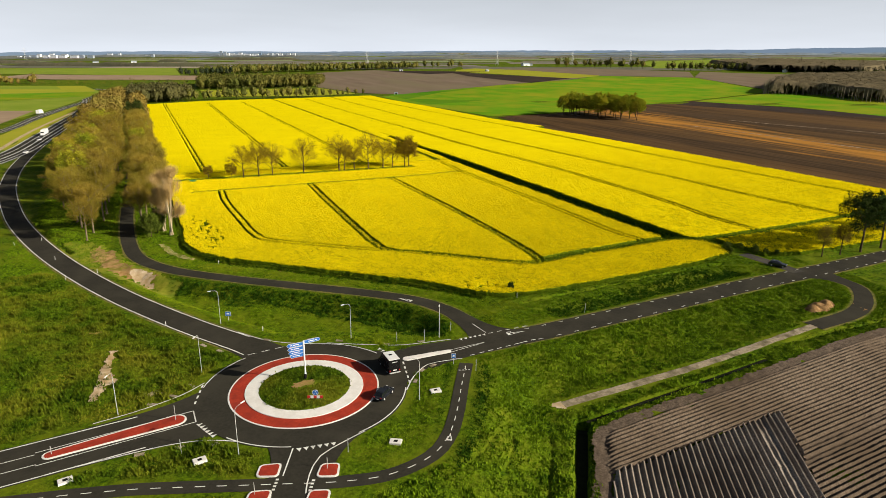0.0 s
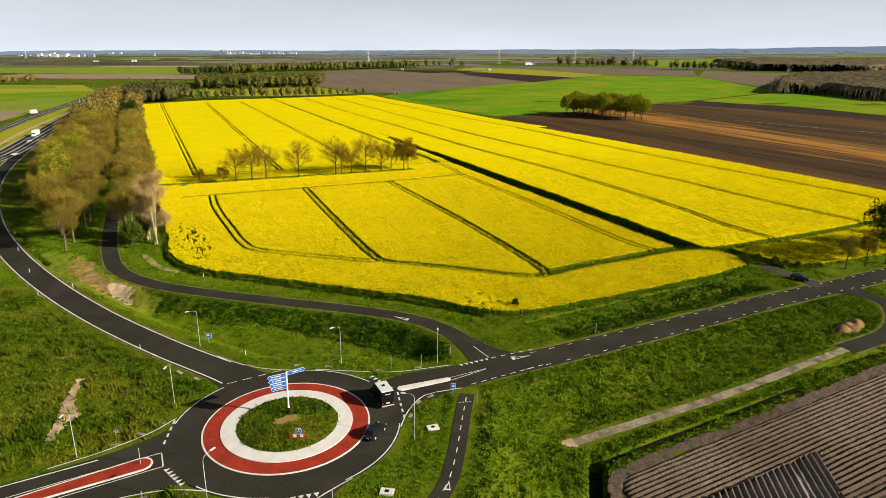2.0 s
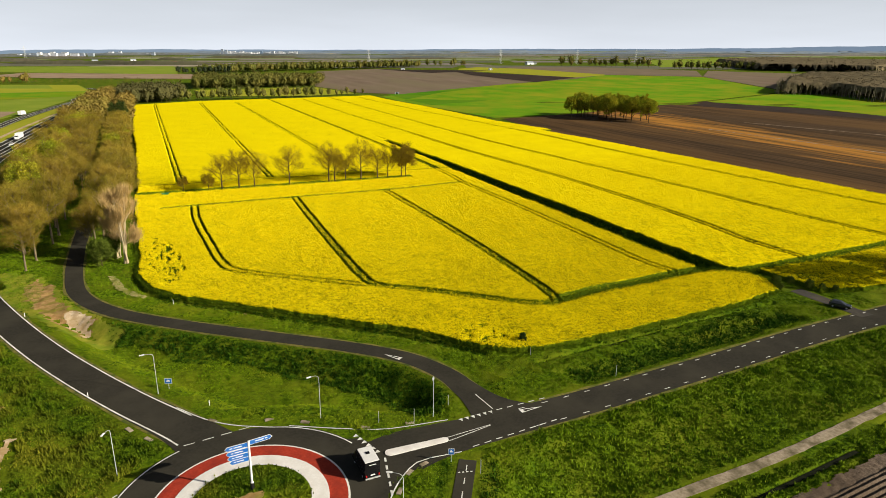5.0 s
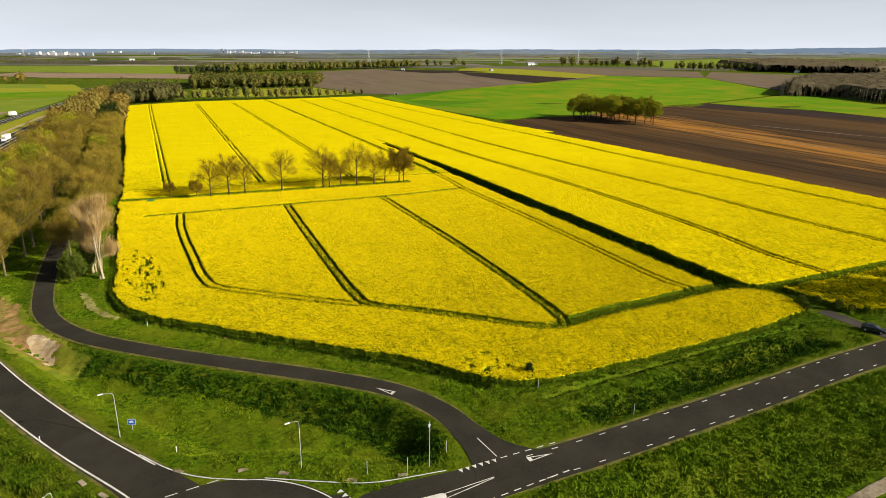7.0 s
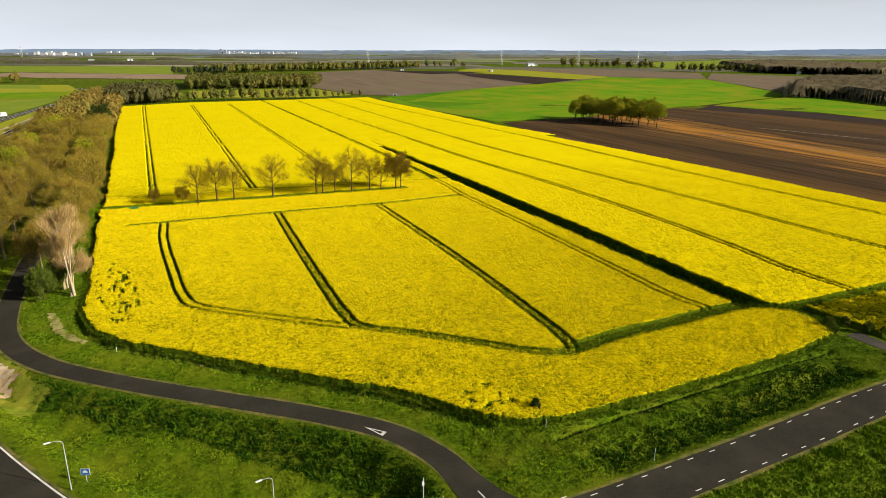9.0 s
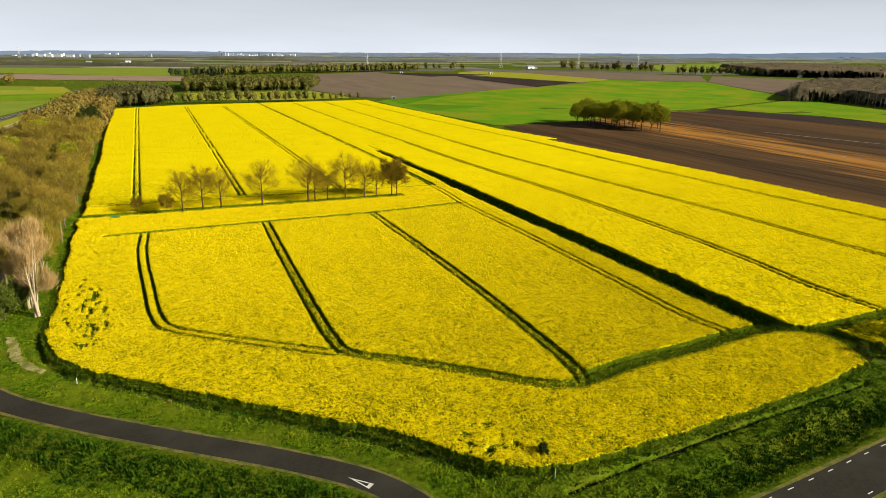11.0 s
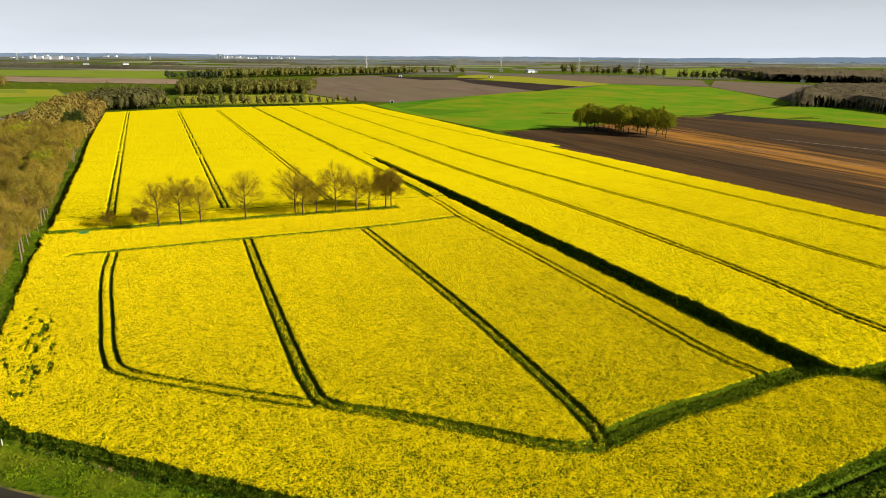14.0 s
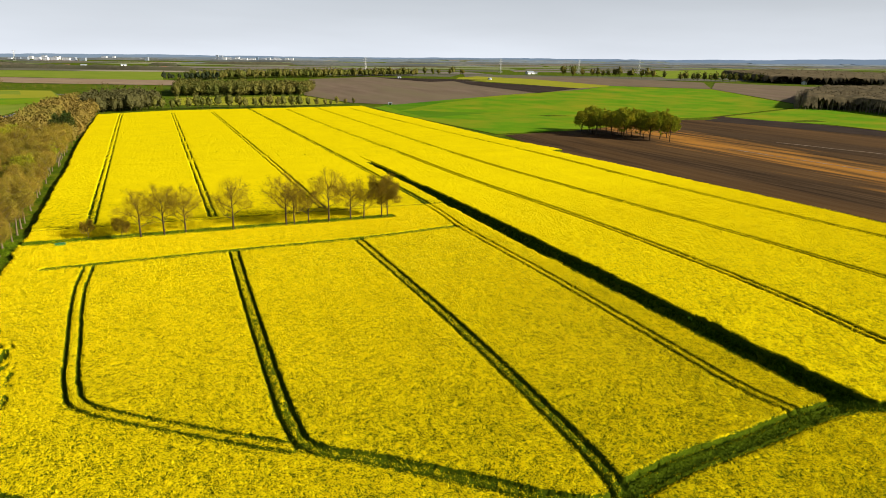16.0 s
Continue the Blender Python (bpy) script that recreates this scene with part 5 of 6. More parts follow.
# ---- trees ----
def tree_model(seed, h, spread, bole=0.3, twigs=30, leaf=0.0, bark=BARK, crown=TWIG, stems=1, fan=0.75, limbs=11, name="tree", shell=0, thin=0.05, lobes=11):
    """A tree with tapered trunk and limbs, and a crown of many small twigs or leaves; returns the two meshes."""
    rng = random.Random(seed)
    v, f, tips = [], [], []

    def rvec():
        return Vector((rng.gauss(0, 1), rng.gauss(0, 1), rng.gauss(0, 1))).normalized()

    def grow(p, d, length, r, level):
        q = p + d * length * 0.5 + rvec() * length * 0.06
        e = q + (d + rvec() * 0.25 + Vector((0, 0, 0.12))).normalized() * length * 0.5
        tube(v, f, p, q, r, r * 0.75, 5 if level < 2 else 3)
        tube(v, f, q, e, r * 0.75, r * 0.45, 5 if level < 2 else 3)
        if level == 3:
            tips.append((e, d))
            tips.append((q, d))
            return
        for k in range(3):
            nd = (d + rvec() * fan + Vector((0, 0, 0.15))).normalized()
            grow(e if k < 2 else q, nd, length * rng.uniform(0.55, 0.75), r * 0.5, level + 1)

    for s in range(stems):
        base = Vector((rng.uniform(-0.5, 0.5), rng.uniform(-0.5, 0.5), -0.3)) if stems > 1 else Vector((0, 0, -0.3))
        lean = Vector((rng.uniform(-0.12, 0.12), rng.uniform(-0.12, 0.12), 1)) if stems > 1 else Vector((rng.uniform(-0.04, 0.04), rng.uniform(-0.04, 0.04), 1))
        r = h * 0.018 / (stems ** 0.4)
        pts = [base + lean * h * t + Vector((rng.uniform(-0.1, 0.1), rng.uniform(-0.1, 0.1), 0)) * (t > 0) for t in (0, 0.04, bole, 0.55, 0.78)]
        rad = [r * 1.6, r * 1.1, r * 0.85, r * 0.5, r * 0.2]
        for a, b, ra, rb in zip(pts, pts[1:], rad, rad[1:]):
            tube(v, f, a, b, ra, rb, 7)
        count = max(4, limbs // stems)
        for k in range(count):
            t = bole + (0.76 - bole) * (k + rng.random()) / count
            p = base + lean * h * t
            ang = k * 2.4 + rng.uniform(-0.5, 0.5)
            up = rng.uniform(0.4, 0.8) + 0.9 * (t - bole)
            d = Vector((math.cos(ang), math.sin(ang), up)).normalized()
            rel = (t - bole) / (0.78 - bole)
            reach = spread * (0.72 + 0.3 * math.sin(math.pi * rel) - 0.25 * rel) * rng.uniform(0.85, 1.1)
            grow(p, d, reach * 0.6, r * 0.42, 2 if stems > 2 else 1)
        tips.append((pts[-1], Vector((0, 0, 1))))
    tris = []
    for e, d in tips:
        for _ in range(twigs):
            o = e + rvec() * rng.uniform(0, 0.85) * max(0.9, spread * (0.32 if stems > 2 else 0.15))
            if leaf:
                a, b = rvec() * leaf * rng.uniform(0.6, 1.2), rvec() * leaf * rng.uniform(0.6, 1.2)
                tris.append((o, o + a, o + b))
            else:
                w = (d * 0.6 + rvec() * (0.5 if stems > 2 else 1.0) + Vector((0, 0, 0.9 if stems > 2 else 0.35))).normalized() * rng.uniform(0.7, 1.7)
                tris.append((o, o + w, o + w * 0.1 + rvec() * thin))
    # rounded clumps of fine twigs round the crown
    heart, rise = Vector((0, 0, h * (0.5 + 0.5 * bole))), h * (0.5 - 0.5 * bole)
    clumps = []
    for k in range(lobes if shell else 0):
        up = -0.45 + 1.4 * (k + 0.5) / lobes
        ang, flat = 2.4 * k + rng.uniform(-0.4, 0.4), math.sqrt(max(0.0, 1 - min(1.0, up) ** 2))
        d = Vector((math.cos(ang) * flat * spread, math.sin(ang) * flat * spread, min(1.0, up) * rise))
        clumps.append((heart + d * rng.uniform(0.5, 0.72), spread * rng.uniform(0.26, 0.4)))
    for k in range(shell):
        c, r = clumps[k % lobes]
        d = rvec()
        e = c + Vector((d.x, d.y, d.z * 0.85)) * r * rng.uniform(0.35, 1.0) ** 0.45
        if leaf:
            tris.append((e, e + rvec() * leaf * rng.uniform(0.6, 1.2), e + rvec() * leaf * rng.uniform(0.6, 1.2)))
        else:
            out = (e - Vector((0, 0, h * bole))).normalized()
            w = (out + d * 0.5 + rvec() * 0.5).normalized() * rng.uniform(0.6, 1.6)
            tris.append((e, e - w, e - w * 0.9 + rvec() * thin))
    return mesh_of(name + "_trunk", v, f, bark, True), soup(name + "_crown", [[tuple(p) for p in t] for t in tris], crown)


def tree(name, model, x, y, z, turn, size, label, group, category="tree"):
    ob = new(name)
    tagged(ob, label, category, group=group)
    ob.matrix_basis = pose(x, y, z, 0, 0, turn) @ Matrix.Diagonal((size, size, size * random.uniform(0.93, 1.07), 1))
    part("trunk", model[0], ob)
    part("crown", model[1], ob)
    return ob


BARE = [tree_model(11 + i, 16, 7.6, 0.3, 16, crown=TWIG_DARK, name="bare", shell=2800, thin=0.04, lobes=14) for i in range(3)]
OAK = [tree_model(41 + i, 13.5, 6.4, 0.3, 24, crown=TWIG_DARK, name="oak", shell=4200, thin=0.06) for i in range(1)]
BELT = [tree_model(21 + i, 17, 6.8, 0.34, 14, 0.4 if i == 3 else 0.0, bark=BELT_BARK, crown=LEAF if i == 3 else TWIG, name="belt", shell=4600, thin=0.065) for i in range(4)]
BIRCH = tree_model(5, 19, 4.4, 0.2, 60, bark=PALE_BARK, crown=PALE_TWIG, stems=6, fan=0.4, limbs=36, name="birch", thin=0.045)
LEAFY = [tree_model(31 + i, 20, 7.6, 0.16, 16, 0.6, crown=LEAF, name="leafy", shell=5000, lobes=13) for i in range(3)]
DARK = [tree_model(51 + i, 14, 6.6, 0.3, 12, 0.42, crown=LEAF_DARK, name="dark", shell=3000, lobes=9) for i in range(2)]
SLIM = tree_model(61, 10, 2.6, 0.3, 14, crown=TWIG, name="slim")
BUSH = tree_model(71, 6.5, 4.0, 0.08, 50, 0.3, crown=LEAF_DARK, name="bush")
GREEN_BUSH = tree_model(72, 7.5, 3.6, 0.08, 40, 0.3, crown=surface("olive_leaves", (0.055, 0.085, 0.010), (0.12, 0.15, 0.02), 1.5, None, None, 0.8, island=0.4), name="green_bush", shell=1500)

random.seed(3)
# the row of trees on the grassy strip
for i, (x, y, kind, size) in enumerate(((11.4, 186.2, 0, 0.95), (17.8, 186.5, 1, 1.0), (23.5, 186.9, 2, 0.95), (37.3, 187.3, 1, 1.0), (53.6, 188.0, 0, 1.05), (56.3, 188.3, 2, 0.9),
                                        (60.9, 188.3, 1, 0.8), (67.3, 188.1, 2, 1.05), (75.0, 189.3, 0, 0.95), (79.8, 189.6, 1, 0.85))):
    tree("row_tree", BARE[kind], x, y, 0, i * 73, size, "bare spreading tree on a grassy field strip", "trees along the field strip")
tree("row_tree", OAK[0], 86, 189.6, 0, 20, 1.05, "dense bare tree at the end of the field strip", "trees along the field strip")
tree("row_tree", OAK[0], 88.3, 190.2, 0, 200, 0.95, "dense bare tree at the end of the field strip", "trees along the field strip")
tree("row_tree", OAK[0], -2.6, 190.5, 0, 100, 0.45, "low bushy bare tree on the field strip", "trees along the field strip")
tree("row_tree", OAK[0], 6.5, 187, 0, 300, 0.55, "low bushy bare tree on the field strip", "trees along the field strip")
# birch and thicket by the lane
tree("birch_tree", BIRCH, -18.8, 105.2, 0, 0, 1.2, "pale leafless birch with several stems", "birches")
tree("birch_tree", BIRCH, -20.5, 110.5, 0, 140, 0.85, "pale leafless birch with several stems", "birches")
for x, y, s in ((-24.2, 104.5, 0.95), (-22.5, 109, 0.8), (-22.0, 114, 0.9)):
    tree("thicket_bush", GREEN_BUSH, x, y, 0, x * 50, s, "olive green bush beside the lane", "thicket bushes")
tree("evergreen_tree", DARK[0], -37.5, 440, 0, 40, 1.3, "dark evergreen tree standing among brown ones", "roadside belt trees")


def scatter(poly, gap, seed, limit):
    """Places in a polygon, no two nearer than gap."""
    rng, got = random.Random(seed), []
    xs, ys = [p[0] for p in poly], [p[1] for p in poly]
    for _ in range(limit * 40):
        x, y = rng.uniform(min(xs), max(xs)), rng.uniform(min(ys), max(ys))
        if inside(np.array([x]), np.array([y]), poly)[0] and all((x - a) ** 2 + (y - b) ** 2 > gap * gap for a, b in got):
            got.append((x, y))
            if len(got) >= limit:
                break
    return got


for i, (x, y) in enumerate(scatter([(-41, 106), (-46, 120), (-51, 140), (-56, 185), (-60, 240), (-64, 330), (-64, 420), (-50, 420), (-41.5, 300), (-37.5, 200), (-37.5, 130)], 7.5, 1, 115)):
    tree("avenue_tree", BELT[3] if x < -48 and i % 3 == 0 else BELT[i % 3], x, y, 0, i * 47, random.uniform(0.7, 1.1), "brown budding tree in a roadside belt", "roadside belt trees")
for i, (x, y) in enumerate(scatter([(-27.5, 116), (-20.8, 116), (-22, 200), (-26.5, 300), (-33, 420), (-41, 420), (-34, 300), (-30, 200)], 5.4, 2, 72)):
    tree("avenue_tree", BELT[3] if i % 15 == 7 else BELT[i % 3], x, y, 0, i * 31, random.uniform(0.68, 0.92), "brown budding tree beside the rape", "roadside belt trees")
for i, (x, y) in enumerate(scatter([(328, 400), (345, 368), (358, 350), (376, 368), (378, 425), (345, 440)], 9.0, 4, 24) + [(324, 412)]):
    tree("copse_tree", LEAFY[i % 3], x, y, 0, i * 61, random.uniform(0.85, 1.18), "tall tree with fresh yellowish leaves in a field copse", "copse trees")
for x, y, s, m in ((160, 16.2, 1.22, 0), (169.6, 16.6, 1.15, 1), (186, 17.6, 1.2, 0), (203, 18.5, 1.15, 1), (219, 19, 1.2, 0), (236, 19.8, 1.15, 1), (255, 20.5, 1.2, 0)):
    tree("roadside_tree", DARK[m], x, y, 0, x * 7, s, "dark leafy roadside tree with a thick trunk", "roadside trees")
for x, y, s in ((145.5, 17.2, 1.0), (152.8, 17.0, 0.95)):
    tree("roadside_tree", SLIM, x, y, 0, x * 9, s, "young slim roadside tree", "roadside trees")


# ---- far woods ----
def lump(seed):
    """The uneven inner mass of a crown, radius 1."""
    bm = bmesh.new()
    bmesh.ops.create_icosphere(bm, subdivisions=2, radius=1.0)
    rng = random.Random(seed)
    v = [tuple(p.co * rng.uniform(0.6, 1.2)) for p in bm.verts]
    f = [tuple(p.index for p in face.verts) for face in bm.faces]
    bm.free()
    return v, f


def wood_unit(seed, n, squat=1.0, patch=0.042):
    """One far tree, 1 high: n leaf patches over a trunk."""
    rng = np.random.RandomState(seed)
    d = rng.normal(size=(n, 3))
    d /= np.linalg.norm(d, axis=1)[:, None]
    c = d * (rng.uniform(0.25, 1, n) ** 0.4)[:, None] * np.array([0.34, 0.34, 0.42]) * squat + np.array([0, 0, 0.55])
    t = c[:, None, :] + rng.normal(size=(n, 3, 3)) * patch
    a = np.array([[[-0.02, 0, 0], [0.02, 0, 0], [0, 0.01, 0.6]], [[0, -0.02, 0], [0, 0.02, 0], [0.01, 0, 0.6]]])
    if n < 55:
        return np.concatenate([t, a])
    v, f = lump(seed)
    inner = np.array(v)[np.array(f)] * np.array([0.23, 0.23, 0.32]) * squat + np.array([0, 0, 0.52])
    return np.concatenate([t, a, inner])


def wood(name, places, low, high, material, label, n=70, seed=0, category="wood", squat=1.0, patch=0.042):
    rng = np.random.RandomState(seed)
    units = [wood_unit(seed * 5 + k, n, squat, patch) for k in range(4)]
    out = []
    for i, (x, y) in enumerate(places):
        a, s = rng.uniform(0, 6.28), rng.uniform(low, high)
        m = np.array([[math.cos(a), -math.sin(a), 0], [math.sin(a), math.cos(a), 0], [0, 0, 1]]) * s
        out.append(units[i % 4] @ m.T + np.array([x, y, land(x, y)]))
    return tagged(new(name, soup(name, np.concatenate(out), material)), label, category, kind="stuff")


def fill(poly, spacing, seed):
    xs, ys = [p[0] for p in poly], [p[1] for p in poly]
    X, Y = np.meshgrid(np.arange(min(xs), max(xs), spacing), np.arange(min(ys), max(ys), spacing))
    rng = np.random.RandomState(seed)
    X, Y = X + rng.uniform(-0.8, 0.8, X.shape) * spacing, Y + rng.uniform(-0.8, 0.8, X.shape) * spacing
    sel = inside(X, Y, poly)
    return list(zip(X[sel], Y[sel]))


def along(pts, spacing, wide, seed):
    c = spline(pts, spacing)
    rng = np.random.RandomState(seed)
    return [(x + rng.uniform(-wide, wide), y + rng.uniform(-wide, wide)) for x, y in c[:, :2]]


FAR_TWIG = surface("far_bare_wood", (0.13, 0.095, 0.022), (0.21, 0.15, 0.035), 9.0, (0.18, 0.15, 0.03), 40.0, 0.95, island=0.2)
FAR_LEAF = surface("far_green_wood", (0.065, 0.08, 0.018), (0.125, 0.13, 0.026), 9.0, (0.15, 0.125, 0.03), 40.0, 0.95, island=0.2)
FAR_BARK = surface("far_pale_bark", (0.17, 0.145, 0.10), (0.26, 0.22, 0.155), 2.0, None, None, 0.95)
FAR_FIR = surface("far_dark_wood", (0.022, 0.032, 0.016), (0.04, 0.05, 0.022), 9.0, None, None, 0.95, island=0.35)
# three wood tones with aerial haze mixed into the base colour
HAZED_BROWN_WOOD = surface("hazed_brown_wood", (0.080, 0.076, 0.052), (0.135, 0.120, 0.078), 12.0, (0.10, 0.105, 0.06), 200.0, 0.95)
HAZED_GREY_WOOD = surface("hazed_grey_wood", (0.125, 0.138, 0.132), (0.185, 0.190, 0.172), 14.0, (0.13, 0.15, 0.16), 250.0, 1.0)
HAZED_BLUE_WOOD = surface("hazed_blue_wood", (0.155, 0.195, 0.240), (0.215, 0.255, 0.295), 18.0, (0.18, 0.225, 0.28), 300.0, 1.0)
wood("belt_wood", fill([(-72, 420), (-49, 420), (-55, 600), (-58, 740), (-72, 740), (-74, 560)], 6.0, 1), 13, 18, FAR_TWIG, "brown leafless belt of trees along a main road", 110, 1)
wood("belt_wood", fill([(-39, 420), (-31, 420), (-38, 640), (-40, 720), (-48, 720), (-46, 600)], 5.5, 2), 12, 17, FAR_TWIG, "brown leafless belt of trees beside the rape", 110, 2)
wood("corner_wood", fill([(-55, 700), (-35, 660), (5, 700), (20, 760), (-10, 836), (-50, 800)], 8, 3), 15, 21, surface("olive_wood", (0.055, 0.056, 0.02), (0.10, 0.092, 0.034), 9.0, None, None, 0.95, island=0.2), "dark brown wood corner behind the rape", 70, 3)
wood("tree_row", along([(0, 708), (66, 722), (119, 726), (162, 734)], 8, 2, 4), 13, 18, FAR_LEAF, "row of greenish trees behind the rape", 90, 4)
wood("tree_row", along([(165, 735), (231, 759)], 10, 2, 5), 8, 13, FAR_LEAF, "row of small trees behind the rape", 60, 5)
wood("block_wood", fill([(31, 919), (208, 927), (244, 1036), (41, 1060)], 7.0, 6), 13, 20, FAR_LEAF, "brown wood block with straight front", 150, 6)
wood("block_wood_back", fill([(64, 1405), (114, 1411), (219, 1463), (638, 1599), (647, 1659), (211, 1539), (65, 1479)], 11, 7), 15, 23, FAR_LEAF, "long belt of greenish trees across the fields", 60, 7)
wood("field_bushes", along([(19, 1386), (64, 1399), (127, 1403)], 10, 4, 8), 14, 20, FAR_FIR, "dark bushes at a field corner", 60, 8)
wood("hedge_wood", along([(-420, 1214), (-257, 1157), (-40, 1087), (21, 1072)], 9, 6, 9), 6, 13, FAR_TWIG, "brown hedgerow across the meadows", 50, 9)
wood("hedge_wood", along([(-616, 1164), (-438, 1186), (-313, 1164), (-197, 1137)], 9, 14, 10), 10, 20, FAR_TWIG, "brown leafless thicket", 60, 10)
def canopy(name, poly, cell, tall, material, label, seed):
    """The closed, bumpy crown cover of a bare wood, with a steep front."""
    xs, ys = [p[0] for p in poly], [p[1] for p in poly]
    X, Y = np.meshgrid(np.arange(min(xs) - 8, max(xs) + 8, cell), np.arange(min(ys) - 8, max(ys) + 8, cell))
    rng = np.random.RandomState(seed)
    X, Y = X + rng.uniform(-0.3, 0.3, X.shape) * cell, Y + rng.uniform(-0.3, 0.3, X.shape) * cell
    inn = inside(X + 3 * waves(X, Y, 9, seed), Y + 3 * waves(X, Y, 9, seed + 1), poly)
    Z = tall * (0.86 + 0.06 * waves(X, Y, 8.0, seed + 2) + 0.05 * waves(X, Y, 4.2, seed + 3) + 0.06 * waves(X, Y, 60.0, seed + 4))
    Z = Z * (0.1 + 0.9 * step(away(X, Y, poly + poly[:1]), 0.0, 6.0) ** 0.5) + far_land(X, Y)
    keep = inn[:-1, :-1] & inn[1:, 1:]
    tagged(new(name, grid_mesh(name, X, Y, Z, keep, material)), label, "wood", kind="stuff")


def trunks(name, pts, gap, tall, material, label, seed):
    """The slim bare trunks that stand along the front of a wood."""
    v, f, rng = [], [], random.Random(seed)
    for x, y in along(pts, gap, 2.5, seed):
        lean = (rng.uniform(-0.6, 0.6), rng.uniform(-0.6, 0.6))
        r = rng.uniform(0.22, 0.4)
        tube(v, f, (x, y, land(x, y) - 0.5), (x + lean[0], y + lean[1], land(x, y) + tall * rng.uniform(0.75, 0.95)), r, r * 0.35, 4)
    tagged(new(name, mesh_of(name, v, f, material)), label, "tree trunks", kind="stuff")


EAST_TWIG = surface("brown_wood_twigs", (0.115, 0.094, 0.055), (0.190, 0.152, 0.088), 4.0, (0.12, 0.10, 0.058), 50.0, 0.95, island=0.12)
EAST_POLY = [(785, 583), (843, 547), (825, 447), (1000, 330), (1322, 467), (1361, 764), (1091, 785), (924, 690)]
EAST_FAR_POLY = [(1339, 1114), (1502, 927), (2020, 1115), (1908, 1563), (1580, 1483)]
canopy("east_wood", EAST_POLY, 2.8, 19, EAST_TWIG, "brown leafless wood with straight front", 11)
canopy("east_wood_far", EAST_FAR_POLY, 5.0, 20, EAST_TWIG, "large brown wood far off", 12)
trunks("wood_trunks", [(783, 586), (841, 543), (822, 444), (1000, 326)], 3.2, 19, FAR_BARK, "pale slim trunks along the front of a wood", 3)
trunks("wood_trunks", [(785, 588), (922, 693), (1090, 789)], 4, 19, FAR_BARK, "pale slim trunks along the front of a wood", 4)
wood("east_wood_twigs", fill(EAST_POLY, 8, 11), 15, 21, EAST_TWIG, "fine bare twigs over a brown wood", 50, 11, patch=0.028)
wood("east_wood_twigs", fill(EAST_FAR_POLY, 26, 12), 17, 24, EAST_TWIG, "fine bare twigs over a brown wood", 40, 12, patch=0.045)
wood("field_trees", along([(1202, 1252), (1367, 1148)], 14, 4, 13), 20, 26, FAR_LEAF, "row of trees between far fields", 80, 13, patch=0.05)
wood("field_trees", along([(1048, 1531), (1111, 1493), (1230, 1351)], 16, 8, 14), 22, 36, FAR_LEAF, "loose row of tall trees between far fields", 80, 14, patch=0.045)
wood("field_trees", along([(648, 1671), (721, 1642), (794, 1647)], 18, 10, 15), 16, 28, FAR_LEAF, "loose group of trees far off", 70, 15, patch=0.05)
def canopy_belt(v, f, u, q0, q1, deep, tall, lean, rng):
    """Adds a long far belt of trees: an uneven mass with a front, a crown line and a back."""
    n = max(4, int((q1 - q0) / 14))
    k, phase = len(v), rng.uniform(0, 6)
    for i in range(n + 1):
        t = i / n
        q, ends = q0 + (q1 - q0) * t, min(1.0, 5 * t + 0.15, 5 * (1 - t) + 0.15)
        h = tall * ends * (0.85 + 0.09 * math.sin(i * 0.7 + phase) + 0.06 * math.sin(i * 1.9 + 2 * phase) + rng.uniform(-0.04, 0.08))
        a0 = u + lean * (q - q0) + 5 * math.sin(i * 0.23 + phase)
        for a, z in ((a0, -2.0), (a0 + 1.5, 0.6 * h), (a0 + 6, h), (a0 + deep, 0.95 * h), (a0 + deep + 4, -2.0)):
            x, y = 0.4 * a + 0.917 * q, 0.917 * a - 0.4 * q
            v.append((x, y, z + land(x, y)))
    for i in range(n):
        f += [(k + 5 * i + j, k + 5 * i + 5 + j, k + 5 * i + 6 + j, k + 5 * i + 1 + j) for j in range(4)]


# woodland belts across the plain, one behind another, colours greyed for haze with distance
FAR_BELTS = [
    ("distant_brown_woods", 1900, 2700, 95, HAZED_BROWN_WOOD, "scattered distant brown woods and hedgerows", 6, 14, 0.24),
    ("distant_grey_woods", 2700, 3500, 80, HAZED_GREY_WOOD, "distant haze-toned grey woods on the plain", 6, 12, 0.32),
    ("distant_blue_woods", 3500, 4500, 70, HAZED_BLUE_WOOD, "distant woods toned blue as haze", 6, 12, 0.52),
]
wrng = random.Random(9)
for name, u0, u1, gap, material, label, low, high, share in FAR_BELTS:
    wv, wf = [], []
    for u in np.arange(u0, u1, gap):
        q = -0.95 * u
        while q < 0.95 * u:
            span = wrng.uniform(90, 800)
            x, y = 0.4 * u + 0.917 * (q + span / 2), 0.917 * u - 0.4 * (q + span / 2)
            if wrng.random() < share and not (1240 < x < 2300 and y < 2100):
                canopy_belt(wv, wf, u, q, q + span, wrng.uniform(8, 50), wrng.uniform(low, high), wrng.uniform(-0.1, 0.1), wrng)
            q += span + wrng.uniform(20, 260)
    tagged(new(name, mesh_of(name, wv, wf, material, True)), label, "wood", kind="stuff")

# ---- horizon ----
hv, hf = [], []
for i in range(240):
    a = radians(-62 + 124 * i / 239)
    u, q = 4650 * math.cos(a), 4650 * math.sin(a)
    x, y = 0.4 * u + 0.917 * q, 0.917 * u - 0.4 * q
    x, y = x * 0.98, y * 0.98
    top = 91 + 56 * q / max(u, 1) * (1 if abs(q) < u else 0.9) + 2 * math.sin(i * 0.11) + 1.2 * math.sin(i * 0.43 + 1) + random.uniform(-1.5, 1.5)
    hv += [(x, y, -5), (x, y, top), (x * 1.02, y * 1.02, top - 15)]
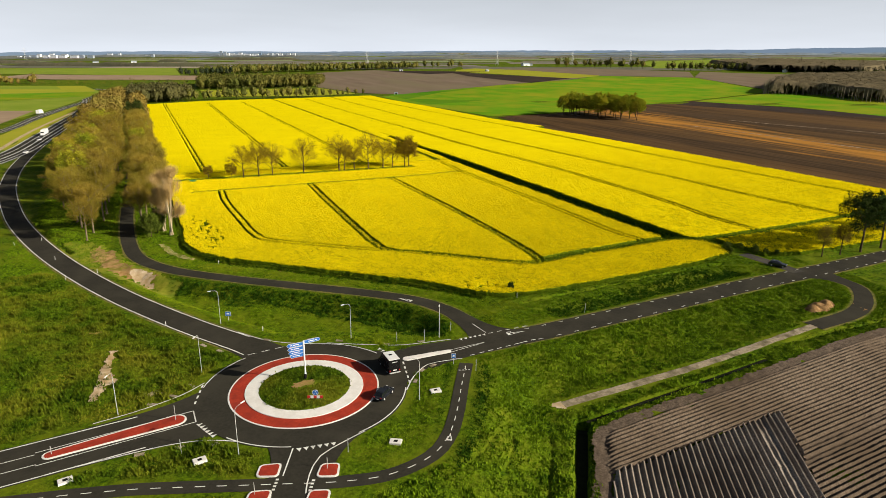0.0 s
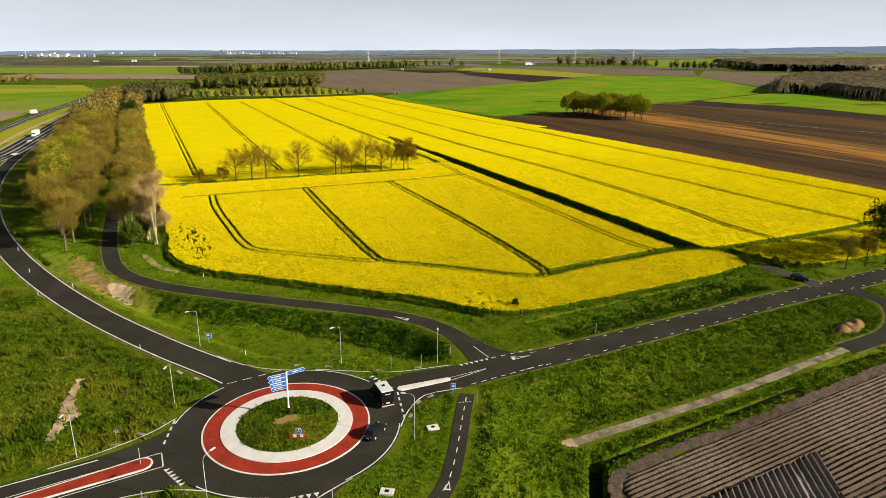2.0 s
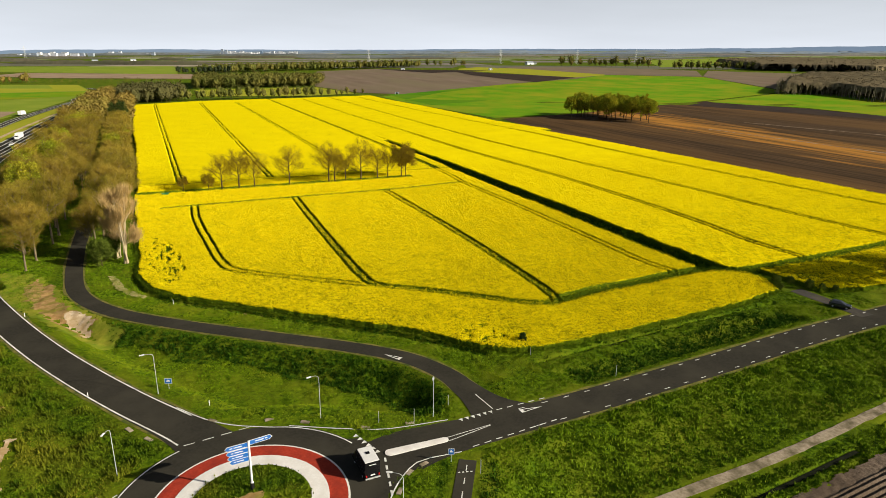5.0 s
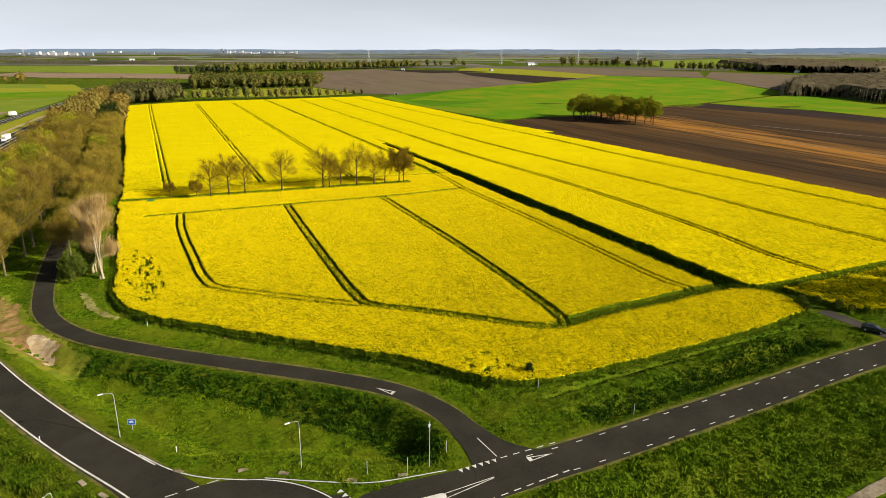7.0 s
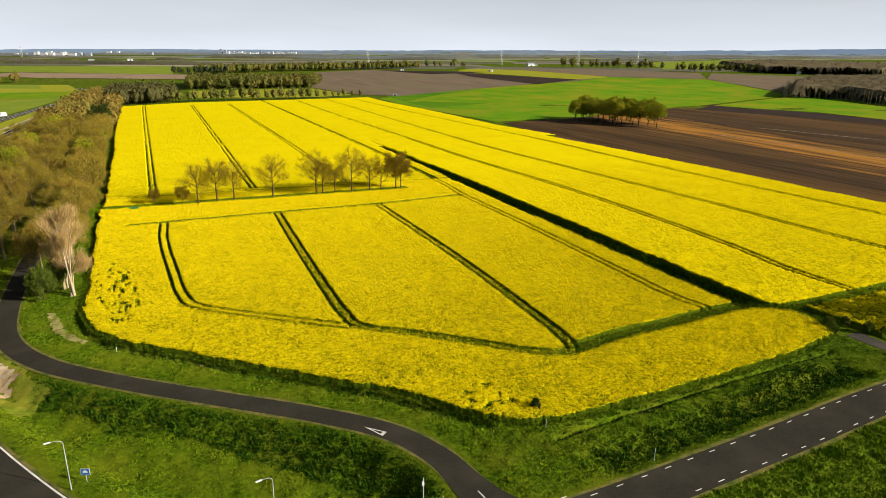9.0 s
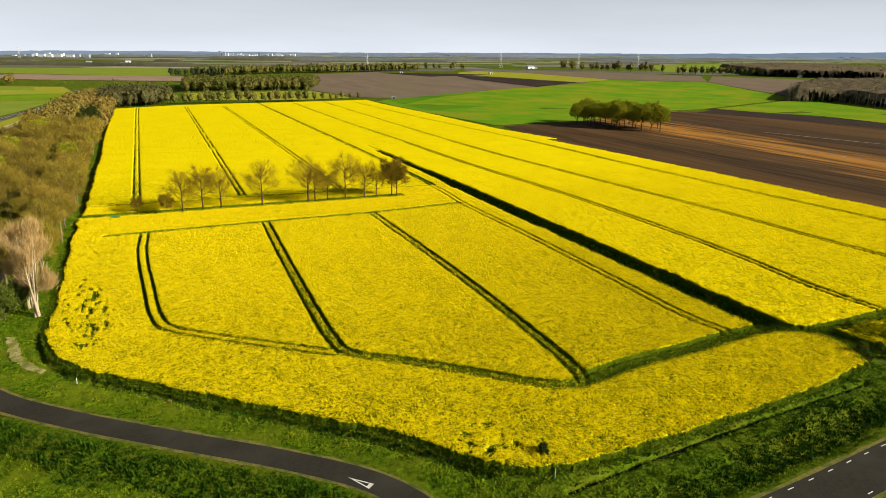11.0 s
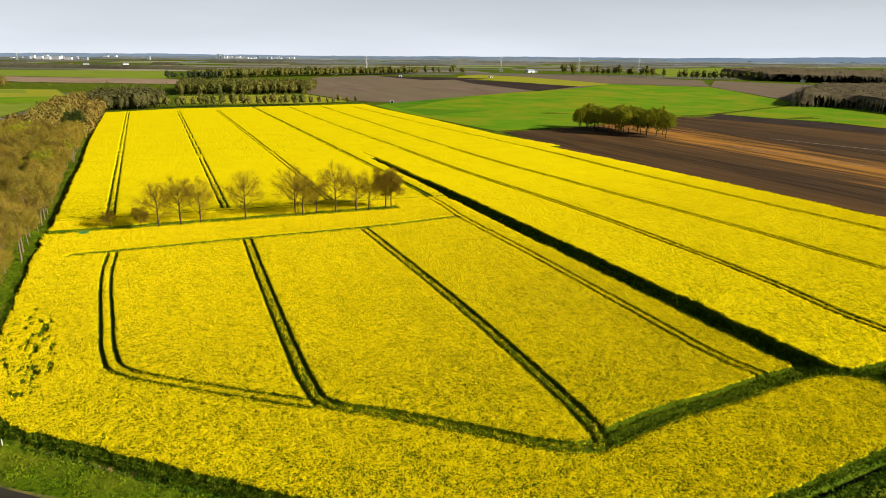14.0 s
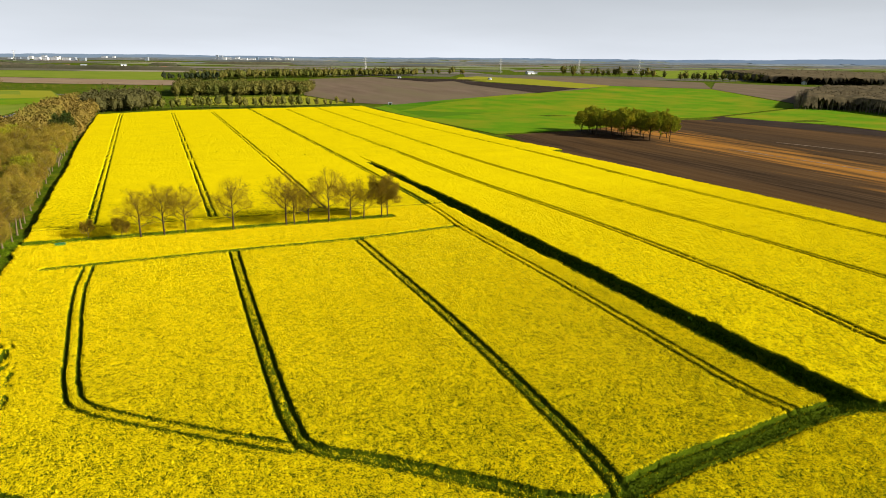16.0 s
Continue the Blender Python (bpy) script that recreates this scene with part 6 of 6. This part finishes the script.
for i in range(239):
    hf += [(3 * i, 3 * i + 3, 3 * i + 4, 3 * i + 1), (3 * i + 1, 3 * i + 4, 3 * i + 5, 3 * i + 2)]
# backdrop gives off its own even blue: distance haze put in as glow
HAZE_GLOW = surface("glowing_haze_horizon", (0.03, 0.04, 0.05), (0.04, 0.05, 0.06), 300.0, None, None, 1.0)
HAZE_GLOW.node_tree.nodes["Principled BSDF"].inputs["Emission Color"].default_value = (0.13, 0.175, 0.235, 1)
HAZE_GLOW.node_tree.nodes["Principled BSDF"].inputs["Emission Strength"].default_value = 1.0
setting("backdrop_horizon", mesh_of("horizon", hv, hf, HAZE_GLOW), "glowing hazy blue backdrop of a wooded horizon", "horizon")
PALE_SOIL = surface("pale_dry_soil", (0.26, 0.20, 0.15), (0.36, 0.29, 0.22), 5.0, (0.12, 0.08, 0.05), 12.0, 0.95, stretch=(-80, 0.2, 1.0))


def soil_band(name, pts, half, z, material, label, seed):
    """An uneven band of other soil across the brown field."""
    c = spline(pts, 3.0)
    a = half * (0.6 + 0.4 * waves(c[:, 0], c[:, 1], 9.0, seed)) + 0.2 * half * waves(c[:, 0], c[:, 1], 2.5, seed + 1)
    b = half * (0.6 + 0.4 * waves(c[:, 0], c[:, 1], 8.0, seed + 2)) + 0.2 * half * waves(c[:, 0], c[:, 1], 2.5, seed + 3)
    setting(name, ribbon(c, a, -b, z, material, name), label, "field")


soil_band("field_pale_band", [(372, 310), (376, 230), (377, 148), (378, 80)], 1.6, 0.36, PALE_SOIL, "pale dry track across a brown field", 68)
soil_band("field_pale_band_b", [(443, 330), (458, 270), (473, 211), (490, 120)], 2.2, 0.36, PALE_SOIL, "pale dry track across a brown field", 72)

# ---- far buildings ----
CITY_WHITE = surface("pale_facade", (0.60, 0.62, 0.66), (0.70, 0.72, 0.75), 40.0, None, None, 0.8)
CITY_GREY = surface("grey_facade", (0.26, 0.30, 0.36), (0.34, 0.38, 0.44), 40.0, None, None, 0.8)
CITY_BLUE = surface("blue_facade", (0.12, 0.18, 0.28), (0.17, 0.24, 0.34), 40.0, None, None, 0.6)
ROOF_RED = surface("tiled_roof", (0.20, 0.10, 0.07), (0.28, 0.15, 0.10), 3.0, None, None, 0.9)


def tower(x, y, w, d, h, wall, label, floors=6):
    ob = tagged(new("city_building"), label, "building", group="city buildings")
    h *= 0.62
    w *= 0.75
    ob.matrix_basis = pose(x, y, land(x, y), 0, 0, -20)
    part("wall", shape("wall", box(-w / 2, w / 2, -d / 2, d / 2, -4, h), wall), ob)
    part("roof", shape("roof", box(-w / 2 - 0.3, w / 2 + 0.3, -d / 2 - 0.3, d / 2 + 0.3, h, h + 1.2), CITY_GREY), ob)
    for k in range(floors):
        z = h * (k + 0.45) / floors
        part("window_band", shape("window_band", box(-w * 0.46, w * 0.46, -d / 2 - 0.25, -d / 2 + 0.1, z, z + 0.22 * h / floors), CITY_BLUE), ob)


for x, y, w, d, h, m, lab in ((291, 3628, 15, 15, 46, CITY_GREY, "tall grey city tower far off"), (312, 3619, 13, 13, 40, CITY_GREY, "tall grey city tower far off"), (381, 3575, 60, 20, 17, CITY_WHITE, "long pale city block far off"),
                              (423, 3592, 40, 20, 22, CITY_WHITE, "pale city block far off"), (478, 3511, 16, 14, 33, CITY_BLUE, "blue city tower far off"), (506, 3529, 50, 20, 16, CITY_WHITE, "pale city block far off"),
                              (529, 3474, 20, 15, 27, CITY_GREY, "grey city block far off"), (558, 3485, 30, 15, 20, CITY_WHITE, "pale city block far off"), (575, 3452, 24, 15, 25, CITY_WHITE, "pale city block far off"),
                              (624, 3429, 60, 20, 15, CITY_WHITE, "long low pale city block far off"), (345, 3608, 22, 15, 14, CITY_WHITE, "low pale city block far off"), (-598, 3958, 22, 18, 24, CITY_WHITE, "pale block of flats far off"),
                              (-536, 3934, 26, 18, 28, CITY_WHITE, "pale block of flats far off"), (-473, 3885, 40, 18, 24, CITY_WHITE, "pale block of flats far off"), (-395, 3674, 80, 24, 22, CITY_WHITE, "broad white hospital-like block far off"),
                              (-274, 4142, 34, 18, 22, CITY_WHITE, "pale block of flats far off"), (-224, 4111, 18, 15, 24, CITY_WHITE, "pale block of flats far off"), (-47, 3633, 20, 16, 24, CITY_GREY, "grey block of flats far off"), (-72, 3723, 26, 16, 16, CITY_WHITE, "pale low block far off")):
    tower(x, y, w, d, h, m, lab)


crng = random.Random(12)
for k in range(26):
    x = 300 + 14.5 * k + crng.uniform(-5, 5)
    y = 3740 - 0.62 * (x - 310) + crng.uniform(-60, 60)
    tower(x, y, crng.uniform(14, 40), 14, crng.uniform(12, 30), crng.choice([CITY_WHITE, CITY_WHITE, CITY_GREY]), "pale city block far off", 4)
for k in range(9):
    x = -660 + 42 * k + crng.uniform(-10, 10)
    tower(x, 3770 - 0.55 * (x + 646) + crng.uniform(-80, 40), crng.uniform(20, 50), 16, crng.uniform(14, 24), crng.choice([CITY_WHITE, CITY_GREY]), "pale block of flats far off", 4)


def farm(x, y, w, d, h, wall, turn, label):
    ob = tagged(new("farm_building"), label, "farm building", group="farm buildings")
    ob.matrix_basis = pose(x, y, land(x, y), 0, 0, turn)
    part("wall", shape("wall", box(-w / 2, w / 2, -d / 2, d / 2, -1, h), wall), ob)
    v = [(sx * (w / 2 + 0.4), sy * (d / 2 + 0.5), h - 0.1) for sx in (-1, 1) for sy in (-1, 1)] + [(-w / 2 - 0.4, 0, h + d * 0.35), (w / 2 + 0.4, 0, h + d * 0.35)]
    part("roof", mesh_of("roof", v, [(0, 4, 5, 2), (1, 3, 5, 4), (0, 1, 4), (2, 5, 3), (0, 2, 3, 1)], ROOF_RED if wall is not CITY_WHITE else CITY_GREY), ob)
    part("door", shape("door", box(-1.5, 1.5, -d / 2 - 0.08, -d / 2 + 0.02, -0.5, 2.8), GLASS), ob)


for x, y, w, d, h, m, a in ((1025, 1677, 26, 12, 5, CITY_WHITE, 10), (1051, 1686, 12, 8, 5, CITY_WHITE, 60), (730, 1362, 8, 6, 3, CITY_WHITE, 20), (532, 1444, 8, 5, 3, CITY_WHITE, 0), (72, 2030, 20, 9, 4, CITY_WHITE, 10), (24, 2074, 20, 12, 6, CITY_GREY, 30),
                            (-222, 2494, 18, 8, 4, CITY_WHITE, 0), (-270, 2490, 15, 8, 4, ROOF_RED, 20), (-103, 2537, 18, 8, 4, CITY_WHITE, 5), (275, 744, 4, 2.4, 2.4, CITY_WHITE, -10), (1400, 1059, 14, 9, 5, CITY_WHITE, 30)):
    farm(x, y, w, d, h, m, a, "pale farm building far off among fields")


def pylon(x, y, h):
    ob = tagged(new("power_pylon"), "grey steel lattice power pylon far off", "power pylon", group="power pylons")
    ob.matrix_basis = pose(x, y, land(x, y), 0, 0, 25)
    v, f = [], []
    for sx in (-1, 1):
        for sy in (-1, 1):
            tube(v, f, (sx * 4, sy * 4, -1), (sx * 1.1, sy * 1.1, h * 0.62), 0.28, 0.22, 4)
            tube(v, f, (sx * 1.1, sy * 1.1, h * 0.62), (sx * 0.3, sy * 0.3, h), 0.22, 0.15, 4)
    for k in range(7):
        a, b = k / 7, (k + 1) / 7
        ra, rb = 4 - 2.9 * a, 4 - 2.9 * b
        for sx, sy, tx, ty in ((-1, -1, 1, -1), (1, -1, 1, 1), (1, 1, -1, 1), (-1, 1, -1, -1)):
            tube(v, f, (sx * ra, sy * ra, h * 0.62 * a), (tx * rb, ty * rb, h * 0.62 * b), 0.14, 0.14, 3)
    part("mast", mesh_of("mast", v, f, STEEL), ob)
    for z, w in ((0.64, 9), (0.78, 11), (0.92, 8)):
        v, f = [], []
        for s in (-1, 1):
            tube(v, f, (0, 0, h * z), (s * w, 0, h * z + 0.3), 0.3, 0.12, 4)
            tube(v, f, (0, 0, h * z + 2), (s * w, 0, h * z + 0.3), 0.2, 0.12, 4)
        part("cross_arm", mesh_of("cross_arm", v, f, STEEL), ob)


for x, y, h in ((968, 1757, 44), (1188, 1663, 44), (1390, 1631, 44), (-568, 3358, 48), (659, 2156, 40)):
    pylon(x, y, h)

# ---- small plants ----
FLOWER = surface("rape_flowers", (0.73, 0.592, 0.004), (0.85, 0.70, 0.006), 0.6, None, None, 0.9, island=0.07, spec=0.0, spread=0.16)


def flowers(name, poly, box_, density, size, seed, label):
    """Loose flower heads standing over the leaves of a rape field."""
    x0, x1, y0, y1 = box_
    rng = np.random.RandomState(seed)
    n = int((x1 - x0) * (y1 - y0) * density)
    x, y = rng.uniform(x0, x1, n), rng.uniform(y0, y1, n)
    inn, z = crop_top(x, y, 0.3, poly, 0.945)
    inn &= rng.random(n) > 0.9 * step(y, y1 - 70, y1) * (y1 > 204)
    sel = inn & ((z > 0.81) | ((z > 0.42) & (rng.random(n) < 0.22)))
    x, y, z = x[sel], y[sel], z[sel]
    full = 0.8 * waves(x, y, 0.3, seed + 80) + 0.8 * waves(x, y, 0.75, seed + 81) + rng.normal(size=len(x)) * 0.35 > -0.75
    x, y, z = x[full], y[full], z[full]
    c = np.stack([x, y, z + rng.uniform(0.0, 0.5, len(x)) ** 1.2], 1)
    t = c[:, None, :] + rng.normal(size=(len(x), 3, 3)) * np.array([size * 0.85, size * 0.85, size * 1.45])
    tagged(new(name, soup(name, t, FLOWER)), label, "rape flowers", kind="stuff")


flowers("rape_flowers", NEAR_FIELD, (-25, 128, 19, 130), 60, 0.062, 1, "dense yellow rape flower heads")
flowers("rape_flowers", NEAR_FIELD, (-25, 114, 130, 204), 26, 0.085, 2, "dense yellow rape flower heads")
flowers("rape_flowers", RIGHT_FIELD, (118, 256, 19, 230), 12, 0.095, 3, "dense yellow rape flower heads beyond the ditch")


RAPE_LEAF = surface("rape_leaves", (0.03, 0.062, 0.003), (0.11, 0.16, 0.006), 0.6, None, None, 0.85, island=0.4)


def leaves(name, poly, box_, density, seed, label):
    """Loose green leaves and stems at the ruts and edges of a rape field."""
    x0, x1, y0, y1 = box_
    rng = np.random.RandomState(seed)
    n = int((x1 - x0) * (y1 - y0) * density)
    x, y = rng.uniform(x0, x1, n), rng.uniform(y0, y1, n)
    near = away(x, y, (poly + poly[:1])) < 1.1
    for line, between in TRAMS:
        lo, hi = line[:, :2].min(0) - 3, line[:, :2].max(0) + 3
        sel = (x > lo[0]) & (x < hi[0]) & (y > lo[1]) & (y < hi[1])
        if sel.any():
            d = away(x[sel], y[sel], line[:, :2].tolist())
            near[sel] |= (d < 2.0) & (np.abs(d - 1.05) > 0.32)
    x, y = x[near], y[near]
    c = np.stack([x, y, rng.uniform(0.05, 0.95, len(x))], 1)
    t = c[:, None, :] + rng.normal(size=(len(x), 3, 3)) * np.array([0.08, 0.08, 0.12])
    tagged(new(name, soup(name, t, RAPE_LEAF)), label, "rape leaves", kind="stuff")


leaves("rape_leaves", NEAR_FIELD[:-5], (-25, 128, 19, 135), 42, 4, "green rape stems and leaves beside ruts and edges")
leaves("rape_leaves", RIGHT_FIELD[:6], (118, 200, 19, 110), 14, 5, "green rape stems and leaves beside ruts and edges")


def tufts(x, y, rng, tall, wide, material, name, label, blades=4, z=None):
    z = height(x, y) if z is None else z
    n = len(x)
    a = rng.uniform(0, 6.283, (n, blades))
    base = np.stack([x, y, z - 0.05], 1)[:, None, :] + rng.normal(size=(n, blades, 3)) * np.array([0.2, 0.2, 0])
    side = np.stack([-np.sin(a), np.cos(a), np.zeros_like(a)], -1) * wide[:, None, None]
    lean = np.stack([np.cos(a) * 0.5, np.sin(a) * 0.5, np.ones_like(a)], -1) * (tall[:, None] * rng.uniform(0.6, 1.2, (n, blades)))[..., None]
    t = np.stack([base - side, base + side, base + lean], 2).reshape(-1, 3, 3)
    tagged(new(name, soup(name, t, material)), label, "grass", kind="stuff")


grng = np.random.RandomState(7)
n = 320000
x, y = grng.uniform(-72, 138, n), grng.uniform(-70, 78, n)
ok = (grng.random(n) > step(y, -45, -70) * 0.95) & ~inside(x, y, FIELD_S) & (road_gap(x, y) > 0.5)
for poly in (NEAR_FIELD, RIGHT_FIELD):
    ok &= ~inside(x, y, poly)
for poly, part_left in (([(-31.2, 26), (-28.5, 25.5), (-28.2, 13), (-30, 6.3), (-32.8, 6.6), (-31.4, 14)], 0.2), ([(-46, 108), (-38, 102), (-32.5, 92), (-29.5, 82), (-23, 70), (-17, 62), (-21, 56), (-30, 66), (-40, 82), (-48, 100)], 0.1)):
    ok &= ~inside(x, y, poly) | (grng.random(n) < part_left)
x, y = x[ok], y[ok]
gap = road_gap(x, y)
slope = inside(x, y, BASIN) & (away(x, y, LOOP[::3, :2].tolist()) < 8.2 + 3.0 * step(x, 0, 22) + 1.2 * waves(x, y, 4, 51)) & (x > -20)
east_bank = (away(x, y, [(54, 13), (85, 16), (112, 18)]) + 2.2 * waves(x, y, 5, 52) + 1.5 * waves(x, y, 1.5, 55) < 1.8)
bike_side = (away(x, y, BIKE[::3, :2].tolist()) < 4.5) & (x > 14) & (y < -2 + 0 * x) & (x - 0.55 * (y + 26) > 11)
wet = np.zeros(len(x), bool)
bed = np.zeros(len(x), bool)
for line, half, depth in DITCHES:
    wet |= away(x, y, line) < half * (0.95 if half < 4 else 0.5) + 0.6 * waves(x, y, 3.0, 57) * (half > 4)
    bed |= (away(x, y, line) < half * 0.75) & ((depth > 1.0) | (depth < 0.4))
dark = (slope | east_bank | bike_side | wet) & ~bed & (away(x, y, [(39.4, -22.5), (50.4, -21.9), (62.4, -21.5), (80.9, -20.5)]) > 0.75)
clump = step(waves(x, y, 1.5, 53) + 0.7 * waves(x, y, 0.7, 54) + 0.4 * waves(x, y, 6.0, 56), -0.3, 1.2)
meadow = inside(x, y, [(-75, -60), (-20, -60), (-4, -28), (-3, -19), (-14, -8), (-16, 6), (-5, 14), (-26, 50), (-50, 100), (-75, 100)])
tall = (0.11 + 0.25 * clump + 0.45 * clump ** 2 * meadow) * step(gap, 0.1, 2.2) + 0.07
wide = 0.075 + 0.08 * grng.random(len(x))
plain = ~dark & ~meadow & ~bed
bank = plain & inside(x, y, SE_LAND)
tall = np.where(plain & inside(x, y, BASIN), tall * 0.6, np.where(bank, 0.22 + 0.38 * clump, np.where(plain, tall * 0.8, tall)))
plain &= away(x, y, [(39.4, -22.5), (50.4, -21.9), (62.4, -21.5), (80.9, -20.5)]) > 0.75
lane = plain & (x < 50) & (y > 9)
plain &= ~lane
tufts(x[plain], y[plain], grng, tall[plain], wide[plain], TUFT, "verge_grass", "rough green verge grass in clumps")
tufts(x[lane], y[lane], grng, tall[lane], wide[lane], SUN_TONED, "lane_grass", "yellowish green grass with a painted sunlit tone beside the lane")
meadow &= ~dark & ~bed
tufts(x[meadow], y[meadow], grng, tall[meadow] * 1.2, wide[meadow], LUSH, "meadow_plants", "lush green meadow weeds in uneven clumps")
tufts(x[dark], y[dark], grng, tall[dark] * 1.35, wide[dark], NETTLE, "rank_grass", "dark rank grass on banks and in ditches")
# the island and the long ditch
r, a = 7.1 * np.sqrt(grng.random(1700)), grng.uniform(0, 6.283, 1700)
x, y = RC[0] + r * np.cos(a), RC[1] + r * np.sin(a)
ok = np.hypot((x - RC[0]) / 2.4, (y - RC[1]) / 1.3) > 1
x, y, r = x[ok], y[ok], r[ok]
tufts(x, y, grng, np.full(len(x), 0.3), np.full(len(x), 0.11), LUSH, "island_grass", "rough grass on the roundabout island", z=0.23 + 0.5 * (1 - (r / 7.27) ** 2))
n = 10000
x, y = grng.uniform(112.5, 123, n), grng.uniform(44, 308, n)
ok = ~inside(x, y, NEAR_FIELD) & ~inside(x, y, RIGHT_FIELD)
x, y = x[ok], y[ok]
tufts(x, y, grng, np.full(len(x), 0.6), np.full(len(x), 0.13), NETTLE, "ditch_reeds", "dark reeds and weeds in the long ditch")
n = 7000
x, y = grng.uniform(-19, 91, n), grng.uniform(185, 195, n)
ok = np.abs(y - 189.9 - 0.012 * x) < 2.2
x, y = x[ok], y[ok]
tufts(x, y, grng, np.full(len(x), 0.95), np.full(len(x), 0.18), TUFT, "strip_grass", "tall green grass under the row of trees", z=np.full(len(x), 0.3))
# verge between the lane, the thicket and the rape
n = 22000
x, y = grng.uniform(-60, -14, n), grng.uniform(78, 200, n)
ok = (road_gap(x, y) > 0.4) & ~inside(x, y, NEAR_FIELD) & (np.abs(x + 33) > 2.0)
x, y = x[ok], y[ok]
tufts(x, y, grng, np.full(len(x), 0.3), np.full(len(x), 0.10), TUFT, "wood_grass", "green grass under the roadside trees")
setting("water_ditch", ribbon(spline([(118, 47), (118, 180), (116.4, 305)], 6), 1.1, -1.1, -1.9, MUD_AND_SHADE, "water"), "dark still water in a field ditch", "water")
# dark strip laid where the narrow headland ditch holds only shade
setting("water_ditch_headland", ribbon(spline([(39.6, -22.45), (50.4, -21.9), (62.4, -21.5), (80.6, -20.5)], 2), 0.34, -0.34, -0.25, MUD_AND_SHADE, "water", 0.0, True), "dark strip painted as the shade in a narrow ditch", "water")
# this dark strip paints the shade along the bottom of the crop ditch
setting("water_ditch_crop", ribbon(spline([(52, 18.35), (64.2, 19.7), (79, 21.0), (97, 22.3), (115.5, 23.35)], 2), 0.3, -0.3, -0.72, MUD_AND_SHADE, "water"), "dark strip painted as shade in the narrow ditch along the rape", "water")
setting("water_ditch_south", ribbon(spline([(38.6, -22.8), (28.2, -37.3), (12, -60)], 4), 0.8, -0.8, -1.2, MUD_AND_SHADE, "water", 0.0, True), "dark still water in a field ditch", "water")
TANK_GREEN = surface("green_plastic", (0.01, 0.16, 0.05), (0.02, 0.22, 0.07), 0.5, None, None, 0.45, spec=0.4)
tank = tagged(new("water_trough"), "low green plastic trough on the field strip", "trough")
tank.matrix_basis = pose(-9.0, 185.2, 1.0, 0, 0, 4)
part("basin", shape("basin", box(-1.3, 1.3, -0.6, 0.6, -1.0, 0.55, 0.12), TANK_GREEN), tank)
part("rim", shape("rim", box(-1.38, 1.38, -0.68, 0.68, 0.5, 0.62, 0.04), TANK_GREEN), tank)
part("foot", shape("foot", box(-1.0, -0.7, -0.64, 0.64, -1.0, -0.6, 0.03), RUBBER), tank)
part("foot", shape("foot", box(0.7, 1.0, -0.64, 0.64, -1.0, -0.6, 0.03), RUBBER), tank)
# low bushes where the field entrance meets the rape
for x, y, size in ((130.4, 26.2, 0.34), (132.3, 24.2, 0.26), (129.2, 30.4, 0.3), (124.6, 30.6, 0.36), (123.2, 28.2, 0.28), (134.6, 22.6, 0.22)):
    tree("weed_bush", GREEN_BUSH, x, y, 0, x * 31, size, "low green bush beside a field entrance", "entrance bushes", "bush")
# a dead weed clump at the corner of the rape
tree("weed_bush", BUSH, 52.4, 25.4, 0.3, 10, 0.28, "dark dead weed clump at the rape corner", "", "bush")
